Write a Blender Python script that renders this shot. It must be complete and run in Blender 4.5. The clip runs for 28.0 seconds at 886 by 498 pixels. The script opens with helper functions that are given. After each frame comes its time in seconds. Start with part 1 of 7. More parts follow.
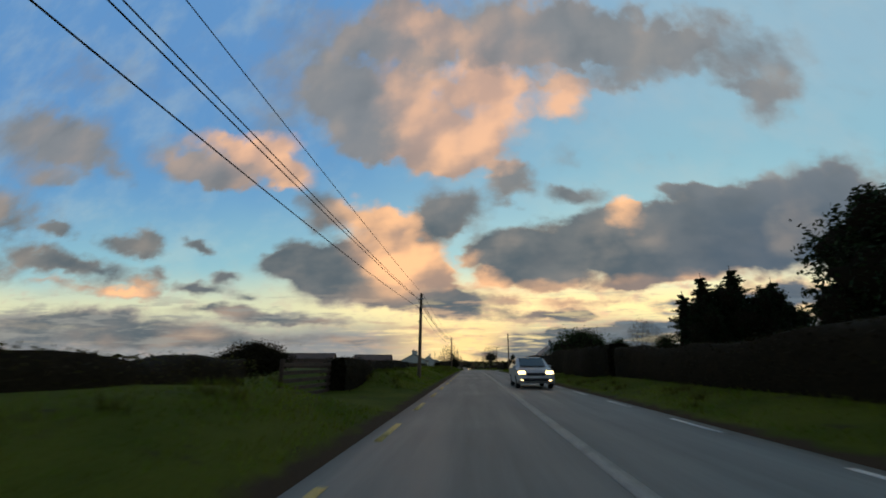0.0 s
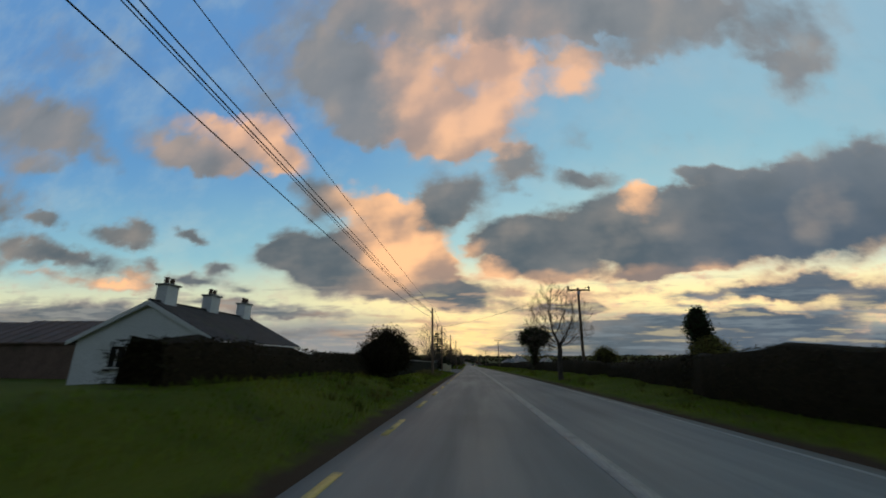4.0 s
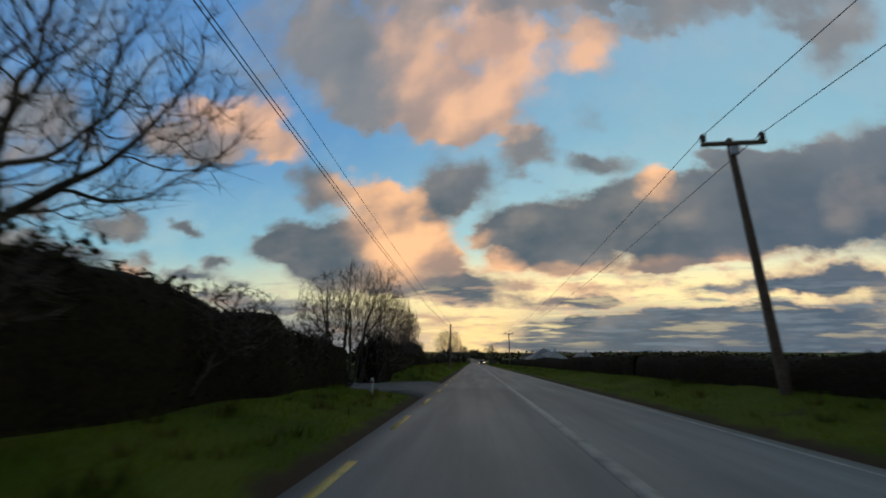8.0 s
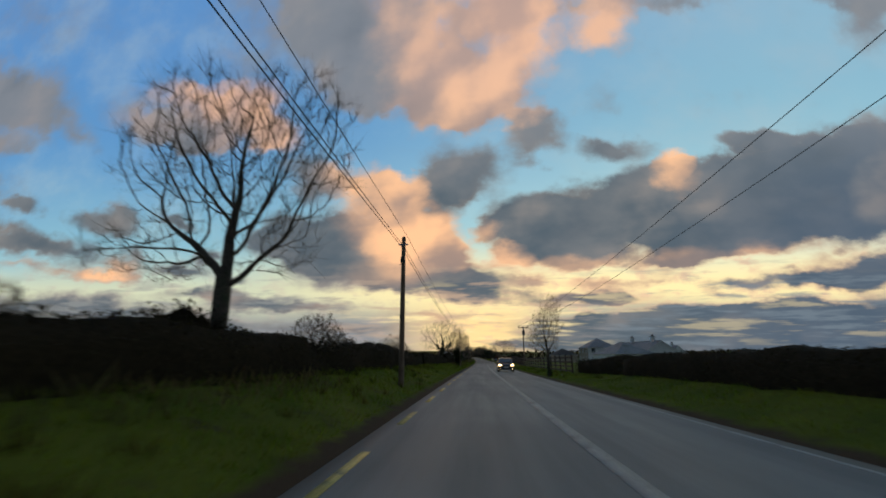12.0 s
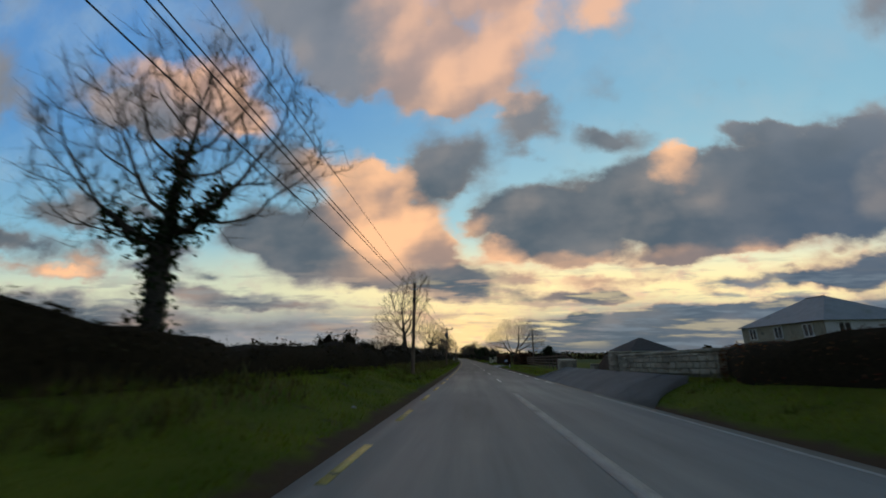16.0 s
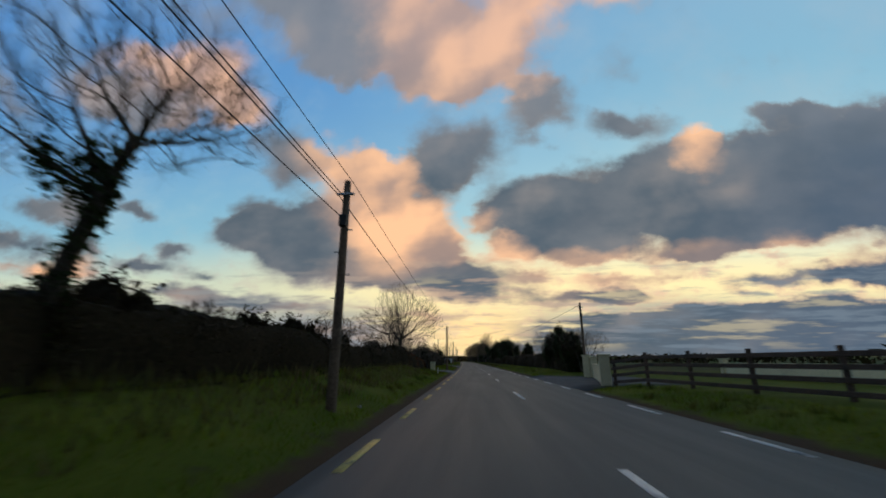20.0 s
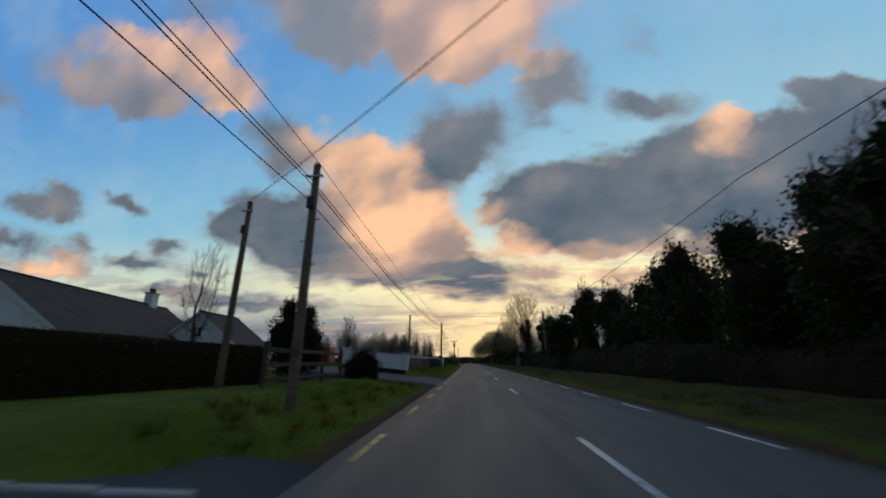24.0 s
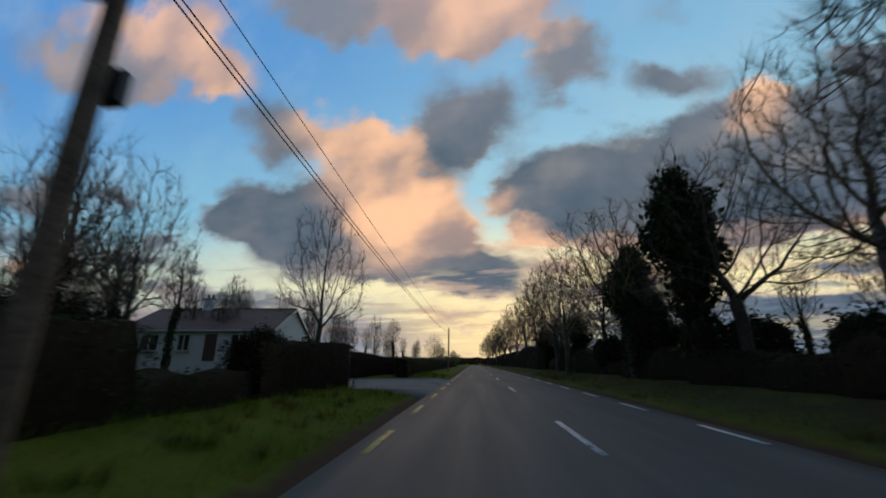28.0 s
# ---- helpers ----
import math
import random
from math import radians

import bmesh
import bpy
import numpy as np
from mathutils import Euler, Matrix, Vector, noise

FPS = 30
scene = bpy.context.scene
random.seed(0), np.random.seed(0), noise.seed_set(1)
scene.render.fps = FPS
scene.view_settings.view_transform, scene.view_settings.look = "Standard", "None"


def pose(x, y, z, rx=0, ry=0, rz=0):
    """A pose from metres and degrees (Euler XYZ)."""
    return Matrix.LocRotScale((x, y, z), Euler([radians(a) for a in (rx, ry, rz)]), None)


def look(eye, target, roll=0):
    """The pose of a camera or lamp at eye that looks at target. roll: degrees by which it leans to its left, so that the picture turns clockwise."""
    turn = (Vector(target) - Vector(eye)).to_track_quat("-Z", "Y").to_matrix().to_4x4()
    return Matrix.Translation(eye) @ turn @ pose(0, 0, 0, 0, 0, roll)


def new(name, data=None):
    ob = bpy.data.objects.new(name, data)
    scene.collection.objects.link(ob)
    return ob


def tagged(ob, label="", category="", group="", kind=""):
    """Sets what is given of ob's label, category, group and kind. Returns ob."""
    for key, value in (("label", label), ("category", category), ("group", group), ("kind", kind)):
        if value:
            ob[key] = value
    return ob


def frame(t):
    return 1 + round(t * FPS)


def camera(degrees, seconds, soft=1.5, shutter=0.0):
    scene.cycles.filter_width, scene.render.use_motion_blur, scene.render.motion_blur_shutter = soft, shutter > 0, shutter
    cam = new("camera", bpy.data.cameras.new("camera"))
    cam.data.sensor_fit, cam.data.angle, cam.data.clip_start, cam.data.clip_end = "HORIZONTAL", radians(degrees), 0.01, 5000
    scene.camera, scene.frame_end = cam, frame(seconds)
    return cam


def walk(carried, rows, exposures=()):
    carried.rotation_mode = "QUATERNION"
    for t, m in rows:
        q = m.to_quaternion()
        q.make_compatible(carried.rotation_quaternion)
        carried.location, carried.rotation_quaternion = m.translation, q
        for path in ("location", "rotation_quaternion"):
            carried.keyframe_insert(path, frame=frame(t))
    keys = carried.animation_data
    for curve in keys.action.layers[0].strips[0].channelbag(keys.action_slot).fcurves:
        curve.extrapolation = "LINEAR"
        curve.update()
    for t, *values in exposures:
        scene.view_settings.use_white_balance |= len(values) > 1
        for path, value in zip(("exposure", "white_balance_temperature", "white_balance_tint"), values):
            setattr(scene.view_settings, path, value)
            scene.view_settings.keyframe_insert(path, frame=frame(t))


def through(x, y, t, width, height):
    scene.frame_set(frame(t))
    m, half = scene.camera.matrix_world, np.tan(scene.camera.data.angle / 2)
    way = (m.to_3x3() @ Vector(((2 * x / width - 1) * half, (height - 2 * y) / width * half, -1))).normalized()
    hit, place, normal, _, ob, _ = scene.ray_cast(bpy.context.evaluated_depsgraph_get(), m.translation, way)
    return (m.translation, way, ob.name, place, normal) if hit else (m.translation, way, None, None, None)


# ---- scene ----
# ---- camera and its way ----
SPEED = 23.5                      # metres a second
EYE = 1.25                        # camera above the road
cam = camera(97.3, 28.0, soft=1.8, shutter=0.15)

# the road's course: heading (degrees to the left) and slope (percent) by distance
BEND = ((-300, -2.1), (0, 0.0), (282, 1.9), (360, 0.7), (658, 3.9), (1000, 4.6), (3000, 4.6))
RISE = ((-300, 0.6), (30, 0.6), (75, -0.2), (130, -1.1), (330, -0.9), (450, 0.1), (620, 0.7), (760, 0.2), (1000, 0.0), (3000, 0.0))
S_GRID = np.arange(-300.0, 3001.0, 2.0)
_k = np.exp(-0.5 * (np.arange(-30, 31) / 9.0) ** 2)
_k /= _k.sum()


def _smooth(table):
    v = np.interp(S_GRID, [a for a, b in table], [b for a, b in table])
    return np.convolve(np.pad(v, 30, mode="edge"), _k, mode="valid")


HEAD = np.radians(_smooth(BEND))
SLOPE = _smooth(RISE) / 100
CX = np.concatenate(([0], np.cumsum(-np.sin(HEAD[:-1]) * 2)))
CY = np.concatenate(([0], np.cumsum(np.cos(HEAD[:-1]) * 2)))
CZ = np.concatenate(([0], np.cumsum(SLOPE[:-1] * 2)))
CX -= np.interp(0, S_GRID, CX)
CY -= np.interp(0, S_GRID, CY)
CZ -= np.interp(0, S_GRID, CZ)


def heading(s):
    return float(np.interp(s, S_GRID, HEAD))


def P(s, d, h=0.0):
    """The place s metres along the road, d to the right of the camera's line, h above the road."""
    a = heading(s)
    return Vector((np.interp(s, S_GRID, CX) + d * math.cos(a), np.interp(s, S_GRID, CY) + d * math.sin(a), np.interp(s, S_GRID, CZ) + h))


def at(s, d, h=0.0, turn=0.0, size=1.0):
    """A pose on the road's course, turned by degrees from its direction."""
    return Matrix.Translation(P(s, d, h)) @ Matrix.Rotation(heading(s) + radians(turn), 4, "Z") @ Matrix.Scale(size, 4)


# seconds, yaw and pitch of the camera in the car
PATH = (
    (0, 4.2, 16.3), (1, 4.2, 16.4), (2, 4.0, 16.4), (3, 4.2, 16.3), (4, 4.2, 16.2), (5, 4.2, 16.2), (6, 4.3, 16.2), (7, 4.4, 16.1),
    (8, 4.5, 16.1), (9, 4.6, 16.1), (10, 4.7, 16.1), (11, 4.8, 16.0), (12, 4.8, 16.0), (13, 4.6, 16.0), (14, 4.3, 16.0), (15, 4.1, 16.0),
    (16, 4.0, 16.0), (17, 4.0, 16.1), (18, 4.1, 16.1), (19, 4.1, 16.1), (20, 4.1, 16.1), (21, 4.2, 16.1), (22, 4.2, 16.1), (23, 4.2, 16.1),
    (24, 4.2, 16.1), (25, 4.3, 16.1), (26, 4.4, 16.1), (27, 4.5, 16.2), (28, 4.5, 16.2),
)
rows = []
for t, yaw, tilt in PATH:
    s = SPEED * t
    up = math.degrees(math.atan(np.interp(s, S_GRID, SLOPE)))
    e = P(s, 0, EYE)
    rows.append((t, pose(e.x, e.y, e.z, 90 + tilt + up, 0, math.degrees(heading(s)) + yaw)))
# the picture starts a little warm and turns cooler on the way
walk(cam, rows, ((0, 0.07, 7000, 7), (11, 0.0, 6650, 8), (20, 0.0, 6350, 9), (28, 0.0, 6050, 10)))

# ---- sky and light ----
world = bpy.data.worlds.new("evening_sky")
scene.world = world
world.use_nodes = True
wt = world.node_tree
sky = wt.nodes.new("ShaderNodeTexSky")
sky.sky_type, sky.sun_disc = "NISHITA", False
sky.sun_elevation, sky.sun_rotation = radians(7.0), radians(14)
sky.air_density, sky.dust_density, sky.ozone_density = 0.55, 5.0, 0.2
wt.links.new(sky.outputs[0], wt.nodes["Background"].inputs[0])
wt.nodes["Background"].inputs[1].default_value = 0.14
sun = new("sun", bpy.data.lights.new("sun", "SUN"))
sun.data.energy, sun.data.angle, sun.data.color = 2.3, radians(24), (1.0, 0.82, 0.52)
sun.matrix_basis = look((0, 0, 0), (-math.sin(radians(14)), -math.cos(radians(14)), -math.tan(radians(6))))


# ---- materials ----
class Nodes:
    """Short hand for a material's node tree."""

    def __init__(self, name):
        self.mat = bpy.data.materials.new(name)
        self.mat.use_nodes = True
        self.t = self.mat.node_tree
        self.b = self.t.nodes["Principled BSDF"]

    def n(self, kind, operation="", use_clamp=False, blend_type="", interpolation_type="", vector_type="", gradient_type=""):
        node = self.t.nodes.new("ShaderNode" + kind)
        if operation:
            node.operation = operation
        if use_clamp:
            node.use_clamp = True
        if blend_type:
            node.blend_type = blend_type
        if interpolation_type:
            node.interpolation_type = interpolation_type
        if vector_type:
            node.vector_type = vector_type
        if gradient_type:
            node.gradient_type = gradient_type
        return node

    def l(self, a, b):
        self.t.links.new(a, b)

    def put(self, socket, v):
        if hasattr(v, "links"):
            self.l(v, socket)
        else:
            socket.default_value = v

    def math(self, op, a, b=0.0, clamp=False):
        m = self.n("Math", operation=op, use_clamp=clamp)
        self.put(m.inputs[0], a)
        self.put(m.inputs[1], b)
        return m.outputs[0]

    def noise(self, vec, scale, detail=4.0, rough=0.55):
        m = self.n("TexNoise")
        if vec is not None:
            self.l(vec, m.inputs["Vector"])
        m.inputs["Scale"].default_value, m.inputs["Detail"].default_value, m.inputs["Roughness"].default_value = scale, detail, rough
        return m

    def mix(self, f, a, b, how="MIX"):
        m = self.n("MixRGB", blend_type=how)
        self.put(m.inputs[0], f)
        self.put(m.inputs[1], a)
        self.put(m.inputs[2], b)
        return m.outputs[0]

    def ramp(self, f, lo, hi, a=0.0, b=1.0):
        m = self.n("MapRange", interpolation_type="SMOOTHSTEP")
        self.put(m.inputs[0], f)
        for i, v in enumerate((lo, hi, a, b)):
            self.put(m.inputs[i + 1], v)
        return m.outputs[0]


def rgb(r, g, b):
    return (r, g, b, 1.0)


def surface(name, a, b, rough=0.8, scale=3.0, fine=40.0, bump=0.2, spot=None, spot_scale=0.6, spot_at=(0.55, 0.7), metal=0.0, vary=0.25, world_space=True, dist=0.02):
    """A two-scale material: colours a and b by broad noise, a fine grain, stains of colour spot, and relief."""
    m = Nodes(name)
    vec = m.n("NewGeometry").outputs["Position"] if world_space else m.n("TexCoord").outputs["Object"]
    broad, grain = m.noise(vec, scale, 5), m.noise(vec, fine, 4)
    c = m.mix(m.ramp(broad.outputs[0], 0.35, 0.65), rgb(*a), rgb(*b))
    c = m.mix(0.5, c, m.mix(m.ramp(grain.outputs[0], 0.3, 0.7), rgb(*(v * 0.6 for v in a)), rgb(*(min(1, v * 1.35) for v in b))))
    if spot:
        c = m.mix(m.ramp(m.noise(vec, spot_scale, 6, 0.65).outputs[0], spot_at[0], spot_at[1]), c, rgb(*spot))
    if vary:
        info = m.n("ObjectInfo").outputs["Random"]
        hsv = m.n("HueSaturation")
        m.l(m.math("ADD", m.math("MULTIPLY", info, vary), 1 - vary / 2), hsv.inputs["Value"])
        m.l(c, hsv.inputs["Color"])
        c = hsv.outputs[0]
    m.l(c, m.b.inputs["Base Color"])
    m.put(m.b.inputs["Roughness"], rough)
    m.b.inputs["Metallic"].default_value = metal
    m.b.inputs["Specular IOR Level"].default_value = 0.08 if rough >= 0.95 else 0.25 if rough > 0.8 else 0.4
    bp = m.n("Bump")
    bp.inputs["Strength"].default_value, bp.inputs["Distance"].default_value = bump, dist
    m.l(grain.outputs[0], bp.inputs["Height"])
    m.l(bp.outputs[0], m.b.inputs["Normal"])
    return m.mat


def leafy(name, a, b, rough=0.6, clump=1.2, through=0.25):
    """Foliage: colour by clump and by leaf, a little light through the leaf."""
    m = Nodes(name)
    g = m.n("NewGeometry")
    c = m.mix(m.ramp(m.noise(g.outputs["Position"], clump, 4).outputs[0], 0.35, 0.65), rgb(*a), rgb(*b))
    hsv = m.n("HueSaturation")
    m.l(m.math("ADD", m.math("MULTIPLY", g.outputs["Random Per Island"], 0.9), 0.55), hsv.inputs["Value"])
    m.l(m.math("ADD", m.math("MULTIPLY", g.outputs["Random Per Island"], 0.06), 0.47), hsv.inputs["Hue"])
    m.l(c, hsv.inputs["Color"])
    m.l(hsv.outputs[0], m.b.inputs["Base Color"])
    m.b.inputs["Roughness"].default_value = rough
    m.b.inputs["Specular IOR Level"].default_value = 0.1
    tr = m.n("BsdfTranslucent")
    m.l(hsv.outputs[0], tr.inputs[0])
    mx = m.n("MixShader")
    mx.inputs[0].default_value = through
    m.l(m.b.outputs[0], mx.inputs[1])
    m.l(tr.outputs[0], mx.inputs[2])
    m.l(mx.outputs[0], m.t.nodes["Material Output"].inputs[0])
    return m.mat


def plain(name, c, rough=0.5, metal=0.0, emit=0.0):
    m = Nodes(name)
    vec = m.n("TexCoord").outputs["Object"]
    col = m.mix(m.ramp(m.noise(vec, 12, 5).outputs[0], 0.3, 0.7), rgb(*(v * 0.82 for v in c)), rgb(*c))
    m.l(col, m.b.inputs["Base Color"])
    m.b.inputs["Roughness"].default_value, m.b.inputs["Metallic"].default_value = rough, metal
    if emit:
        m.b.inputs["Emission Color"].default_value = rgb(*c)
        m.b.inputs["Emission Strength"].default_value = emit
    return m.mat

# ---- the evening sky ahead: a far sheet that leans over the land, clouds in hundreds of metres ----
k = Nodes("evening_clouds")
k.t.nodes.remove(k.b)
xyz = k.n("SeparateXYZ")
k.l(k.n("NewGeometry").outputs["Position"], xyz.inputs[0])
flat = k.n("CombineXYZ")
k.l(k.math("MULTIPLY", xyz.outputs[0], 0.01), flat.inputs[0])
k.l(k.math("MULTIPLY", xyz.outputs[2], 0.01), flat.inputs[1])
flat = flat.outputs[0]
# a grid that draws together towards the horizon, as cloud layers do
away = k.math("SUBTRACT", xyz.outputs[1], 250.0)
rise_v = k.math("MAXIMUM", k.math("DIVIDE", xyz.outputs[2], away), -0.25)
tall = k.n("CombineXYZ")
k.l(k.math("MULTIPLY", k.math("DIVIDE", xyz.outputs[0], away), 19.0), tall.inputs[0])
k.l(k.math("MULTIPLY", k.math("LOGARITHM", k.math("ADD", k.math("MULTIPLY", rise_v, 2.4), 1.0), math.e), 22.0), tall.inputs[1])
tall = tall.outputs[0]


def offset(vec, nz, amount):
    sub = k.n("VectorMath", operation="SUBTRACT")
    k.l(nz.outputs["Color"], sub.inputs[0])
    sub.inputs[1].default_value = (0.5, 0.5, 0.5)
    sc = k.n("VectorMath", operation="SCALE")
    k.l(sub.outputs[0], sc.inputs[0])
    sc.inputs["Scale"].default_value = amount
    ad = k.n("VectorMath", operation="ADD")
    k.l(vec, ad.inputs[0])
    k.l(sc.outputs[0], ad.inputs[1])
    return ad.outputs[0]


warped = offset(offset(flat, k.noise(tall, 0.28, 2, 0.4), 0.8), k.noise(tall, 0.8, 6, 0.5), 0.9)
total, warm = None, None


def cloud(x, y, rx, ry, turn, strength, warmth):
    """A soft lump of cloud, in hundreds of metres: its middle, its half widths, its turn, its body and how much of it is lit."""
    global total, warm
    mp = k.n("Mapping", vector_type="TEXTURE")
    k.l(warped, mp.inputs[0])
    mp.inputs["Location"].default_value = (x, y, 0)
    mp.inputs["Rotation"].default_value = (0, 0, radians(turn))
    mp.inputs["Scale"].default_value = (rx * 1.5, ry * 1.5, 1)
    gr = k.n("TexGradient", gradient_type="SPHERICAL")
    k.l(mp.outputs[0], gr.inputs[0])
    v = k.math("MULTIPLY", gr.outputs["Fac"], strength)
    total = v if total is None else k.math("ADD", total, v)
    if warmth != 0:
        w = k.math("MULTIPLY", v, warmth)
        warm = w if warm is None else k.math("ADD", warm, w)



cloud(-6.02, 10.09, 2.41, 0.77, -3, 0.55, 0.00)
cloud(-7.73, 9.44, 1.59, 0.32, -3, 0.35, 0.00)
cloud(-4.37, 9.33, 1.43, 0.86, -3, 1.00, 0.05)
cloud(-3.96, 8.71, 1.09, 0.44, -3, 0.90, 0.10)
cloud(-4.89, 10.03, 1.48, 0.54, -3, 0.70, 0.00)
cloud(-1.34, 9.18, 1.57, 1.02, -3, 1.25, 0.75)
cloud(-1.65, 8.35, 1.56, 0.59, -3, 1.10, 0.65)
cloud(0.20, 8.08, 1.64, 0.38, -3, 1.00, 0.75)
cloud(-2.90, 9.82, 1.09, 0.63, -3, 0.90, 0.45)
cloud(1.31, 9.43, 0.84, 0.82, -3, 1.05, 0.95)
cloud(0.52, 10.10, 1.19, 0.43, -3, 0.90, 0.90)
cloud(-0.06, 8.77, 1.12, 0.57, -3, 0.90, 0.80)
cloud(-2.23, 10.40, 1.04, 0.39, -3, 0.70, 0.30)
cloud(3.44, 9.63, 0.93, 0.46, -3, 0.95, 0.85)
cloud(2.70, 10.12, 1.15, 0.24, -3, 0.80, 0.40)
cloud(4.52, 9.92, 0.97, 0.22, -3, 0.60, 0.40)
cloud(11.18, 9.46, 0.91, 0.52, -3, 1.00, 0.00)
cloud(9.98, 9.73, 0.91, 0.20, -3, 0.60, 0.00)
cloud(3.97, 8.16, 0.55, 0.37, -3, 0.35, 0.10)
cloud(5.91, 10.03, 1.26, 0.22, -3, 0.50, 0.00)
cloud(-0.44, 11.04, 2.41, 0.47, -3, 0.90, 0.35)
cloud(2.44, 10.87, 1.41, 0.39, -3, 0.90, 0.15)
cloud(4.40, 11.00, 1.65, 0.50, -4, 1.00, 0.05)
cloud(6.65, 10.48, 1.51, 0.51, -3, 1.10, 0.00)
cloud(7.28, 11.03, 1.72, 0.39, -4, 0.90, 0.00)
cloud(-4.02, 11.43, 2.80, 0.53, -4, 0.70, 0.10)
cloud(10.04, 10.33, 1.59, 0.55, -3, 0.90, 0.00)
cloud(-1.69, 11.42, 1.28, 0.37, -4, 0.90, 0.70)
cloud(1.61, 11.58, 3.71, 0.39, -4, 0.80, 0.20)
cloud(3.43, 10.59, 1.10, 0.31, -3, 0.70, 0.30)
cloud(-3.10, 11.11, 1.17, 0.32, -3, 0.60, 0.10)
cloud(-12.15, 8.39, 1.68, 0.55, -2, 0.75, 0.20)
cloud(-8.37, 8.66, 1.30, 0.49, -3, 1.00, 0.95)
cloud(-7.77, 7.92, 1.04, 0.42, -2, 0.95, 1.00)
cloud(-9.73, 7.86, 1.56, 0.36, -2, 0.75, 0.50)
cloud(-10.19, 8.90, 1.27, 0.27, -3, 0.60, 0.65)
cloud(-11.25, 8.02, 1.58, 0.41, -2, 0.60, 0.15)
cloud(-9.64, 8.38, 1.09, 0.31, -2, 0.60, 0.70)
cloud(-16.54, 9.23, 1.69, 0.66, -3, 0.85, 0.05)
cloud(-2.46, 10.94, 1.51, 0.36, -3, 0.70, 0.20)
cloud(-4.95, 10.85, 1.92, 0.44, -3, 0.55, 0.05)
cloud(0.86, 10.74, 1.30, 0.31, -3, 0.70, 0.40)
cloud(4.84, 10.50, 1.24, 0.32, -3, 0.75, 0.05)
cloud(1.79, 11.16, 1.39, 0.33, -4, 0.70, 0.20)
cloud(-15.43, 8.20, 0.66, 0.43, -2, 0.50, 0.00)
cloud(-18.89, 8.03, 1.24, 0.34, -2, 0.40, 0.00)
cloud(-13.88, 10.68, 2.00, 0.58, -3, 0.35, 0.00)
cloud(-18.60, 9.05, 2.52, 0.90, -3, 0.95, 0.08)
cloud(-23.64, 7.31, 3.23, 1.09, -2, 0.80, 0.10)
cloud(-27.37, 5.29, 3.67, 1.05, -1, 0.80, 0.10)
cloud(1.78, 7.42, 0.89, 0.51, -2, 1.00, 0.05)
cloud(-0.70, 6.72, 1.48, 0.66, -2, 0.95, 0.05)
cloud(-1.53, 6.05, 1.07, 0.51, -2, 0.75, 0.10)
cloud(4.56, 7.08, 1.20, 0.28, -2, 1.00, 0.00)
cloud(-6.61, 6.70, 1.03, 0.66, -2, 1.00, 0.20)
cloud(-4.84, 6.48, 1.24, 0.56, -2, 1.00, 0.70)
cloud(-3.41, 6.27, 0.81, 0.48, -2, 1.10, 1.00)
cloud(-3.99, 5.26, 1.85, 0.81, -2, 1.20, 0.90)
cloud(-2.29, 5.18, 1.22, 0.49, -2, 0.90, 1.00)
cloud(-2.97, 4.29, 1.72, 0.77, -1, 1.10, 0.95)
cloud(-1.54, 3.90, 0.99, 0.36, -1, 0.70, 0.80)
cloud(-7.89, 4.80, 1.90, 0.90, -1, 1.10, 0.00)
cloud(-6.18, 4.57, 1.51, 0.89, -1, 1.00, 0.12)
cloud(-9.54, 4.65, 1.31, 0.48, -1, 0.90, 0.00)
cloud(-6.74, 3.72, 2.36, 0.65, -1, 1.00, 0.10)
cloud(-4.41, 3.50, 1.55, 0.53, -1, 0.80, 0.40)
cloud(-2.37, 3.29, 2.04, 0.53, -1, 0.90, 0.35)
cloud(-0.35, 2.89, 1.98, 0.68, -1, 0.95, 0.10)
cloud(1.90, 3.28, 0.98, 0.31, -1, 0.70, 0.50)
cloud(3.70, 2.50, 2.09, 0.33, -1, 0.90, 0.25)
cloud(5.88, 2.58, 1.44, 0.26, -1, 0.80, 0.30)
cloud(1.58, 5.10, 1.61, 0.76, -2, 1.20, 0.00)
cloud(3.81, 5.01, 2.39, 1.04, -2, 1.30, 0.00)
cloud(5.76, 5.81, 1.23, 0.79, -2, 1.10, 0.05)
cloud(7.39, 5.14, 2.67, 1.14, -2, 1.30, 0.00)
cloud(9.80, 5.64, 2.71, 1.14, -2, 1.30, 0.00)
cloud(12.11, 5.60, 2.82, 1.34, -2, 1.30, 0.00)
cloud(13.68, 6.27, 1.61, 1.30, -2, 1.20, 0.00)
cloud(15.44, 5.78, 2.32, 1.56, -2, 1.30, 0.00)
cloud(6.74, 6.52, 0.58, 0.36, -2, 1.00, 1.00)
cloud(7.24, 6.18, 0.49, 0.28, -2, 0.70, 0.80)
cloud(8.94, 7.10, 1.09, 0.20, -2, 0.80, 0.00)
cloud(12.33, 6.72, 1.07, 0.32, -2, 0.90, 0.00)
cloud(0.91, 4.20, 0.85, 0.28, -1, 0.85, 0.90)
cloud(3.51, 3.91, 1.96, 0.27, -1, 0.75, 0.70)
cloud(8.23, 3.94, 1.35, 0.39, -1, 0.85, 0.80)
cloud(7.11, 3.64, 1.12, 0.24, -1, 0.65, 0.70)
cloud(-0.07, 4.94, 0.51, 0.21, -2, 0.60, 0.90)
cloud(-1.36, 4.45, 0.53, 0.27, -1, 0.55, 1.00)
cloud(10.49, 4.16, 1.26, 0.24, -1, 0.50, 0.80)
cloud(14.47, 3.34, 1.96, 0.44, -1, 1.00, 0.00)
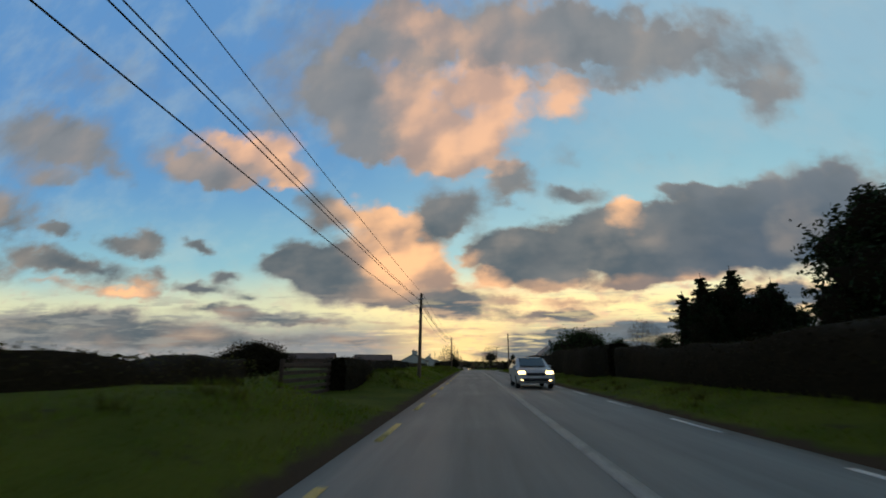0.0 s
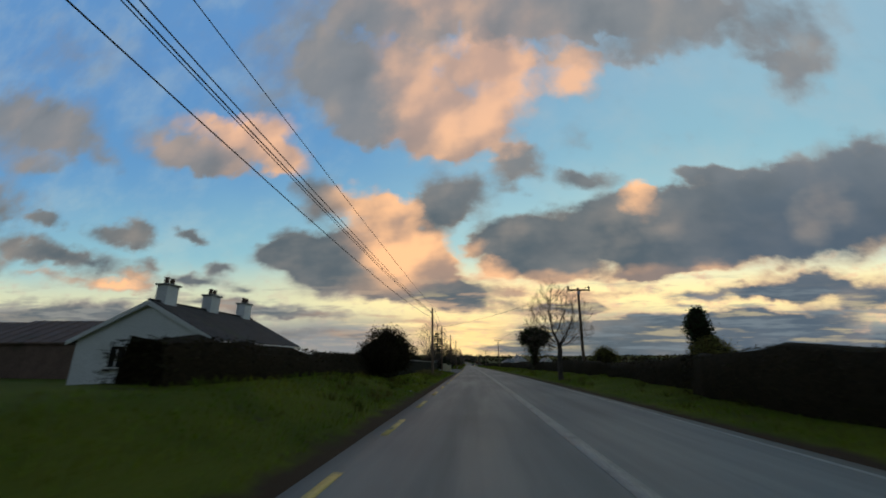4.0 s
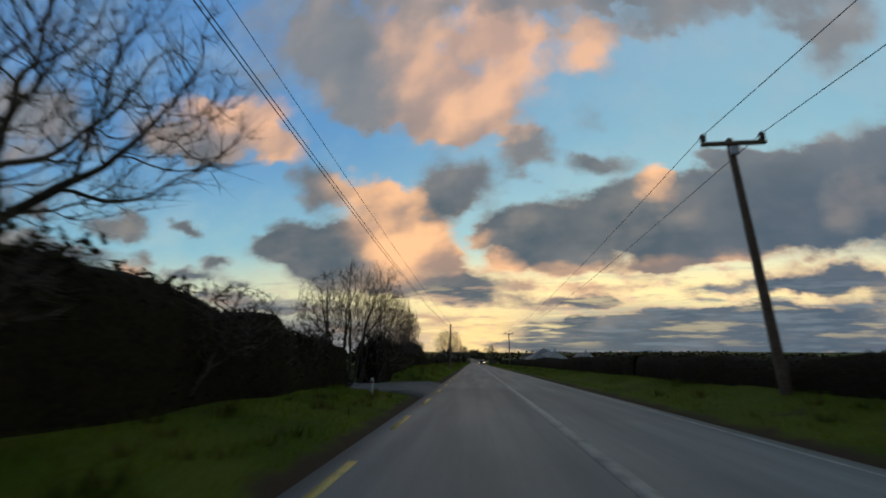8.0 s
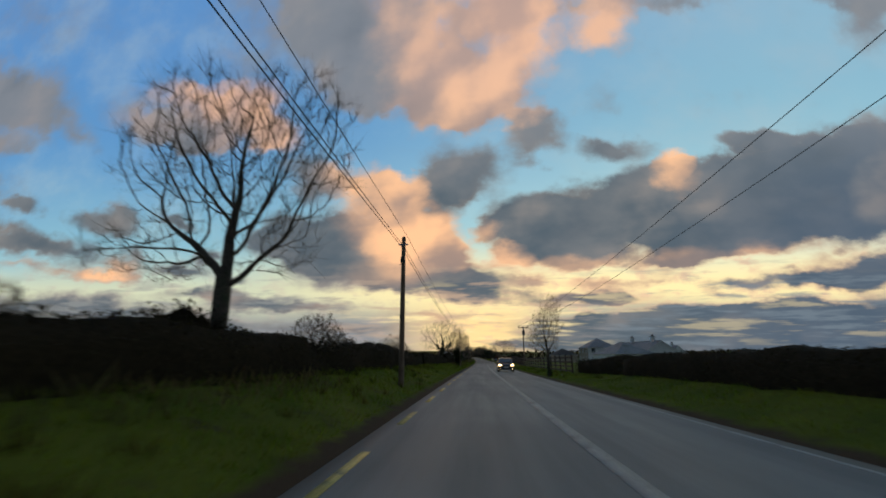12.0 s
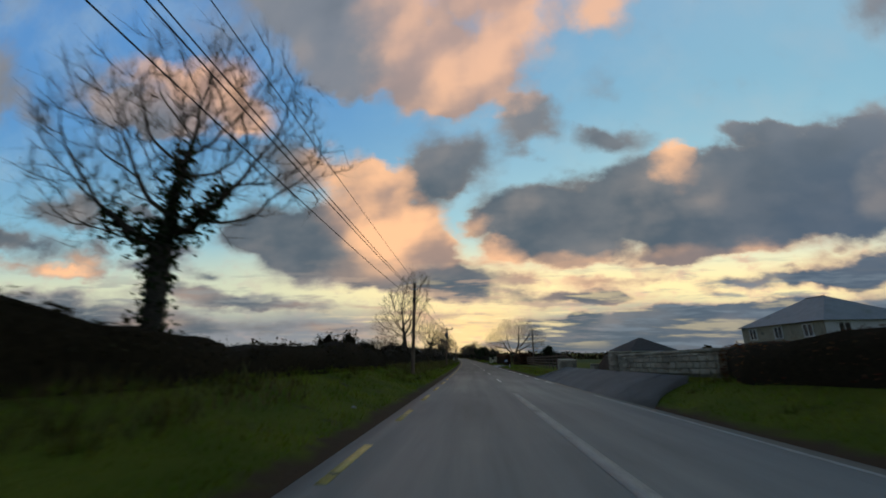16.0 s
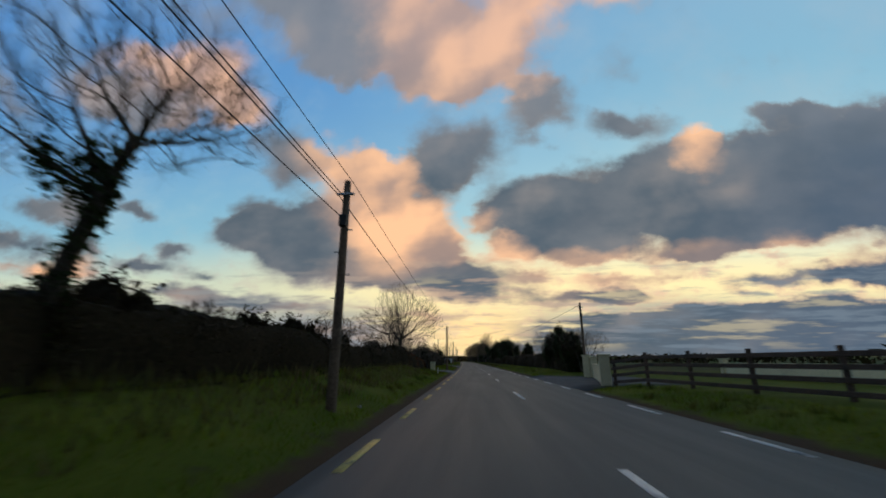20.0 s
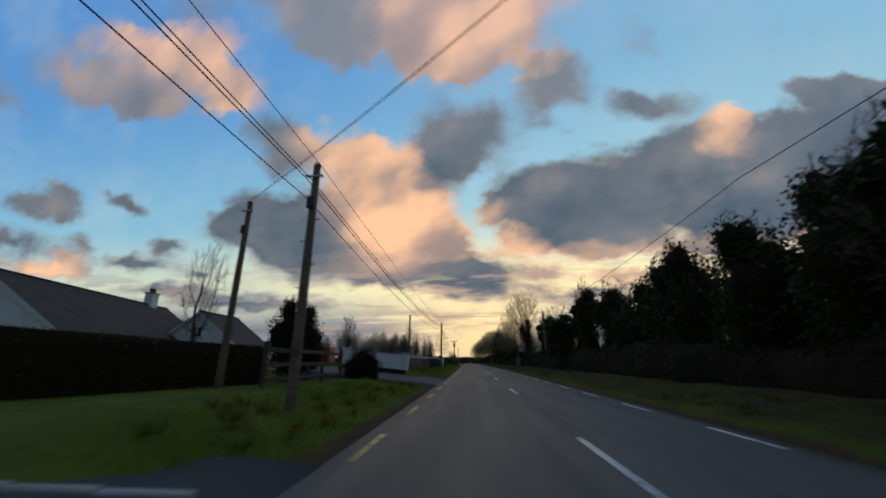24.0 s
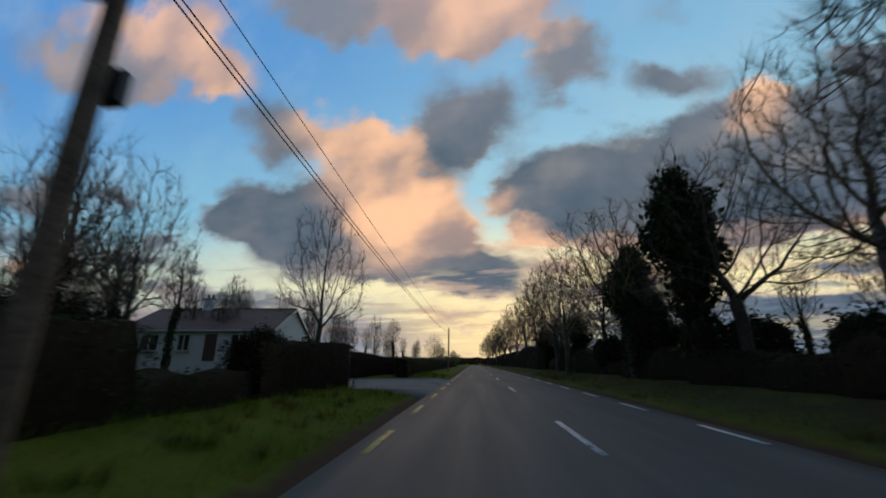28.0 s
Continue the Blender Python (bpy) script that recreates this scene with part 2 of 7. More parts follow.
cloud(12.56, 2.99, 1.94, 0.31, -1, 0.90, 0.00)
cloud(10.24, 2.79, 1.35, 0.25, -1, 0.80, 0.10)
cloud(6.14, 1.44, 3.11, 0.34, -0, 0.95, 0.00)
cloud(10.84, 1.92, 3.89, 0.38, -1, 0.95, 0.00)
cloud(15.01, 1.79, 3.29, 0.56, -1, 1.00, 0.00)
cloud(12.45, 0.99, 7.56, 0.47, -0, 0.90, 0.00)
cloud(8.86, 0.76, 4.91, 0.23, -0, 0.70, 0.00)
cloud(17.64, 2.90, 2.43, 0.72, -1, 1.00, 0.00)
cloud(9.84, 1.48, 7.64, 0.49, -0, 1.00, 0.00)
cloud(16.09, 0.78, 5.60, 0.45, -0, 1.00, 0.00)
cloud(5.20, 1.03, 3.32, 0.30, -0, 0.90, 0.00)
cloud(7.66, 0.51, 6.48, 0.39, -0, 1.10, 0.00)
cloud(15.13, 0.44, 5.97, 0.45, -0, 1.10, 0.00)
cloud(3.13, 0.68, 2.40, 0.23, -0, 0.80, 0.20)
cloud(0.43, 3.78, 0.97, 0.20, -1, 0.60, 0.90)
cloud(4.82, 3.08, 1.42, 0.21, -1, 0.70, 0.70)
cloud(7.13, 3.19, 1.15, 0.19, -1, 0.60, 0.60)
cloud(-19.84, 6.36, 0.75, 0.32, -2, 0.80, 0.00)
cloud(-21.50, 5.28, 1.57, 0.57, -2, 0.85, 0.00)
cloud(-16.81, 5.66, 1.38, 0.35, -2, 1.00, 0.00)
cloud(-15.35, 6.08, 0.64, 0.32, -2, 0.80, 0.00)
cloud(-13.28, 5.70, 0.67, 0.23, -2, 0.90, 0.00)
cloud(-18.86, 4.70, 1.70, 0.50, -1, 0.85, 0.00)
cloud(-16.18, 4.63, 0.61, 0.32, -1, 0.50, 0.00)
cloud(-14.11, 4.00, 1.50, 0.34, -1, 0.95, 0.00)
cloud(-12.43, 4.42, 0.73, 0.25, -1, 0.90, 0.00)
cloud(-11.87, 3.53, 0.78, 0.27, -1, 0.80, 0.00)
cloud(-17.04, 4.13, 0.86, 0.34, -1, 0.70, 0.50)
cloud(-18.32, 3.70, 1.33, 0.29, -1, 0.85, 0.90)
cloud(-20.35, 3.97, 1.49, 0.28, -1, 0.55, 0.60)
cloud(-22.44, 4.32, 1.20, 0.26, -1, 0.50, 0.80)
cloud(-13.91, 2.99, 2.06, 0.25, -1, 0.85, 0.10)
cloud(-10.88, 2.58, 2.31, 0.37, -1, 0.85, 0.10)
cloud(-8.43, 2.19, 2.00, 0.26, -1, 0.75, 0.20)
cloud(-20.87, 2.54, 6.92, 0.56, -1, 0.70, 0.05)
cloud(-24.87, 1.63, 8.74, 0.81, -0, 0.75, 0.10)
cloud(-15.82, 1.56, 5.31, 0.45, -0, 0.70, 0.20)
cloud(-6.95, 1.42, 3.74, 0.24, -0, 0.65, 0.40)
cloud(-3.13, 1.89, 2.45, 0.22, -1, 0.60, 0.50)


def moved(vec, x, y):
    sh = k.n("VectorMath", operation="ADD")
    k.l(vec, sh.inputs[0])
    sh.inputs[1].default_value = (x, y, 0.0)
    return sh.outputs[0]


puffs = offset(tall, k.noise(tall, 0.4, 3, 0.45), 0.6)
wide, fluff = k.noise(tall, 0.3, 4, 0.5), k.noise(puffs, 0.6, 7, 0.56)
# light comes from low on the right: the side of each puff that faces it is brighter
relief = k.math("SUBTRACT", k.noise(puffs, 0.20, 1.6, 0.3).outputs[0], k.noise(moved(puffs, 0.9, -0.6), 0.20, 1.6, 0.3).outputs[0])
small = k.math("SUBTRACT", k.noise(puffs, 0.7, 3, 0.4).outputs[0], k.noise(moved(puffs, 0.3, -0.2), 0.7, 3, 0.4).outputs[0])
alt = k.n("SeparateXYZ")
k.l(offset(flat, k.noise(flat, 0.25, 2), 0.8), alt.inputs[0])
ax, ay = alt.outputs[0], alt.outputs[1]
body = k.math("ADD", total, k.math("MULTIPLY", k.math("SUBTRACT", fluff.outputs[0], 0.5), 0.62))
lit = k.math("DIVIDE", warm, k.math("ADD", k.math("MAXIMUM", total, 0.0), 0.06))
lit = k.math("ADD", lit, k.math("MULTIPLY", k.math("SUBTRACT", wide.outputs[0], 0.5), 0.3))
lit = k.math("ADD", lit, k.math("MULTIPLY", relief, 0.8))
lit = k.ramp(lit, 0.02, 0.98)
# some banks end in veils, others in firm edges
firm = k.ramp(k.noise(tall, 0.19, 2, 0.4).outputs[0], 0.40, 0.62)
soft_hi = k.math("ADD", k.math("ADD", 0.50, k.math("MULTIPLY", firm, 0.30)), k.ramp(ay, 6.5, 10.0, 0.0, 0.22))
cover = k.ramp(body, k.ramp(ay, 6.0, 10.0, 0.06, -0.04), soft_hi)
# clear air: blue overhead, pale towards the land, yellow where the sun has gone
blue = k.mix(k.ramp(ax, -9.0, 9.0), rgb(0.105, 0.28, 0.55), rgb(0.235, 0.45, 0.59))
deep = k.mix(k.ramp(ax, -6.0, 10.0), rgb(0.10, 0.255, 0.54), rgb(0.25, 0.42, 0.57))
blue = k.mix(k.ramp(ay, 7.6, 11.0), blue, deep)
pale = k.mix(k.ramp(ax, -12.0, 8.0), rgb(0.27, 0.51, 0.60), rgb(0.48, 0.70, 0.70))
air = k.mix(k.ramp(ay, 3.6, 8.6), pale, blue)
veil = k.ramp(k.noise(tall, 0.24, 5, 0.55).outputs[0], 0.42, 0.75, 0.0, 0.38)
air = k.mix(veil, air, k.mix(k.ramp(ay, 5.0, 9.0), rgb(0.44, 0.57, 0.58), rgb(0.34, 0.45, 0.54)))
glow = k.mix(k.ramp(ax, -12.0, -1.0), rgb(0.62, 0.65, 0.47), rgb(1.0, 0.84, 0.44))
air = k.mix(k.ramp(ay, 5.0, 2.9), air, glow)
low = k.mix(k.ramp(ax, -6.5, -0.5), rgb(0.25, 0.265, 0.29), rgb(1.0, 0.72, 0.34))
low = k.mix(k.ramp(ax, 0.0, 4.5), low, rgb(0.20, 0.25, 0.29))
air = k.mix(k.ramp(ay, 2.9, 1.4), air, low)
wisps = k.math("MULTIPLY", k.ramp(k.noise(puffs, 0.8, 6, 0.6).outputs[0], 0.48, 0.70, 0.0, 0.75), k.math("MULTIPLY", k.ramp(ay, 5.5, 3.5), k.ramp(ax, -8.0, -1.0, 0.4, 1.0)))
air = k.mix(wisps, air, k.mix(k.ramp(ax, -8.0, 4.0), rgb(0.52, 0.40, 0.36), rgb(0.80, 0.52, 0.36)))
# cloud colours: peach where lit, slate where not, each with its lights and darks
shade = k.math("ADD", k.math("MULTIPLY", relief, 1.7), k.math("MULTIPLY", small, 0.28))
peach = k.mix(k.ramp(shade, -0.17, 0.17), rgb(0.40, 0.275, 0.225), rgb(1.0, 0.56, 0.31))
peach = k.mix(k.ramp(ay, 6.5, 9.5, 0.0, 0.5), peach, rgb(0.64, 0.40, 0.32))
slate = k.mix(k.ramp(wide.outputs[0], 0.34, 0.66), rgb(0.088, 0.118, 0.148), rgb(0.150, 0.168, 0.188))
slate = k.mix(k.ramp(ax, 5.0, 14.0, 0.0, 0.65), slate, rgb(0.075, 0.112, 0.170))
slate = k.mix(k.ramp(ay, 5.5, 9.0, 0.0, 0.7), slate, rgb(0.235, 0.245, 0.275))
slate = k.mix(k.ramp(shade, 0.0, 0.30, 0.0, 0.35), slate, rgb(0.34, 0.31, 0.29))
slate = k.mix(k.ramp(shade, 0.0, -0.35, 0.0, 0.45), slate, rgb(0.085, 0.11, 0.14))
tone = k.mix(lit, slate, peach)
edge = k.math("MULTIPLY", k.math("MULTIPLY", k.ramp(body, 0.72, 0.28), k.ramp(ay, 6.5, 2.5, 0.05, 0.7)), k.ramp(ay, 1.0, 2.6))
tone = k.mix(edge, tone, k.mix(k.ramp(ax, -8.0, 0.0), rgb(0.42, 0.38, 0.34), rgb(1.0, 0.68, 0.40)))
air = k.mix(k.math("MULTIPLY", cover, k.ramp(ay, 5.0, 9.0, 1.0, 0.94)), air, tone)
# thin level streaks over the horizon
level = k.n("Mapping")
level.inputs["Scale"].default_value = (0.30, 1.25, 1.0)
k.l(offset(tall, k.noise(tall, 0.5, 3, 0.5), 0.5), level.inputs[0])
streak = k.noise(level.outputs[0], 0.8, 6, 0.58)
band = k.math("MULTIPLY", k.ramp(streak.outputs[0], 0.51, 0.64, 0.0, 0.7), k.math("MULTIPLY", k.ramp(ay, 4.3, 2.6), k.ramp(ay, -0.2, 0.6)))
streak_tone = k.mix(k.ramp(ax, 1.0, 7.0), k.mix(k.ramp(ax, -10.0, -3.0), rgb(0.27, 0.28, 0.28), rgb(0.56, 0.39, 0.28)), rgb(0.17, 0.215, 0.26))
air = k.mix(band, air, streak_tone)
gleam = k.math("MULTIPLY", k.ramp(streak.outputs[0], 0.48, 0.36, 0.0, 0.8), k.math("MULTIPLY", k.math("MULTIPLY", k.ramp(ax, -9.0, -2.0, 0.18, 1.0), k.ramp(ax, 2.0, 7.0, 1.0, 0.35)), k.math("MULTIPLY", k.ramp(ay, 3.4, 2.2), k.ramp(ay, 0.2, 1.2))))
air = k.mix(gleam, air, k.mix(k.ramp(ax, -13.0, -2.0), rgb(0.62, 0.52, 0.38), rgb(1.0, 0.80, 0.42)))
em = k.n("Emission")
k.l(air, em.inputs[0])
em.inputs[1].default_value = 1.1
k.l(em.outputs[0], k.t.nodes["Material Output"].inputs[0])
k.mat.cycles.emission_sampling = "NONE"


def link_mesh(name, verts, faces, mat, parent=None, label="", smooth=False):
    me = bpy.data.meshes.new(name)
    me.from_pydata(verts, [], faces)
    me.materials.append(mat)
    if smooth:
        me.polygons.foreach_set("use_smooth", [True] * len(me.polygons))
    ob = new(name, me)
    ob.parent = parent
    if label:
        ob["label"] = label
    return ob


SKY_FOOT, SKY_LEAN = 2350.0, 0.9
verts = [(x, SKY_FOOT - z / SKY_LEAN, z) for z in (-120, 300, 700, 1100, 1500) for x in (-3800, -1900, 0, 1900, 3800)]
faces = [(r * 5 + c, r * 5 + c + 1, r * 5 + c + 6, r * 5 + c + 5) for r in range(4) for c in range(4)]
tagged(link_mesh("backdrop_sky", verts, faces, k.mat), "sunset sky with peach and slate grey clouds", "sky", kind="structure")


# road, land and building materials
def make_asphalt():
    m = Nodes("asphalt")
    co = m.n("TexCoord").outputs["UV"]          # across and along the road, in metres
    sp = m.n("SeparateXYZ")
    m.l(co, sp.inputs[0])
    st = m.n("Mapping")
    st.inputs["Scale"].default_value = (1.0, 0.06, 1.0)
    m.l(co, st.inputs[0])
    streak = m.noise(st.outputs[0], 1.3, 5, 0.6)
    patch = m.noise(co, 0.12, 4, 0.5)
    grit = m.noise(co, 60, 3, 0.7)
    c = m.mix(m.ramp(streak.outputs[0], 0.3, 0.7), rgb(0.185, 0.190, 0.172), rgb(0.285, 0.288, 0.262))
    c = m.mix(m.ramp(patch.outputs[0], 0.4, 0.65, 0.0, 0.6), c, rgb(0.11, 0.11, 0.11))
    c = m.mix(m.ramp(grit.outputs[0], 0.35, 0.7, 0.0, 0.55), c, rgb(0.26, 0.25, 0.235))
    # polished wheel tracks in both lanes
    for lane in (-0.75, 0.85, 2.35, 3.75):
        off = m.math("ABSOLUTE", m.math("SUBTRACT", sp.outputs[0], lane))
        c = m.mix(m.ramp(off, 0.45, 0.1, 0.0, 0.35), c, rgb(0.26, 0.25, 0.23))
    # dusty edges
    edge = m.math("ABSOLUTE", m.math("SUBTRACT", sp.outputs[0], 1.5))
    c = m.mix(m.math("MULTIPLY", m.ramp(edge, 2.9, 3.45), m.ramp(patch.outputs[0], 0.3, 0.6, 0.3, 0.9)), c, rgb(0.17, 0.145, 0.115))
    # a newer, darker surface farther on
    c = m.mix(m.ramp(sp.outputs[1], 395, 430, 0.0, 0.85), c, rgb(0.064, 0.068, 0.063))
    m.l(c, m.b.inputs["Base Color"])
    m.l(m.ramp(streak.outputs[0], 0.3, 0.7, 0.68, 0.55), m.b.inputs["Roughness"])
    bp = m.n("Bump")
    m.b.inputs["Specular IOR Level"].default_value = 0.35
    bp.inputs["Strength"].default_value, bp.inputs["Distance"].default_value = 0.5, 0.006
    m.l(grit.outputs[0], bp.inputs["Height"])
    m.l(bp.outputs[0], m.b.inputs["Normal"])
    return m.mat


def make_ground():
    m = Nodes("grass_ground")
    pos = m.n("NewGeometry").outputs["Position"]
    co = m.n("TexCoord").outputs["UV"]
    sp = m.n("SeparateXYZ")
    m.l(co, sp.inputs[0])
    c = m.mix(m.ramp(m.noise(pos, 0.5, 5).outputs[0], 0.35, 0.65), rgb(0.070, 0.095, 0.008), rgb(0.125, 0.140, 0.016))
    c = m.mix(m.ramp(m.noise(pos, 14, 4, 0.7).outputs[0], 0.35, 0.7, 0.0, 0.7), c, rgb(0.09, 0.12, 0.014))
    c = m.mix(m.ramp(m.noise(pos, 0.9, 6, 0.7).outputs[0], 0.56, 0.72), c, rgb(0.06, 0.047, 0.024))
    # muddy strip beside the road
    edge = m.math("ABSOLUTE", m.math("SUBTRACT", sp.outputs[0], 1.5))
    wob = m.math("ADD", edge, m.math("MULTIPLY", m.math("SUBTRACT", m.noise(pos, 1.7, 4).outputs[0], 0.5), 0.8))
    c = m.mix(m.ramp(wob, 4.0, 3.62), c, rgb(0.075, 0.050, 0.030))
    # fallen-leaf brown that carries thicket shade in its colour, under the far-side tree belt
    litter = m.math("MULTIPLY", m.ramp(sp.outputs[1], 508, 530), m.ramp(sp.outputs[0], 5.2, 6.2))
    litter = m.math("MULTIPLY", litter, m.ramp(m.noise(pos, 1.1, 5, 0.65).outputs[0], 0.30, 0.60, 0.45, 0.95))
    c = m.mix(litter, c, rgb(0.052, 0.046, 0.022))
    # fields and far land
    field = m.mix(m.ramp(m.noise(pos, 0.008, 2).outputs[0], 0.4, 0.6), rgb(0.05, 0.085, 0.022), rgb(0.085, 0.085, 0.04))
    c = m.mix(m.ramp(edge, 20, 60), c, field)
    m.l(c, m.b.inputs["Base Color"])
    m.b.inputs["Roughness"].default_value = 0.95
    m.b.inputs["Specular IOR Level"].default_value = 0.1
    bp = m.n("Bump")
    bp.inputs["Strength"].default_value, bp.inputs["Distance"].default_value = 0.8, 0.05
    m.l(m.noise(pos, 9, 5, 0.7).outputs[0], bp.inputs["Height"])
    m.l(bp.outputs[0], m.b.inputs["Normal"])
    return m.mat


ASPHALT, GROUND = make_asphalt(), make_ground()
PAINT_WHITE = surface("worn_white_paint", (0.74, 0.72, 0.66), (0.84, 0.82, 0.77), 0.6, 1.5, 30, 0.15, (0.2, 0.19, 0.18), 3.5, (0.52, 0.68), vary=0.15)
PAINT_FADED = surface("faded_road_paint", (0.34, 0.33, 0.30), (0.44, 0.43, 0.39), 0.6, 1.5, 30, 0.15, (0.24, 0.235, 0.22), 2.0, (0.50, 0.70), vary=0.1)
PAINT_YELLOW = surface("worn_yellow_paint", (0.62, 0.46, 0.12), (0.72, 0.55, 0.18), 0.6, 1.5, 30, 0.15, (0.22, 0.19, 0.12), 3.0, (0.50, 0.68), vary=0.15)
GRAVEL = surface("gravel_drive", (0.16, 0.145, 0.13), (0.24, 0.22, 0.20), 0.9, 0.7, 45, 0.5, (0.10, 0.09, 0.08), 0.5, vary=0.1)
POLE_WOOD = surface("weathered_pole_wood", (0.13, 0.085, 0.055), (0.22, 0.15, 0.10), 0.8, 2.0, 25, 0.4, (0.07, 0.05, 0.04), 1.2)
FENCE_WOOD = surface("dark_fence_wood", (0.06, 0.038, 0.028), (0.11, 0.07, 0.05), 0.8, 2.0, 30, 0.4, (0.04, 0.03, 0.025), 1.5)
BARK = surface("grey_bark", (0.055, 0.045, 0.035), (0.11, 0.09, 0.07), 0.9, 1.5, 18, 0.5, (0.05, 0.06, 0.03), 0.8)
TWIG = surface("bare_twigs", (0.085, 0.065, 0.05), (0.16, 0.12, 0.085), 0.9, 0.6, 9, 0.1, None)
# paler twigs, with the gold of the low evening light put into their colour
PALE_LIT_TWIG = surface("pale_twigs_lit_gold", (0.15, 0.11, 0.06), (0.25, 0.18, 0.09), 0.9, 0.6, 9, 0.1, None)
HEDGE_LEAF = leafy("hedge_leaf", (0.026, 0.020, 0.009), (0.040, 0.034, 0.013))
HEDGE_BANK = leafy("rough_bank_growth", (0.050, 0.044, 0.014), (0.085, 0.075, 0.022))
HEDGE_BROWN = leafy("brown_beech_leaf", (0.13, 0.048, 0.022), (0.19, 0.075, 0.03))
HEDGE_GREEN = leafy("trimmed_hedge_leaf", (0.04, 0.06, 0.02), (0.06, 0.085, 0.028))
IVY = leafy("ivy_leaf", (0.026, 0.040, 0.013), (0.046, 0.064, 0.02), 0.45)
NEEDLE = leafy("conifer_needle", (0.022, 0.034, 0.016), (0.038, 0.055, 0.022))
GORSE = leafy("yellow_green_shrub", (0.13, 0.115, 0.03), (0.20, 0.17, 0.045))
GRASS = leafy("grass_blade", (0.125, 0.185, 0.010), (0.215, 0.245, 0.022), 0.6, 0.5, 0.5)
DRY_GRASS = leafy("dry_grass_blade", (0.20, 0.155, 0.07), (0.13, 0.13, 0.045), 0.7, 0.5, 0.5)
# filler inside foliage, near black: shade between the leaves is put into its colour
SHADE_CORE = surface("hedge_inside_shade", (0.020, 0.015, 0.008), (0.030, 0.022, 0.012), 1.0, 2.0, 14, 0.6)
RENDER_WHITE = surface("white_wall_render", (0.78, 0.78, 0.75), (0.86, 0.86, 0.83), 0.85, 0.8, 35, 0.2, (0.55, 0.54, 0.49), 0.5, (0.55, 0.8))
RENDER_PALE = surface("pale_cream_render", (0.80, 0.77, 0.66), (0.87, 0.84, 0.74), 0.85, 0.8, 35, 0.2, (0.55, 0.52, 0.42), 0.5, (0.55, 0.8))
RENDER_CREAM = surface("cream_wall_render", (0.66, 0.58, 0.36), (0.76, 0.68, 0.45), 0.85, 0.8, 35, 0.2, (0.45, 0.40, 0.28), 0.9, (0.55, 0.8))
PLINTH = surface("grey_plinth", (0.20, 0.20, 0.20), (0.30, 0.30, 0.29), 0.9, 1.0, 30, 0.3, (0.12, 0.12, 0.11), 0.8)
SLATE = surface("roof_slate", (0.13, 0.135, 0.15), (0.20, 0.205, 0.22), 0.55, 1.5, 20, 0.3, (0.10, 0.11, 0.09), 0.5)
SLATE_DARK = surface("dark_roof_slate", (0.05, 0.045, 0.043), (0.085, 0.075, 0.07), 0.85, 1.5, 20, 0.3, (0.07, 0.075, 0.05), 0.5)
TILE_BROWN = surface("brown_roof_tile", (0.13, 0.08, 0.06), (0.19, 0.12, 0.09), 0.75, 1.5, 20, 0.3, (0.09, 0.075, 0.05), 0.5)
BARN_STEEL = surface("barn_steel_sheet", (0.16, 0.19, 0.17), (0.23, 0.26, 0.23), 0.45, 0.6, 20, 0.15, (0.16, 0.10, 0.07), 0.5, metal=0.3)
STONE = surface("limestone", (0.26, 0.225, 0.165), (0.40, 0.35, 0.26), 0.9, 1.2, 22, 0.6, (0.15, 0.14, 0.11), 1.0, vary=0.5)
MORTAR = surface("wall_mortar", (0.15, 0.14, 0.12), (0.22, 0.20, 0.17), 0.95, 2.0, 30, 0.5)
MOSSY_AND_SHADE = surface("mossy_wall_and_foot_shade", (0.017, 0.018, 0.014), (0.034, 0.033, 0.026), 0.95, 1.0, 25, 0.5, (0.04, 0.05, 0.025), 0.8)
CONCRETE = surface("concrete", (0.30, 0.29, 0.27), (0.40, 0.39, 0.36), 0.9, 1.0, 30, 0.3, (0.2, 0.19, 0.17), 0.7)
STEEL = surface("galvanised_steel", (0.35, 0.36, 0.37), (0.45, 0.46, 0.47), 0.45, 3.0, 30, 0.1, (0.2, 0.17, 0.14), 1.5, metal=0.8)
WIRE = plain("dark_cable", (0.02, 0.02, 0.022), 0.6)
PORCELAIN = plain("brown_porcelain", (0.10, 0.055, 0.04), 0.25)
TRANSFORMER = plain("grey_transformer_paint", (0.13, 0.14, 0.14), 0.5)
FRAME_WHITE = plain("white_window_frame", (0.75, 0.75, 0.73), 0.4)
GLASS = plain("dark_window_glass", (0.02, 0.025, 0.03), 0.06)
DOOR_PAINT = plain("dark_door_paint", (0.10, 0.05, 0.04), 0.4)
CAR_SILVER = plain("silver_car_paint", (0.60, 0.61, 0.62), 0.3, 0.35)
CAR_DARK = plain("dark_car_paint", (0.05, 0.055, 0.065), 0.2, 0.3)
RUBBER = plain("black_rubber", (0.02, 0.02, 0.02), 0.8)
RIM = plain("alloy_rim", (0.5, 0.5, 0.52), 0.3, 0.9)
LAMP_ON = plain("lit_headlamp", (1.0, 0.66, 0.30), 0.2, 0.0, 9.0)
PLATE = plain("white_plate", (0.7, 0.7, 0.68), 0.5)
BLACK = plain("black_trim", (0.015, 0.015, 0.016), 0.5)
BLUE_SIGN = plain("blue_enamel", (0.03, 0.16, 0.45), 0.4)
ASPHALT_SIDE = surface("side_road_asphalt", (0.075, 0.075, 0.075), (0.11, 0.11, 0.108), 0.85, 0.6, 60, 0.4, (0.14, 0.13, 0.12), 0.5, vary=0.05)
RED_STEEL = surface("red_painted_steel", (0.22, 0.03, 0.025), (0.30, 0.045, 0.035), 0.5, 1.0, 20, 0.15, (0.14, 0.06, 0.03), 1.0)
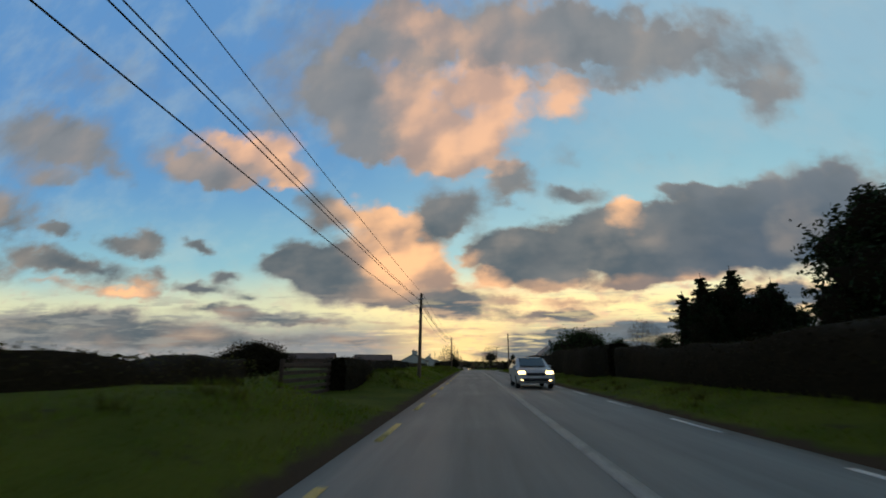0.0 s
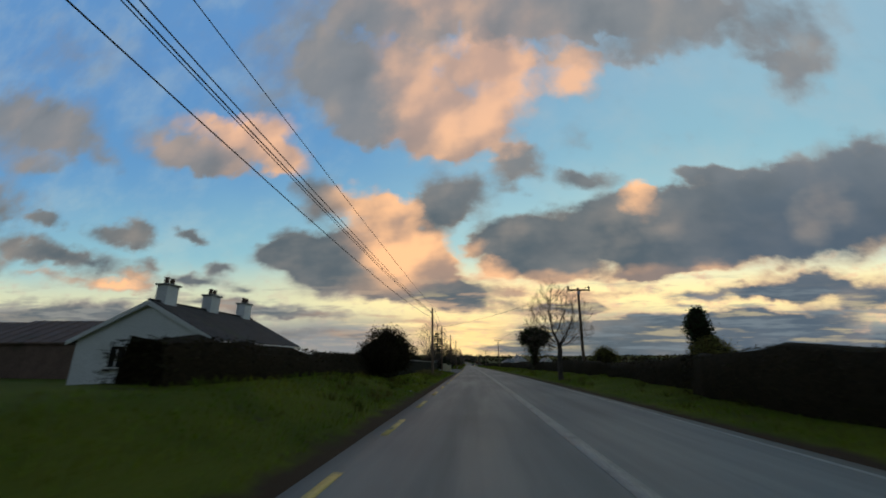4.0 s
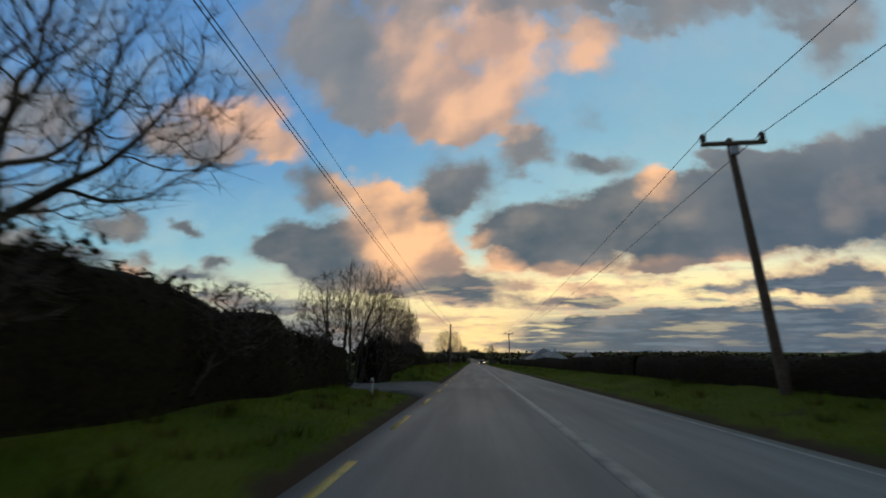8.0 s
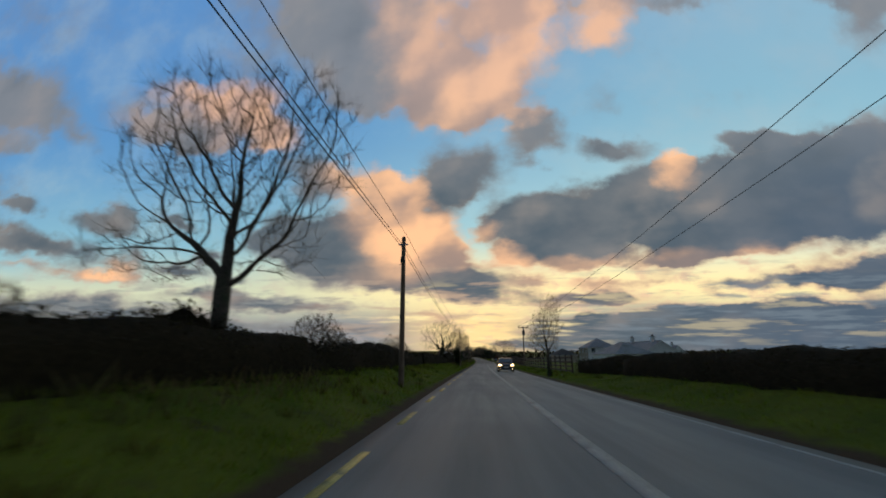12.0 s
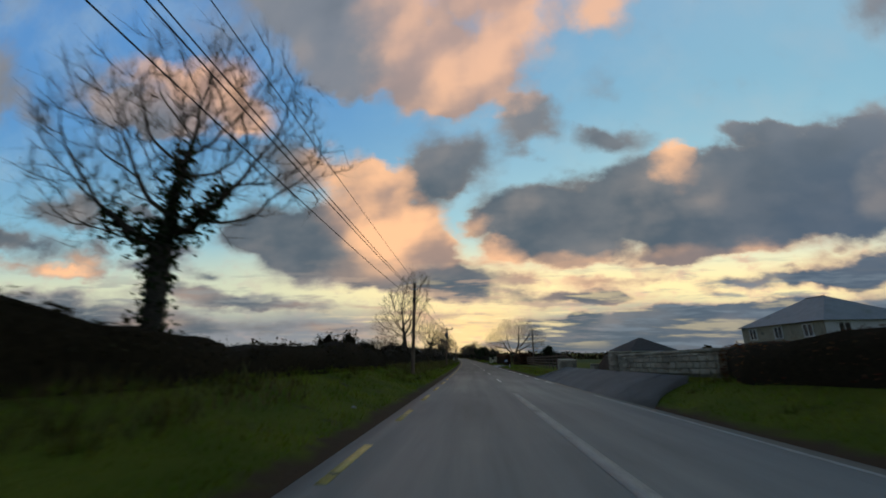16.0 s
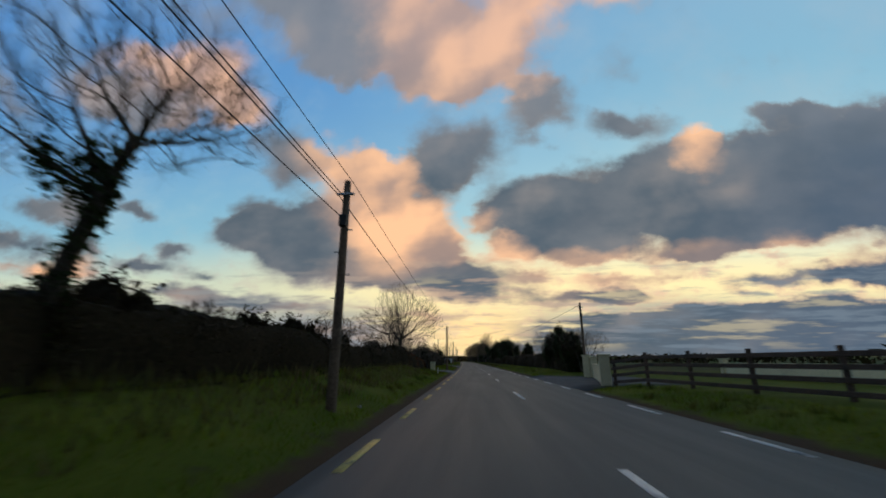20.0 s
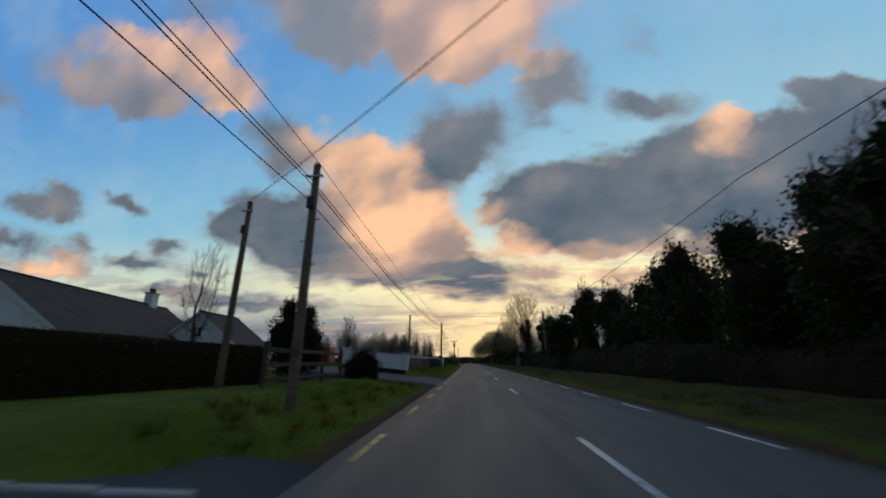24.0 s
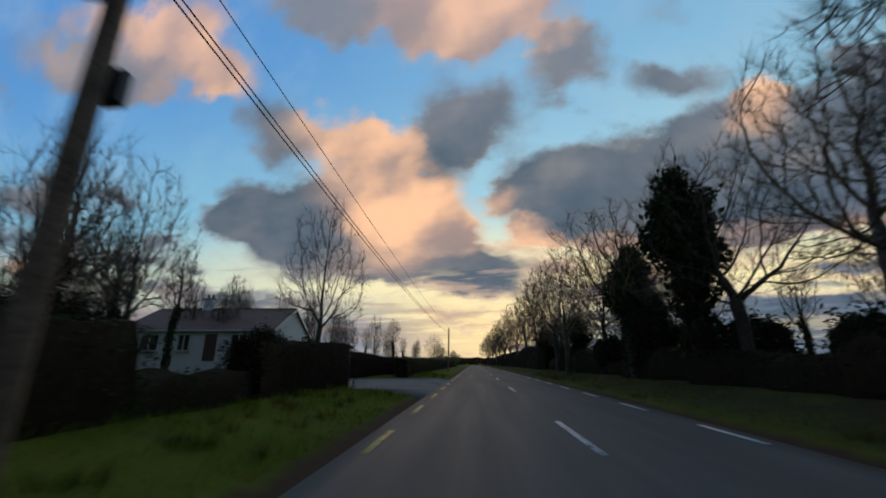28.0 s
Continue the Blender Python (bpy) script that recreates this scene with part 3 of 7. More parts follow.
BOARD = surface("brown_fence_board", (0.055, 0.034, 0.022), (0.09, 0.056, 0.036), 0.75, 1.0, 25, 0.3, (0.08, 0.06, 0.045), 1.0)


# ---- geometry helpers ----
def Pn(s, d, h):
    """P for whole arrays."""
    s, d, h = np.broadcast_arrays(np.asarray(s, float), np.asarray(d, float), np.asarray(h, float))
    a = np.interp(s, S_GRID, HEAD)
    return np.stack((np.interp(s, S_GRID, CX) + d * np.cos(a), np.interp(s, S_GRID, CY) + d * np.sin(a), np.interp(s, S_GRID, CZ) + h), axis=-1)


def mesh_from(name, verts, quads=None, tris=None, smooth=False):
    """A mesh from arrays of places and of quads or triangles."""
    me = bpy.data.meshes.new(name)
    verts = np.asarray(verts, np.float32).reshape(-1, 3)
    idx, starts, n = [], [], 0
    for f, w in ((quads, 4), (tris, 3)):
        if f is not None and len(f):
            f = np.asarray(f, np.int32).reshape(-1, w)
            idx.append(f.ravel())
            starts.append(n + np.arange(len(f), dtype=np.int32) * w)
            n += f.size
    idx, starts = np.concatenate(idx), np.concatenate(starts)
    me.vertices.add(len(verts))
    me.vertices.foreach_set("co", verts.ravel())
    me.loops.add(len(idx))
    me.loops.foreach_set("vertex_index", idx)
    me.polygons.add(len(starts))
    me.polygons.foreach_set("loop_start", starts)
    if smooth:
        me.polygons.foreach_set("use_smooth", np.ones(len(starts), bool))
    me.update(calc_edges=True)
    return me


def put(name, me, mat, parent=None, label="", m=None):
    if mat is not None and not me.materials:
        me.materials.append(mat)
    ob = new(name, me)
    ob.parent = parent
    if mat is not None and me.materials[0] != mat:
        ob.material_slots[0].link = "OBJECT"
        ob.material_slots[0].material = mat
    if m is not None:
        ob.matrix_basis = m
    if label:
        ob["label"] = label
    return ob


def part(name, bm, mat, parent, label="", m=None):
    me = bpy.data.meshes.new(name)
    bm.to_mesh(me)
    bm.free()
    return put(name, me, mat, parent, label, m)


def thing(name, m, label, category, group="", kind=""):
    ob = new(name)
    ob.matrix_basis = m
    ob.empty_display_size = 0.2
    return tagged(ob, label, category, group, kind)


def box(x0, x1, y0, y1, z0, z1, bevel=0.0):
    bm = bmesh.new()
    bmesh.ops.create_cube(bm, size=1.0, matrix=Matrix.Translation(((x0 + x1) / 2, (y0 + y1) / 2, (z0 + z1) / 2)) @ Matrix.Diagonal((x1 - x0, y1 - y0, z1 - z0, 1)))
    if bevel:
        bmesh.ops.bevel(bm, geom=bm.edges[:], offset=bevel, segments=1, affect="EDGES")
    return bm


def tube(points, radii, sides):
    """Vertices and quads of a tapering tube along points (arrays)."""
    pts, radii = np.asarray(points, float), np.asarray(radii, float)
    t = np.gradient(pts, axis=0)
    t /= np.linalg.norm(t, axis=1)[:, None] + 1e-9
    u = np.zeros_like(t)
    side = np.cross(t[0], (1.0, 0, 0) if abs(t[0][2]) > 0.9 else (0, 0, 1.0))
    for i in range(len(t)):
        side = side - t[i] * side.dot(t[i])
        side = side / (np.linalg.norm(side) + 1e-9)
        u[i] = side
    w = np.cross(t, u)
    ang = np.arange(sides) * 2 * math.pi / sides
    ring = u[:, None] * np.cos(ang)[None, :, None] + w[:, None] * np.sin(ang)[None, :, None]
    v = pts[:, None] + ring * radii[:, None, None]
    n = len(pts)
    i = np.arange(n - 1)[:, None] * sides + np.arange(sides)[None]
    j = np.arange(n - 1)[:, None] * sides + (np.arange(sides)[None] + 1) % sides
    q = np.stack((i, j, j + sides, i + sides), axis=-1).reshape(-1, 4)
    return v.reshape(-1, 3), q


def gather(pieces):
    """Join lists of (verts, quads)."""
    vs, qs, n = [], [], 0
    for v, q in pieces:
        vs.append(v)
        qs.append(q + n)
        n += len(v)
    return np.concatenate(vs), np.concatenate(qs)


def leaf_quads(pts, size, rng, flat=0.0):
    """A small four-cornered leaf at each point, turned at random."""
    n = len(pts)
    a = rng.normal(size=(n, 3))
    a[:, 2] *= 1 - flat
    a /= np.linalg.norm(a, axis=1)[:, None]
    b = np.cross(a, rng.normal(size=(n, 3)))
    b /= np.linalg.norm(b, axis=1)[:, None] + 1e-9
    r = (size * rng.uniform(0.55, 1.3, n))[:, None]
    v = np.stack((pts - a * r, pts + b * r * 0.5, pts + a * r, pts - b * r * 0.5), axis=1)
    return v.reshape(-1, 3), np.arange(4 * n, dtype=np.int32).reshape(-1, 4)


# entrances: side of the road, and where they begin and end in seconds of the drive
ENTRANCES = ((-1, 0.53, 0.71), (1, 3.53, 3.72), (-1, 6.5, 8.0), (-1, 8.72, 8.98), (1, 17.12, 17.3), (1, 19.2, 19.48), (1, 20.9, 21.4), (-1, 21.95, 22.2), (-1, 23.42, 24.12), (-1, 24.92, 25.25), (-1, 26.95, 27.3), (-1, 28.75, 29.25))


# ---- the land: one sheet to the horizon ----
def land_height(s, d):
    """Height of the ground over the road's own level."""
    s, d = np.broadcast_arrays(np.asarray(s, float), np.asarray(d, float))
    off = np.abs(d - 1.5)
    h = np.interp(off, (0, 3.3, 3.55, 4.2, 6.0, 9.0, 14.0), (-0.12, -0.12, -0.02, 0.03, 0.06, 0.06, 0.0))
    # grass banks up to the hedges, cut down at the entrances
    t = s / SPEED
    left = np.interp(t, (-9, 4.6, 5.0, 9.0, 9.3, 21.2, 21.6, 28, 29, 40), (0.85, 0.85, 0.35, 0.35, 0.85, 0.9, 0.45, 0.45, 0.3, 0.3))
    right = np.interp(t, (-9, 3.2, 3.5, 4.5, 4.9, 12.8, 13.3, 15.2, 15.7, 17.05, 17.4, 21.4, 21.8, 40), (0.55, 0.55, 0.2, 0.2, 0.6, 0.6, 0.3, 0.4, 0.85, 0.85, 0.4, 0.3, 0.5, 0.5))
    rise = np.where(d < 1.5, left * np.interp(off, (3.6, 4.4, 6.4, 9.0, 16.0), (0, 0.18, 1.0, 0.9, 0.3)), right * np.interp(off, (3.6, 4.6, 6.4, 9.0, 16.0), (0, 0.25, 1.0, 0.9, 0.3)))
    for side, s0, s1 in ENTRANCES:
        here = np.clip((np.abs(s - (s0 + s1) * SPEED / 2) - (s1 - s0) * SPEED / 2 - 0.5) / 2.5, 0, 1)
        rise = np.where((d - 1.5) * side > 0, rise * here, rise)
    h = h + rise
    roll = 0.8 * np.sin(s * 0.013 + d * 0.007) + 0.6 * np.sin(s * 0.005 - d * 0.011 + 2)
    h = h + roll * np.clip((off - 25) / 80, 0, 1)
    # the land falls away to the right half way along
    fall = np.clip((s - 110) / 80, 0, 1) * np.clip((430 - s) / 120, 0, 1)
    h = h - fall * np.clip((d - 20) / 200, 0, 1) * 5.0
    far = np.hypot(np.maximum(s - 600, 0), d)
    hills = np.clip((far - 500) / 1500, 0, 1) ** 1.3
    h = h + hills * (26 + 10 * np.sin(d * 0.0021 + 1) + 7 * np.sin(s * 0.004 + d * 0.0043))
    return h


def build_ground():
    s = np.concatenate((np.arange(-120, 900, 2.5), np.arange(900, 1500, 40.0), np.arange(1500, 2801, 100.0)))
    half = np.array([0, 1.5, 3.3, 3.55, 3.8, 4.2, 5, 6, 7.5, 9, 11, 14, 18, 25, 35, 50, 70, 100, 150, 220, 320, 450, 650, 900, 1300, 1800, 2400, 3200])
    d = np.concatenate((-half[:0:-1], half)) + 1.5
    S, D = np.meshgrid(s, d, indexing="ij")
    H = land_height(S, D)
    near = np.clip((np.abs(D - 1.5) - 3.7) / 0.5, 0, 1)
    rng = np.random.default_rng(4)
    H = H + near * rng.normal(0, 0.02, H.shape)
    v = Pn(S, D, H)
    n = len(d)
    i = np.arange(len(s) - 1)[:, None] * n + np.arange(n - 1)[None]
    q = np.stack((i, i + 1, i + n + 1, i + n), axis=-1).reshape(-1, 4)
    me = mesh_from("ground", v, q, smooth=True)
    uv = me.uv_layers.new(name="along")
    flat = np.stack((D.ravel(), S.ravel()), axis=-1)
    uv.data.foreach_set("uv", flat[q.ravel()].astype(np.float32).ravel())
    tagged(put("ground", me, GROUND), "grass verges and fields under an evening sky", "ground", kind="structure")


def strip(name, s0, s1, offsets, mat, step=4.0, skirt=0.1, parent=None):
    """A ribbon along the road: offsets are (d, h) across it; its sides go down by skirt."""
    s = np.arange(s0, s1 + step * 0.5, step)
    offs = [(offsets[0][0], offsets[0][1] - skirt)] + list(offsets) + [(offsets[-1][0], offsets[-1][1] - skirt)]
    D, H = np.array([o[0] for o in offs]), np.array([o[1] for o in offs])
    v = Pn(s[:, None], D[None], H[None])
    n = len(offs)
    i = np.arange(len(s) - 1)[:, None] * n + np.arange(n - 1)[None]
    q = np.stack((i, i + 1, i + n + 1, i + n), axis=-1).reshape(-1, 4)
    me = mesh_from(name, v, q)
    uv = me.uv_layers.new(name="along")
    flat = np.stack((np.broadcast_to(D, (len(s), n)).ravel(), np.repeat(s, n)), axis=-1)
    uv.data.foreach_set("uv", flat[q.ravel()].astype(np.float32).ravel())
    return put(name, me, mat, parent)


build_ground()
ROAD_L, ROAD_R = -1.95, 5.0
road = tagged(strip("road", -120, 1100, [(ROAD_L, -0.02), (-1.6, 0.0), (1.5, 0.04), (4.6, 0.0), (ROAD_R, -0.02)], ASPHALT), "worn grey asphalt country road with faded markings", "road", kind="structure")


def road_level(d):
    return float(np.interp(d, (ROAD_L, -1.6, 1.5, 4.6, ROAD_R), (-0.02, 0.0, 0.04, 0.0, -0.02)))


def mark(name, s0, s1, d, w, mat, data={}):
    """A painted line on the road, s0 to s1, w wide; short marks share one mesh."""
    key = (name, round(s1 - s0, 2), mat.name)
    if s1 - s0 > 20:
        ob = strip(name, s0, s1, [(d - w / 2, road_level(d - w / 2) + 0.006), (d + w / 2, road_level(d + w / 2) + 0.006)], mat, skirt=0.004)
    else:
        if key not in data:
            l = s1 - s0
            v = [(-w / 2, 0, 0), (w / 2, 0, 0), (w / 2, l / 2, 0), (w / 2, l, 0), (-w / 2, l, 0), (-w / 2, l / 2, 0)]
            v += [(x, y, -0.004) for x, y, z in v]
            me = mesh_from(name, v, [(0, 1, 2, 5), (5, 2, 3, 4), (0, 6, 7, 1), (3, 9, 10, 4), (1, 7, 8, 2), (2, 8, 9, 3), (4, 10, 11, 5), (5, 11, 6, 0)])
            me.materials.append(mat)
            data[key] = me
        tilt = -0.013 if d > 1.6 else 0.013 if d < 1.4 else 0
        rise = float(np.interp(s0, S_GRID, SLOPE))
        ob = put(name, data[key], mat, m=at(s0, d, road_level(d) + 0.008) @ Matrix.Rotation(-tilt * -1, 4, "Y") @ Matrix.Rotation(rise, 4, "X"))
    ob.parent = road
    return ob


n = 0
s = -20.0
while s < 880:
    mark("yellow_edge_mark", s, s + 2.0, -1.6, 0.13, PAINT_YELLOW)
    if s < 40 or s > 395:
        mark("pale_edge_mark", s + 1.2, s + 3.2, 4.6, 0.12, PAINT_WHITE)
    s += 4.5
mark("right_edge_line", 40, 393, 4.6, 0.10, PAINT_FADED)
mark("centre_line", -100, 392, 1.62, 0.24, PAINT_FADED)
s = 400.0
while s < 880:
    mark("centre_mark", s, s + 3.2, 1.72, 0.12, PAINT_WHITE)
    s += 12.0


# ---- kinds of things ----
def ring_bm(z_r, sides=10):
    """A turned shape: (z, radius) rings, closed at both ends."""
    bm = bmesh.new()
    rings = [[bm.verts.new((r * math.cos(i * 2 * math.pi / sides), r * math.sin(i * 2 * math.pi / sides), z)) for i in range(sides)] for z, r in z_r]
    for a, b in zip(rings, rings[1:]):
        for i in range(sides):
            bm.faces.new((a[i], a[(i + 1) % sides], b[(i + 1) % sides], b[i])).smooth = True
    bm.faces.new(rings[0][::-1])
    bm.faces.new(rings[-1])
    return bm


def utility_pole(s, d, h, kind="plain", lean=0.0, label="", turn=0.0):
    """A timber pole; kinds: plain, arm (cross-arm with two insulators), transformer."""
    floor = float(land_height(s, d))
    h -= floor
    m = at(s, d, floor - 0.02, turn) @ Matrix.Rotation(radians(lean), 4, "Y")
    text = {"plain": "weathered wooden telephone pole carrying cables beside the hedge", "arm": "wooden power pole with a cross-arm and two insulators",
            "transformer": "wooden power pole with a cross-arm and a grey transformer"}[kind]
    ob = thing("utility_pole", m, label or text, "utility pole", "poles along the road")
    part("shaft", ring_bm([(-0.4, 0.125), (0, 0.12), (h * 0.5, 0.105), (h - 0.05, 0.085), (h, 0.06)]), POLE_WOOD, ob)
    if kind == "plain":
        part("bracket", box(-0.22, 0.22, -0.13, -0.07, h - 0.42, h - 0.36, 0.01), STEEL, ob)
        for i, z in enumerate(np.arange(h * 0.45, h - 0.8, 0.55)):
            x = 0.2 if i % 2 else -0.2
            part("step_iron", box(min(0, x), max(0, x), -0.012, 0.012, z, z + 0.024), STEEL, ob)
        part("terminal_box", box(-0.09, 0.09, -0.2, -0.11, h - 1.25, h - 0.95, 0.015), BLACK, ob)
    else:
        part("cross_arm", box(-0.85, 0.85, -0.2, -0.09, h - 0.28, h - 0.17, 0.012), POLE_WOOD, ob)
        for x in (-0.78, 0.78):
            part("insulator", ring_bm([(h - 0.17, 0.03), (h - 0.1, 0.085), (h - 0.05, 0.055), (h, 0.095), (h + 0.06, 0.06), (h + 0.1, 0.025)], 8), PORCELAIN, ob, m=Matrix.Translation((x, -0.145, 0)))
        part("stay_plate", box(-0.11, 0.11, -0.16, -0.1, h - 0.55, h - 0.3, 0.01), STEEL, ob)
    if kind == "transformer":
        tank = part("transformer_tank", ring_bm([(h - 1.5, 0.2), (h - 1.45, 0.24), (h - 0.85, 0.24), (h - 0.8, 0.27), (h - 0.74, 0.2), (h - 0.7, 0.05)], 12), TRANSFORMER, ob, m=Matrix.Translation((0, -0.38, 0)))
        for x in (-0.1, 0.1):
            part("bushing", ring_bm([(h - 0.74, 0.03), (h - 0.66, 0.05), (h - 0.58, 0.03), (h - 0.5, 0.02)], 6), PORCELAIN, tank, m=Matrix.Translation((x, 0, 0)))
        part("fuse_box", box(-0.12, 0.12, 0.12, 0.26, h - 2.4, h - 2.0, 0.02), BLACK, ob)
    return ob


def wire(a, b, sag=0.5, r=0.016, label="thin black overhead cable strung between poles"):
    """A hanging cable between two places."""
    t = np.linspace(0, 1, 17)[:, None]
    p = np.array(a)[None] * (1 - t) + np.array(b)[None] * t
    p[:, 2] -= sag * 4 * t[:, 0] * (1 - t[:, 0])
    base = p[0].copy()
    v, q = tube(p - base, np.full(17, r), 4)
    return tagged(put("overhead_cable", mesh_from("overhead_cable", v, q), WIRE, m=Matrix.Translation(base)), label, "cable", "cables along the road")


HEDGE_N = [0]


def hedge(s0, s1, d, width, height, mat=None, label="", leaf=0.042, dense=1.0, rough=0.25, base=0.0, end=None, height1=None, name="hedge", loose=1.0):
    """A hedge along the road from s0 to s1, with its near face about d; its course can drift to end, its height to height1."""
    HEDGE_N[0] += 1
    rng = np.random.default_rng(100 + HEDGE_N[0])
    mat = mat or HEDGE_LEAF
    length = s1 - s0
    n = max(4, int(length / 1.2))
    s = np.linspace(s0, s1, n + 1)
    side = 1 if d > 1.5 else -1
    d1 = d if end is None else end
    h1 = height if height1 is None else height1
    hh = np.linspace(height, h1, n + 1) * (1 + rough * 0.35 * np.sin(s * 0.31 + HEDGE_N[0]) * np.sin(s * 0.083 + 1)) + rng.normal(0, rough * 0.22, n + 1)
    dd = np.linspace(d, d1, n + 1) + rng.normal(0, rough * 0.3, n + 1)
    prof = np.array([(0.08, -0.15), (0.0, 0.35), (0.04, 0.75), (0.16, 0.96), (0.5, 1.0), (0.84, 0.95), (0.97, 0.7), (1.0, 0.3), (0.95, -0.15)])
    D = dd[:, None] + side * prof[None, :, 0] * width + rng.normal(0, 0.06, (n + 1, 9))
    H = np.where(prof[None, :, 1] < 0, -0.15, prof[None, :, 1] * hh[:, None] * 0.99) + rng.normal(0, 0.05, (n + 1, 9)) + base
    D[0] = D[0].mean() + (D[0] - D[0].mean()) * 0.6
    D[-1] = D[-1].mean() + (D[-1] - D[-1].mean()) * 0.6
    v = Pn(s[:, None], D, H).reshape(-1, 3)
    i = np.arange(n)[:, None] * 9 + np.arange(8)[None]
    q = np.stack((i, i + 1, i + 10, i + 9), axis=-1).reshape(-1, 4)
    caps = [(c, c + 1, 7 - c, 8 - c) for c in range(0, 4) if c < 3] 
    q = np.concatenate((q, np.array(caps), np.array(caps) + n * 9))
    origin = np.array(P((s0 + s1) / 2, d, base))
    # the solid body is coloured as the hedge's shaded depth, leaves go over it
    ob = put(name, mesh_from(name, v - origin, q, smooth=True), SHADE_CORE, m=Matrix.Translation(origin))
    tagged(ob, label or "dense dark hedge on the grass verge", "hedge")
    k_n = int(length * (height + h1) * 0.5 * 58 * dense * (0.07 / leaf))
    ls = rng.uniform(s0, s1, k_n)
    u = rng.uniform(0, 1, k_n) ** 0.9
    # along the near face, over the top and a little down the back
    pu = np.interp(u, (0, 0.45, 0.60, 0.93, 1.0), (0.0, 2.6, 3.2, 5.0, 6.2))
    pd, ph = np.interp(pu, np.arange(9), prof[:, 0]), np.interp(pu, np.arange(9), np.maximum(prof[:, 1], 0.0))
    out = rng.gamma(1.5, 0.03 * loose, k_n)
    nd, nh = pd - 0.5, np.where(ph > 0.7, 0.7, 0.0)
    ld = np.interp(ls, s, dd) + side * (pd * width + nd * out * 2.0)
    lh = np.interp(ls, s, hh) * ph + base + nh * out * 0.7 + rng.normal(0, 0.02, k_n) - 0.015
    pts = Pn(ls, ld, lh) - origin
    v, q = leaf_quads(pts, leaf, rng)
    # leaves over both ends
    e_n = int(width * height * 150 * dense * (0.07 / leaf))
    es = np.repeat((s0, s1), e_n) + np.repeat((-1, 1), e_n) * rng.gamma(1.5, 0.05, 2 * e_n)
    er, eh = rng.uniform(0.02, 0.98, 2 * e_n), rng.uniform(0, 1, 2 * e_n) ** 0.8
    ed = np.interp(es, s, dd) + side * width * (0.5 + (er - 0.5) * (1 - 0.25 * eh ** 3))
    ez = eh * np.interp(es, s, hh) * (1 - 0.06 * np.abs(er - 0.5)) + base
    ev, eq = leaf_quads(Pn(es, ed, ez) - origin, leaf * 1.15, rng)
    v, q = np.concatenate((v, ev)), np.concatenate((q, eq + len(v)))
    # upright shoots on top
    t_n = int(length * 5 * rough)
    if t_n > 3:
        ts = rng.uniform(s0, s1, t_n)
        td = np.interp(ts, s, dd) + side * width * rng.uniform(0.15, 0.85, t_n)
        tz = np.interp(ts, s, hh) * 0.96 + base
        up = rng.uniform(0.1, 0.6, t_n) * rough * 1.5
        lo, hi = Pn(ts, td, tz) - origin, Pn(ts + rng.normal(0, 0.1, t_n), td + rng.normal(0, 0.1, t_n), tz + up) - origin
        w = np.array([[0.006, 0.0, 0.0]])
        tv = np.stack((lo - w, lo + w, hi + w * 0.4, hi - w * 0.4), axis=1).reshape(-1, 3)
        v, q = np.concatenate((v, tv)), np.concatenate((q, np.arange(4 * t_n).reshape(-1, 4) + len(v)))
    if rough >= 0.3:
        # clumps of growth that stand above the cut line
        c_n = int(length * 1.6)
        cs, cd = rng.uniform(s0, s1, c_n), rng.uniform(0.2, 0.8, c_n)
        tall = rng.gamma(1.6, 0.13, c_n) * rough * (1.6 if leaf < 0.06 else 1.0)
        m_n = 18
        f = rng.uniform(-0.3, 1, (c_n, m_n))
        ls = cs[:, None] + rng.normal(0, 0.17, (c_n, m_n)) * (1.1 - f * 0.7)
        ld = np.interp(cs, s, dd)[:, None] + side * width * cd[:, None] + rng.normal(0, 0.17, (c_n, m_n)) * (1.1 - f * 0.7)
        lh = (np.interp(cs, s, hh) * 0.97 + base)[:, None] + f * tall[:, None]
        tv, tq = leaf_quads((Pn(ls, ld, lh) - origin).reshape(-1, 3), leaf * 1.5, rng)
        v, q = np.concatenate((v, tv)), np.concatenate((q, tq + len(v)))
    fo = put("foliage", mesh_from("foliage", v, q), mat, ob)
    tagged(fo, kind="stuff")
    return ob


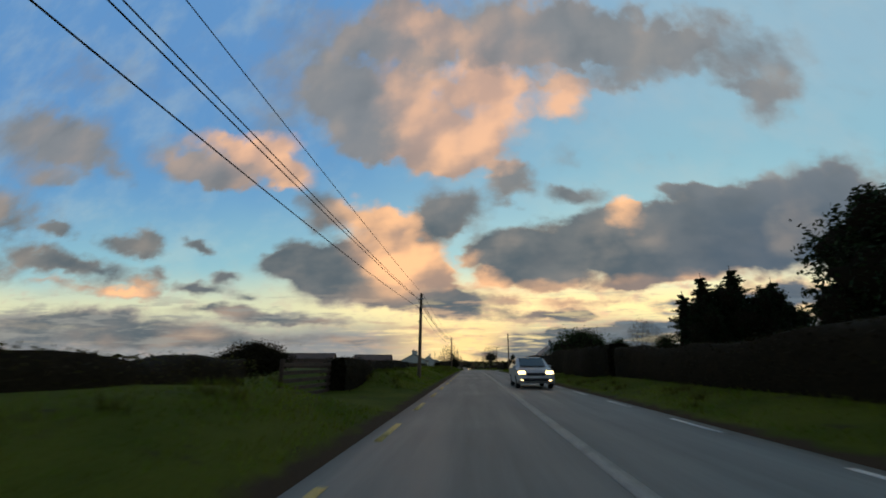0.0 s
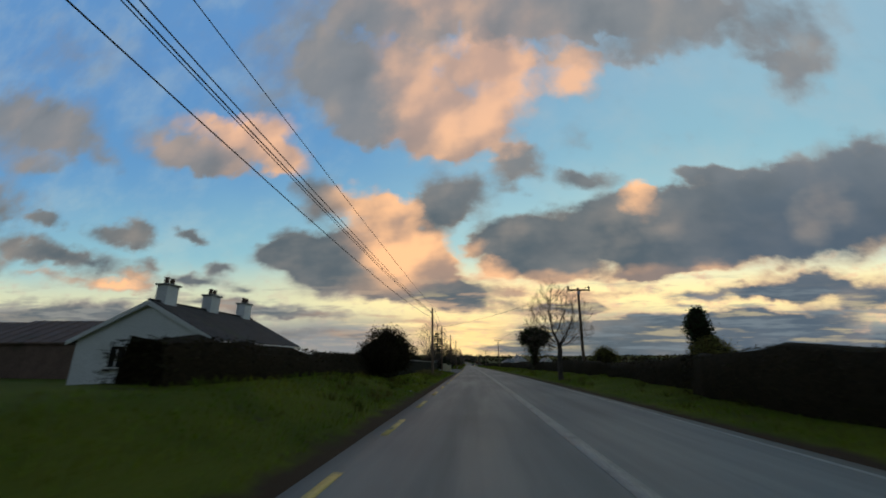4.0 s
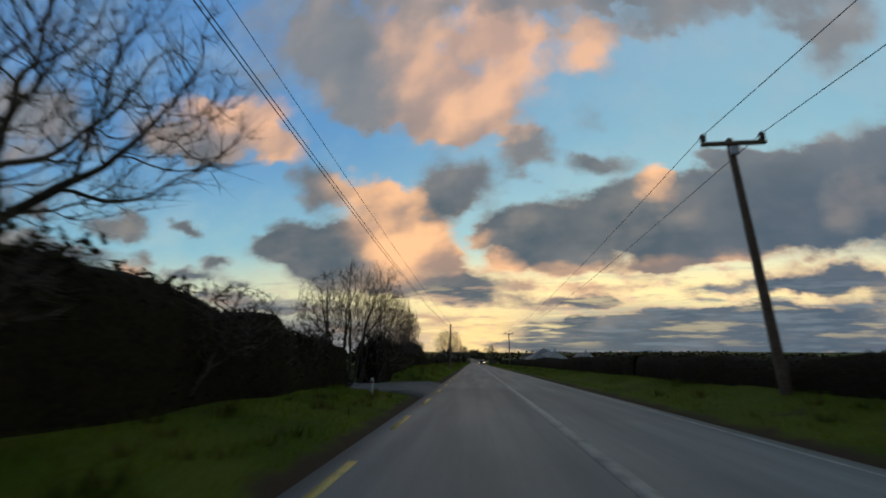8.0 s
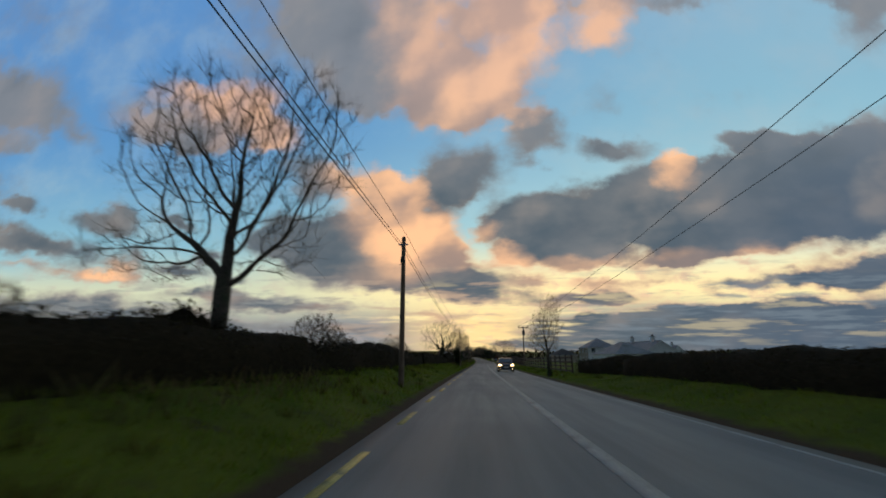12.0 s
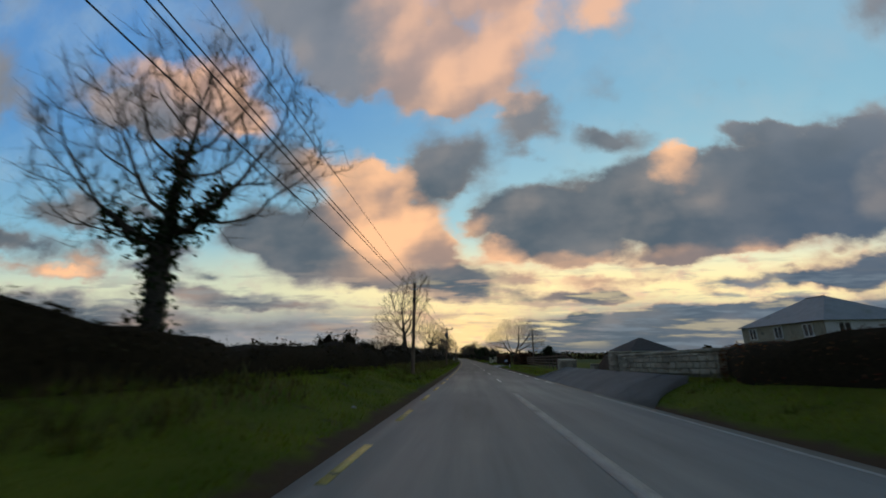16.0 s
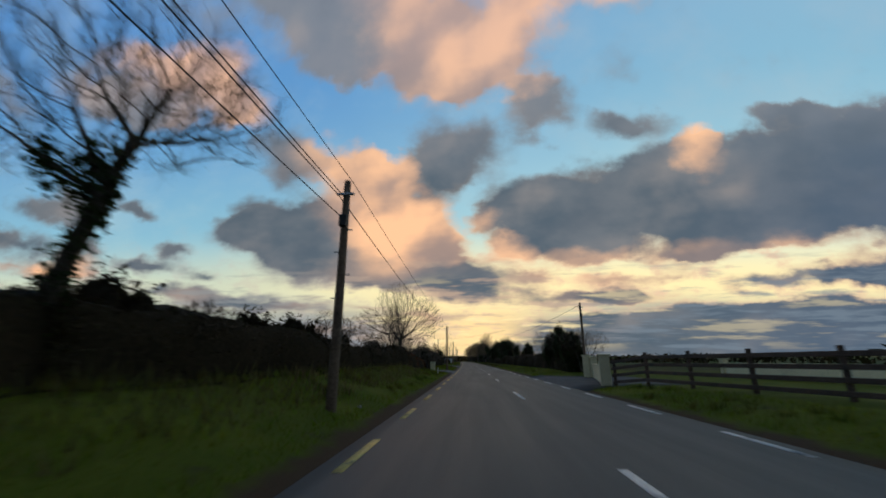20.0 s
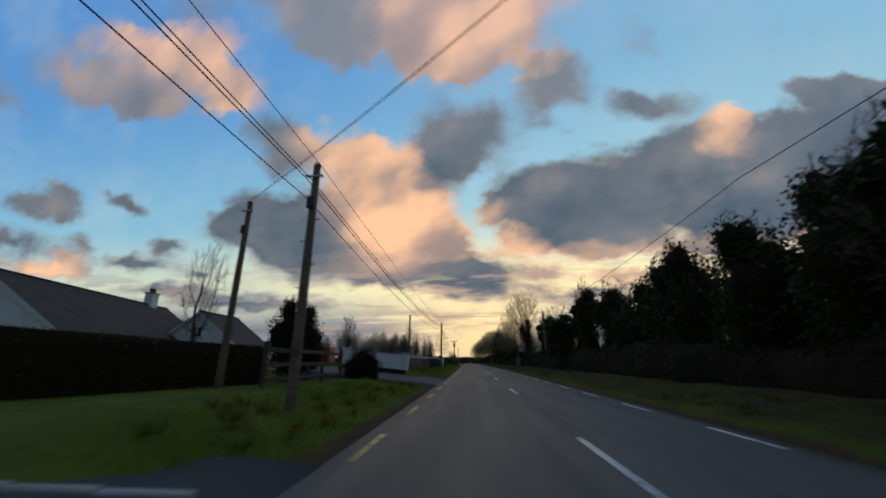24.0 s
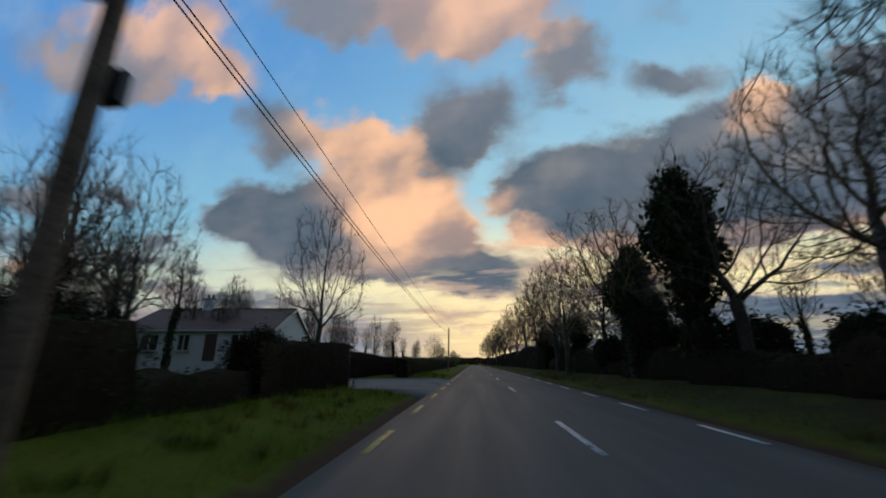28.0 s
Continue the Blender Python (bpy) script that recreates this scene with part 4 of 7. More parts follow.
def grown_shape(seed, lumps, fork=0.3, marks=900, step=0.30, reach=2.4, kill=0.36, girth=0.024, lean=0.0, up=0.10, twigs=4, thin=0.008, ivy=0.0, leaves=2200, stems=1, depth=0.85):
    """A leafless tree ten metres high that grows towards marks strewn in its crown's lumps (x, z, half width, half height)."""
    rng = np.random.default_rng(seed)
    share = np.array([l[2] * l[2] * l[3] for l in lumps])
    goal = []
    for (x, z, rx, rz), k_n in zip(lumps, (marks * 1.7 * share / share.sum()).astype(int)):
        w = rng.normal(size=(k_n, 3))
        w *= (rng.uniform(0, 1, k_n) ** 0.42 / np.linalg.norm(w, axis=1))[:, None]
        w *= (1 + 0.13 * np.sin(5 * w[:, 0] + 7 * w[:, 2] + seed) * np.sin(6 * w[:, 1] - 5 * w[:, 2] + x) + np.where(rng.uniform(0, 1, k_n) < 0.06, 0.14, 0.0))[:, None]
        goal.append(w * (rx, rx * depth, rz) + (x, 0, z))
    goal = np.concatenate(goal)
    place, back, kids = [], [], []
    for i in range(stems):
        a = i * 2.4 + seed
        off = np.array((math.cos(a), math.sin(a), 0.0)) * (0.0 if stems == 1 else 0.25)
        count = max(2, round((10 * fork + 0.3) / step))
        for j in range(count + 1):
            f = j / count
            place.append(off * (1 + 2.5 * f) + (lean * fork * f ** 1.3 + 0.05 * math.sin(3 * f + seed), 0.05 * math.sin(4 * f), -0.3 + (10 * fork + 0.3) * f))
            back.append(-1 if j == 0 else len(place) - 2)
            kids.append(0)
            if j:
                kids[-2] += 1
    pts = np.array(place)
    gap = np.linalg.norm(goal[:, None] - pts[None], axis=2)
    near, best = gap.argmin(axis=1), gap.min(axis=1)
    for turn in range(90):
        pull = best < max(reach, best.min() + (2.5 if turn < 12 else 0.8))
        fresh = []
        for i in np.unique(near[pull]):
            if kids[i] > 2:
                continue
            way = goal[pull & (near == i)] - place[i]
            way = (way / np.linalg.norm(way, axis=1)[:, None]).mean(axis=0)
            if back[i] >= 0:
                old = place[i] - place[back[i]]
                way = way + 0.55 * old / (np.linalg.norm(old) + 1e-9)
            way = way + rng.normal(0, 0.14, 3) + (0, 0, up)
            q = place[i] + step * way / (np.linalg.norm(way) + 1e-9)
            place.append(q)
            back.append(int(i))
            kids.append(0)
            kids[i] += 1
            fresh.append(len(place) - 1)
        if not fresh:
            break
        gap = np.linalg.norm(goal[:, None] - np.array([place[i] for i in fresh])[None], axis=2)
        closer = gap.min(axis=1) < best
        near = np.where(closer, np.array(fresh)[gap.argmin(axis=1)], near)
        best = np.where(closer, gap.min(axis=1), best)
        goal, near, best = goal[best > kill], near[best > kill], best[best > kill]
        if not len(goal):
            break
    n = len(place)
    load = np.zeros(n)
    heir = {}
    for i in range(n - 1, -1, -1):
        load[i] = max(load[i], 1.0)
        if back[i] >= 0:
            load[back[i]] += load[i]
            heir.setdefault(back[i], []).append(i)
    r_of = np.maximum(10 * girth * (load / load.max()) ** 0.57, thin)
    r_of[:3] *= (1.35, 1.2, 1.08)
    trunk, crown = [], []
    starts = [i for i in range(n) if back[i] < 0]
    while starts:
        i = starts.pop()
        chain = ([back[i]] if back[i] >= 0 else []) + [i]
        while chain[-1] in heir:
            nxt = sorted(heir[chain[-1]], key=lambda c: -load[c])
            starts.extend(nxt[1:])
            chain.append(nxt[0])
        if len(chain) < 2:
            continue
        rad = r_of[chain].copy()
        if back[i] >= 0:
            rad[0] = rad[1]
        line = np.array([place[c] for c in chain])
        thick = int((rad > 10 * girth * 0.3).sum())
        if thick > 2 or back[i] < 0:
            thick = max(thick, 3)
            trunk.append(tube(line[:thick], rad[:thick], 9))
        if len(chain) - max(thick - 1, 0) > 1:
            cut = thick - 1 if thick > 2 else 0
            crown.append(tube(line[cut:], rad[cut:], 5 if rad[cut] > 0.035 else 3))
    shoots = []
    for i in np.nonzero((load < 5) & (np.array(back) >= 0))[0]:
        w0 = place[i] - place[back[i]]
        w0 = w0 / (np.linalg.norm(w0) + 1e-9)
        for j in range(twigs if load[i] < 2 else twigs - 1):
            w = w0 * (1.1 if j == 0 else 0.6) + rng.normal(0, 0.36, 3) + (0, 0, 0.40)
            w /= np.linalg.norm(w)
            u = np.cross(w, (0.3, 0.8, 0.5))
            u *= thin * 0.85 / (np.linalg.norm(u) + 1e-9)
            x = np.cross(w, u)
            tip = place[i] + w * rng.uniform(0.35, 1.0)
            shoots.append((place[i] + u, place[i] - u * 0.5 + x * 0.87, place[i] - u * 0.5 - x * 0.87, tip))
    tv, tq = gather(trunk)
    cv, cq = gather(crown)
    top = np.array([q[3] for q in shoots])[:, 2].max()
    k_h = 10.0 / top
    i = np.arange(len(shoots))[:, None] * 4 + len(cv)
    wt = np.concatenate((i + [[0, 1, 3]], i + [[1, 2, 3]], i + [[2, 0, 3]]))
    cv = np.concatenate((cv, np.array(shoots).reshape(-1, 3))) * k_h
    climb = None
    if ivy:
        c = tv[tv[:, 2] < 10 * ivy] * k_h
        f = (1 - 0.5 * c[:, 2] / (10 * ivy))
        pick = rng.integers(0, len(c), leaves)
        pts = c[pick] + rng.normal(0, 0.13 * min(1.0, girth / 0.024), (leaves, 3)) * f[pick][:, None] + rng.normal(0, 0.05, (leaves, 3)) * np.array([1, 1, 6])
        climb = mesh_from("ivy", *leaf_quads(pts, 0.105, rng))
    return mesh_from("trunk", tv * k_h, tq, smooth=True), mesh_from("crown", cv, cq, tris=wt, smooth=True), climb


def bare_tree(s, d, h, shape, label="", turn=0.0, wide=1.0, mat=None, lean=0.0, base=0.0, category="tree"):
    trunk, crown, climb = shape
    k_s = (h - float(land_height(s, d))) / 10.0
    m = at(s, d, float(land_height(s, d)) + base, turn) @ Matrix.Rotation(radians(lean), 4, "Y") @ Matrix.Diagonal((k_s * wide, k_s * wide, k_s, 1))
    ob = thing("bare_tree", m, label or "leafless winter tree standing in the hedge", category, "roadside trees")
    put("trunk", trunk, BARK, ob)
    put("crown", crown, mat or TWIG, ob)
    if climb:
        put("ivy", climb, IVY, ob, "dark ivy climbing the trunk")
    return ob


LEAFY = {}


def leafy_shape(seed, blobs, n, leaf, flat=0.0):
    """Shade-dark core and leaves of a dense evergreen mass, from lumps (x, y, z, radius, height)."""
    key = (seed, n, leaf)
    if key in LEAFY:
        return LEAFY[key]
    rng = np.random.default_rng(seed)
    core, pts = [], []
    vol = sum(b[3] ** 2 for b in blobs)
    for x, y, z, r, h in blobs:
        th = np.linspace(0, math.pi, 8)[:, None]
        ph = np.linspace(0, 2 * math.pi, 13)[None, :-1]
        g = 0.72 * (1 + rng.normal(0, 0.12, (8, 12)))
        v = np.stack((x + r * g * np.sin(th) * np.cos(ph), y + r * g * np.sin(th) * np.sin(ph), z + h * g * np.cos(th) + 0 * ph), axis=-1).reshape(-1, 3)
        i = np.arange(7)[:, None] * 12 + np.arange(12)[None]
        j = np.arange(7)[:, None] * 12 + (np.arange(12)[None] + 1) % 12
        core.append((v, np.stack((i, j, j + 12, i + 12), axis=-1).reshape(-1, 4)))
        k_n = int(n * r * r / vol)
        w = rng.normal(size=(k_n, 3))
        w /= np.linalg.norm(w, axis=1)[:, None]
        lobes = 0.20 * np.sin(w[:, 0] * 5 + seed + z) * np.sin(w[:, 2] * 6 + x) + 0.12 * np.sin(w[:, 1] * 9 + y) * np.sin(w[:, 2] * 11 + z)
        rr = (rng.uniform(0.7, 1.08, k_n) + lobes + np.where(rng.uniform(0, 1, k_n) < 0.2, rng.gamma(1.5, 0.09, k_n), 0.0))[:, None]
        pts.append(np.array([[x, y, z]]) + w * rr * np.array([[r, r, h]]))
    LEAFY[key] = (mesh_from("inner_foliage", *gather(core), smooth=True), mesh_from("leaves", *leaf_quads(np.concatenate(pts), leaf, rng, flat)))
    return LEAFY[key]


def evergreen(s, d, h, shape, mat, label, turn=0.0, wide=1.0, name="evergreen_tree", category="tree", trunk_h=2.0, base=0.0):
    core, leaves = shape
    k_s = (h - float(land_height(s, d))) / 10.0
    m = at(s, d, float(land_height(s, d)) + base, turn) @ Matrix.Diagonal((k_s * wide, k_s * wide, k_s, 1))
    ob = thing(name, m, label, category, "roadside trees")
    if trunk_h:
        part("trunk", ring_bm([(-0.3, 0.34), (0.2, 0.28), (trunk_h, 0.2), (trunk_h + 2.0, 0.12)], 9), BARK, ob)
    # dark solid added behind the leaves, its colour standing for inner shade
    put("inner_foliage", core, SHADE_CORE, ob)
    tagged(put("leaves", leaves, mat, ob), kind="stuff")
    return ob


def conifer_shape(seed, levels=15, slim=0.3, each=7):
    """Trunk, boughs and needles of a spruce ten metres high."""
    rng = np.random.default_rng(seed)
    boughs, pts = [], []
    for i in range(levels):
        z = 1.0 + 8.7 * (i / levels) ** 0.95
        reach = 10 * slim * (1 - i / levels) ** 0.8 * rng.uniform(0.75, 1.15) + 0.25
        for j in range(each):
            a = rng.uniform(0, 6.28)
            l = reach * rng.uniform(0.6, 1.15)
            t = np.linspace(0, 1, 5)
            p = np.stack((np.cos(a) * l * t, np.sin(a) * l * t, z + rng.uniform(-0.2, 0.2) - l * 0.25 * t + l * 0.22 * t ** 2.5), axis=-1)
            boughs.append(tube(p, 0.045 * (1 - 0.8 * t), 3))
            k_n = int(40 + 80 * l / 2)
            u = rng.uniform(0.12, 1.05, k_n)
            q = np.stack([np.interp(u, t, p[:, c]) for c in range(3)], axis=-1)
            pts.append(q + rng.normal(0, 1, (k_n, 3)) * np.array([[0.16, 0.16, 0.09]]) * (0.4 + 0.35 * l) * (1.15 - u[:, None] * 0.7))
    trunk = mesh_from("trunk", *tube([(0, 0, -0.3), (0, 0, 3), (0.05, 0, 7), (0, 0, 10)], [0.22, 0.17, 0.09, 0.02], 8), smooth=True)
    inside = [(0.5, 0.12)] + [(1.0 + 8.4 * q, 10 * slim * 0.52 * (1 - q) ** 0.85 + 0.05) for q in (0.0, 0.15, 0.3, 0.45, 0.6, 0.75, 0.9, 1.0)]
    cone_v, cone_q = tube([(0, 0, z) for z, r in inside], [r * rng.uniform(0.85, 1.1) for z, r in inside], 11)
    cone_v = cone_v + rng.normal(0, 0.09, cone_v.shape)
    return trunk, mesh_from("bough", *gather(boughs)), mesh_from("needles", *leaf_quads(np.concatenate(pts), 0.10, rng, 0.3)), mesh_from("inner_foliage", cone_v, cone_q, smooth=True)


def conifer(s, d, h, shape, label, turn=0.0, wide=1.0, base=0.0, full=True):
    k_s = h / 10.0
    ob = thing("conifer", at(s, d, float(land_height(s, d)) + base, turn) @ Matrix.Diagonal((k_s * wide, k_s * wide, k_s, 1)), label, "tree", "roadside trees")
    put("trunk", shape[0], BARK, ob)
    tagged(put("branchwork", shape[1], BARK, ob), kind="stuff")
    if full:
        put("inner_foliage", shape[3], SHADE_CORE, ob)
    tagged(put("needles", shape[2], NEEDLE, ob), kind="stuff")
    return ob


def prism(profile, x0, x1):
    """A solid from a (y, z) outline pushed along x."""
    bm = bmesh.new()
    a = [bm.verts.new((x0, y, z)) for y, z in profile]
    b = [bm.verts.new((x1, y, z)) for y, z in profile]
    n = len(profile)
    for i in range(n):
        bm.faces.new((a[i], a[(i + 1) % n], b[(i + 1) % n], b[i]))
    bm.faces.new(a[::-1])
    bm.faces.new(b)
    bmesh.ops.recalc_face_normals(bm, faces=bm.faces)
    return bm


def window_on(parent, x, y, z, w, h, face):
    """A framed window on a wall; face: which way it looks, one of x+ x- y+ y-."""
    m = Matrix.Translation((x, y, z)) @ Matrix.Rotation({"y-": 0, "x+": 90, "y+": 180, "x-": -90}[face] * math.pi / 180, 4, "Z")
    fr = bmesh.new()
    for x0, x1, z0, z1 in ((-w / 2, w / 2, 0, 0.07), (-w / 2, w / 2, h - 0.07, h), (-w / 2, -w / 2 + 0.07, 0.07, h - 0.07), (w / 2 - 0.07, w / 2, 0.07, h - 0.07), (-0.03, 0.03, 0.07, h - 0.07)):
        bmesh.ops.create_cube(fr, size=1, matrix=Matrix.Translation(((x0 + x1) / 2, -0.02, (z0 + z1) / 2)) @ Matrix.Diagonal((x1 - x0, 0.08, z1 - z0, 1)))
    me = bpy.data.meshes.new("window")
    fr.to_mesh(me)
    win = put("window", me, FRAME_WHITE, parent, m=m)
    part("pane", box(-w / 2 + 0.06, w / 2 - 0.06, -0.012, 0.012, 0.06, h - 0.06), GLASS, win)
    part("sill", box(-w / 2 - 0.08, w / 2 + 0.08, -0.14, -0.005, -0.09, -0.01, 0.01), CONCRETE, win)


def house(s, d, turn, length, depth, eave, ridge, label, wall_mat=None, roof_mat=None, hip=False, clad=None, chimneys=(0.2,), windows=(), door=None, base=0.0, over=0.35, name="house"):
    """A house; its length lies along local x, its front looks to local y-; windows: (face, along, z, w, h)."""
    m = at(s, d, float(land_height(s, d)) + base, turn)
    ob = thing(name, m, label, "house")
    L, D = length / 2, depth / 2
    wall_mat, roof_mat = wall_mat or RENDER_WHITE, roof_mat or SLATE
    bm = prism([(-D, -1.4), (D, -1.4), (D, eave), (-D, eave)], -L, L) if hip else prism([(-D, -1.4), (D, -1.4), (D, eave), (0, ridge - 0.12), (-D, eave)], -L, L)
    wall = part("wall", bm, wall_mat, ob)
    k_r = (ridge - eave) / D
    if hip:
        rb = bmesh.new()
        o, r0 = over, min(L - 0.5, D) 
        lo = [rb.verts.new((x, y, eave - o * k_r)) for x, y in ((-L - o, -D - o), (L + o, -D - o), (L + o, D + o), (-L - o, D + o))]
        hi = [rb.verts.new((x, 0, ridge)) for x in (-L + r0, L - r0)]
        rb.faces.new((lo[0], lo[1], hi[1], hi[0]))
        rb.faces.new((lo[1], lo[2], hi[1]))
        rb.faces.new((lo[2], lo[3], hi[0], hi[1]))
        rb.faces.new((lo[3], lo[0], hi[0]))
        rb.faces.new(lo[::-1])
        roof = part("roof", rb, roof_mat, ob)
    else:
        o = over
        roof = part("roof", prism([(-D - o, eave - o * k_r), (0, ridge), (D + o, eave - o * k_r), (D + o, eave - o * k_r - 0.14), (0, ridge - 0.16), (-D - o, eave - o * k_r - 0.14)], -L - 0.2, L + 0.2), roof_mat, ob)
        for x in (-L - 0.23, L + 0.2):
            for sgn in (-1, 1):
                part("barge_board", prism([(0, ridge - 0.02), (sgn * (D + o), eave - o * k_r - 0.02), (sgn * (D + o), eave - o * k_r - 0.24), (0, ridge - 0.26)], x, x + 0.03), FRAME_WHITE, ob)
    part("gutter", box(-L - 0.2, L + 0.2, -D - over - 0.1, -D - over, eave - over * k_r - 0.14, eave - over * k_r - 0.04, 0.02), FRAME_WHITE, ob)
    part("ridge_cap", box(-L + (min(L - 0.5, D) if hip else -0.2), L - (min(L - 0.5, D) if hip else -0.2), -0.09, 0.09, ridge - 0.03, ridge + 0.06, 0.02), roof_mat, ob)
    for c in chimneys:
        x = -L + length * c
        st = part("chimney", box(x - 0.42, x + 0.42, -0.3, 0.3, ridge - 0.6, ridge + 0.85, 0.02), wall_mat, ob)
        part("chimney_cap", box(x - 0.5, x + 0.5, -0.38, 0.38, ridge + 0.85, ridge + 0.95, 0.02), CONCRETE, st)
        for px in (-0.2, 0.2):
            part("chimney_pot", ring_bm([(ridge + 0.95, 0.12), (ridge + 1.25, 0.1), (ridge + 1.3, 0.13)], 8), TILE_BROWN, st, m=Matrix.Translation((x + px, 0, 0)))
    for face, along, z, w, h in windows:
        x, y = {"y-": (along, -D - 0.02), "y+": (along, D + 0.05), "x-": (-L - 0.02, along), "x+": (L + 0.02, along)}[face]
        window_on(wall, x, y, z, w, h, face)
    if clad:
        part("stone_front", box(-L + 0.01, L - 0.01, D + 0.002, D + 0.03, -0.5, eave - 0.02), clad, wall)
    if door is not None:
        dr = part("door", box(door - 0.48, door + 0.48, -D - 0.05, -D + 0.02, 0.05, 2.1, 0.01), DOOR_PAINT, wall)
        part("door_frame", box(door - 0.58, door + 0.58, -D - 0.03, -D - 0.002, 0.0, 2.2), FRAME_WHITE, dr)
    return ob


def barn(s, d, turn, length, depth, eave, ridge, label, mat=None):
    """A farm shed with ribbed steel sheets."""
    ob = thing("farm_shed", at(s, d, float(land_height(s, d)), turn), label, "shed")
    L, D = length / 2, depth / 2
    part("wall", prism([(-D, -0.6), (D, -0.6), (D, eave), (0, ridge - 0.1), (-D, eave)], -L, L), mat or BARN_STEEL, ob)
    roof = part("roof", prism([(-D - 0.3, eave - 0.1), (0, ridge), (D + 0.3, eave - 0.1), (D + 0.3, eave - 0.22), (0, ridge - 0.14), (-D - 0.3, eave - 0.22)], -L - 0.3, L + 0.3), mat or BARN_STEEL, ob)
    slope = math.hypot(D + 0.3, ridge - eave + 0.1)
    tilt = math.atan2(ridge - eave + 0.1, D + 0.3)
    for i in range(int(length / 1.0)):
        part("roof_rib", box(-0.03, 0.03, -slope, 0, 0.0, 0.035), mat or BARN_STEEL, roof, m=Matrix.Translation((-L + 0.5 + i, 0, ridge + 0.002)) @ Matrix.Rotation(tilt, 4, "X"))
    part("sliding_door", box(-1.8, 1.8, -D - 0.08, -D - 0.02, 0.0, min(3.2, eave - 0.3)), TILE_BROWN, ob)
    return ob


def rail_fence(s0, s1, d, d1=None, height=1.25, rails=3, gap=2.4, label="dark timber post and rail fence along the verge", mat=None, base=0.0, name="rail_fence"):
    """Posts with horizontal rails between two places along the road."""
    d1 = d if d1 is None else d1
    mat = mat or FENCE_WOOD
    n = max(1, round((s1 - s0) / gap))
    ob = thing(name, at(s0, d, 0.0), label, "fence")
    inv = ob.matrix_basis.inverted()
    pts = [P(s0 + (s1 - s0) * i / n, d + (d1 - d) * i / n, float(land_height(s0 + (s1 - s0) * i / n, d)) + base) for i in range(n + 1)]
    for p in pts:
        part("post", box(-0.06, 0.06, -0.05, 0.05, -0.3, height + 0.06, 0.012), mat, ob, m=inv @ Matrix.Translation(p) @ Matrix.Rotation(heading(s0), 4, "Z"))
    side = 0.075 if d < 1.5 else -0.075
    for a, b in zip(pts, pts[1:]):
        w = b - a
        rot = w.to_track_quat("Y", "Z").to_matrix().to_4x4()
        for r in range(rails):
            z = height * (r + 0.55) / rails
            part("rail", box(side - 0.02, side + 0.02, -0.06, w.length + 0.06, z - 0.065, z + 0.065, 0.01), mat, ob, m=inv @ Matrix.Translation(a) @ rot)
    return ob


def wall_run(s0, d0, s1, d1, height, label, mat=None, thick=0.22, cap=True, plinth=0.35, piers=(True, True), name="boundary_wall", pier_h=0.25, base=0.0, rise=0.0, foot=None):
    """A rendered boundary wall between two places, with a capping, a plinth and end piers."""
    floor = min(float(land_height(s0, d0)), float(land_height(s1, d1))) + base
    a, b = P(s0, d0, floor), P(s1, d1, floor + rise)
    w = b - a
    ob = thing(name, Matrix.Translation(a) @ w.to_track_quat("Y", "Z").to_matrix().to_4x4(), label, "wall")
    l, t = w.length, thick / 2
    mat = mat or RENDER_WHITE
    part("wall_body", box(-t, t, 0, l, max(plinth - 0.01, -0.3), height, 0.01), mat, ob)
    if plinth:
        part("plinth", box(-t - 0.02, t + 0.02, -0.02, l + 0.02, -1.0, plinth, 0.01), foot or PLINTH, ob)
    if cap:
        n = max(1, round(l / 1.2))
        for i in range(n):
            part("coping", box(-t - 0.06, t + 0.06, l * i / n + 0.006, l * (i + 1) / n - 0.006, height, height + 0.08, 0.015), CONCRETE if mat is not RENDER_CREAM else RENDER_CREAM, ob)
    for on, y in zip(piers, (0, l)):
        if on:
            pier = part("pier", box(-t - 0.13, t + 0.13, y - 0.22, y + 0.22, plinth - 0.02 if plinth else -0.4, height + pier_h, 0.015), mat, ob)
            part("pier_cap", box(-t - 0.2, t + 0.2, y - 0.29, y + 0.29, height + pier_h, height + pier_h + 0.09, 0.02), CONCRETE if mat is not RENDER_CREAM else RENDER_CREAM, pier)
    return ob


STONES = []


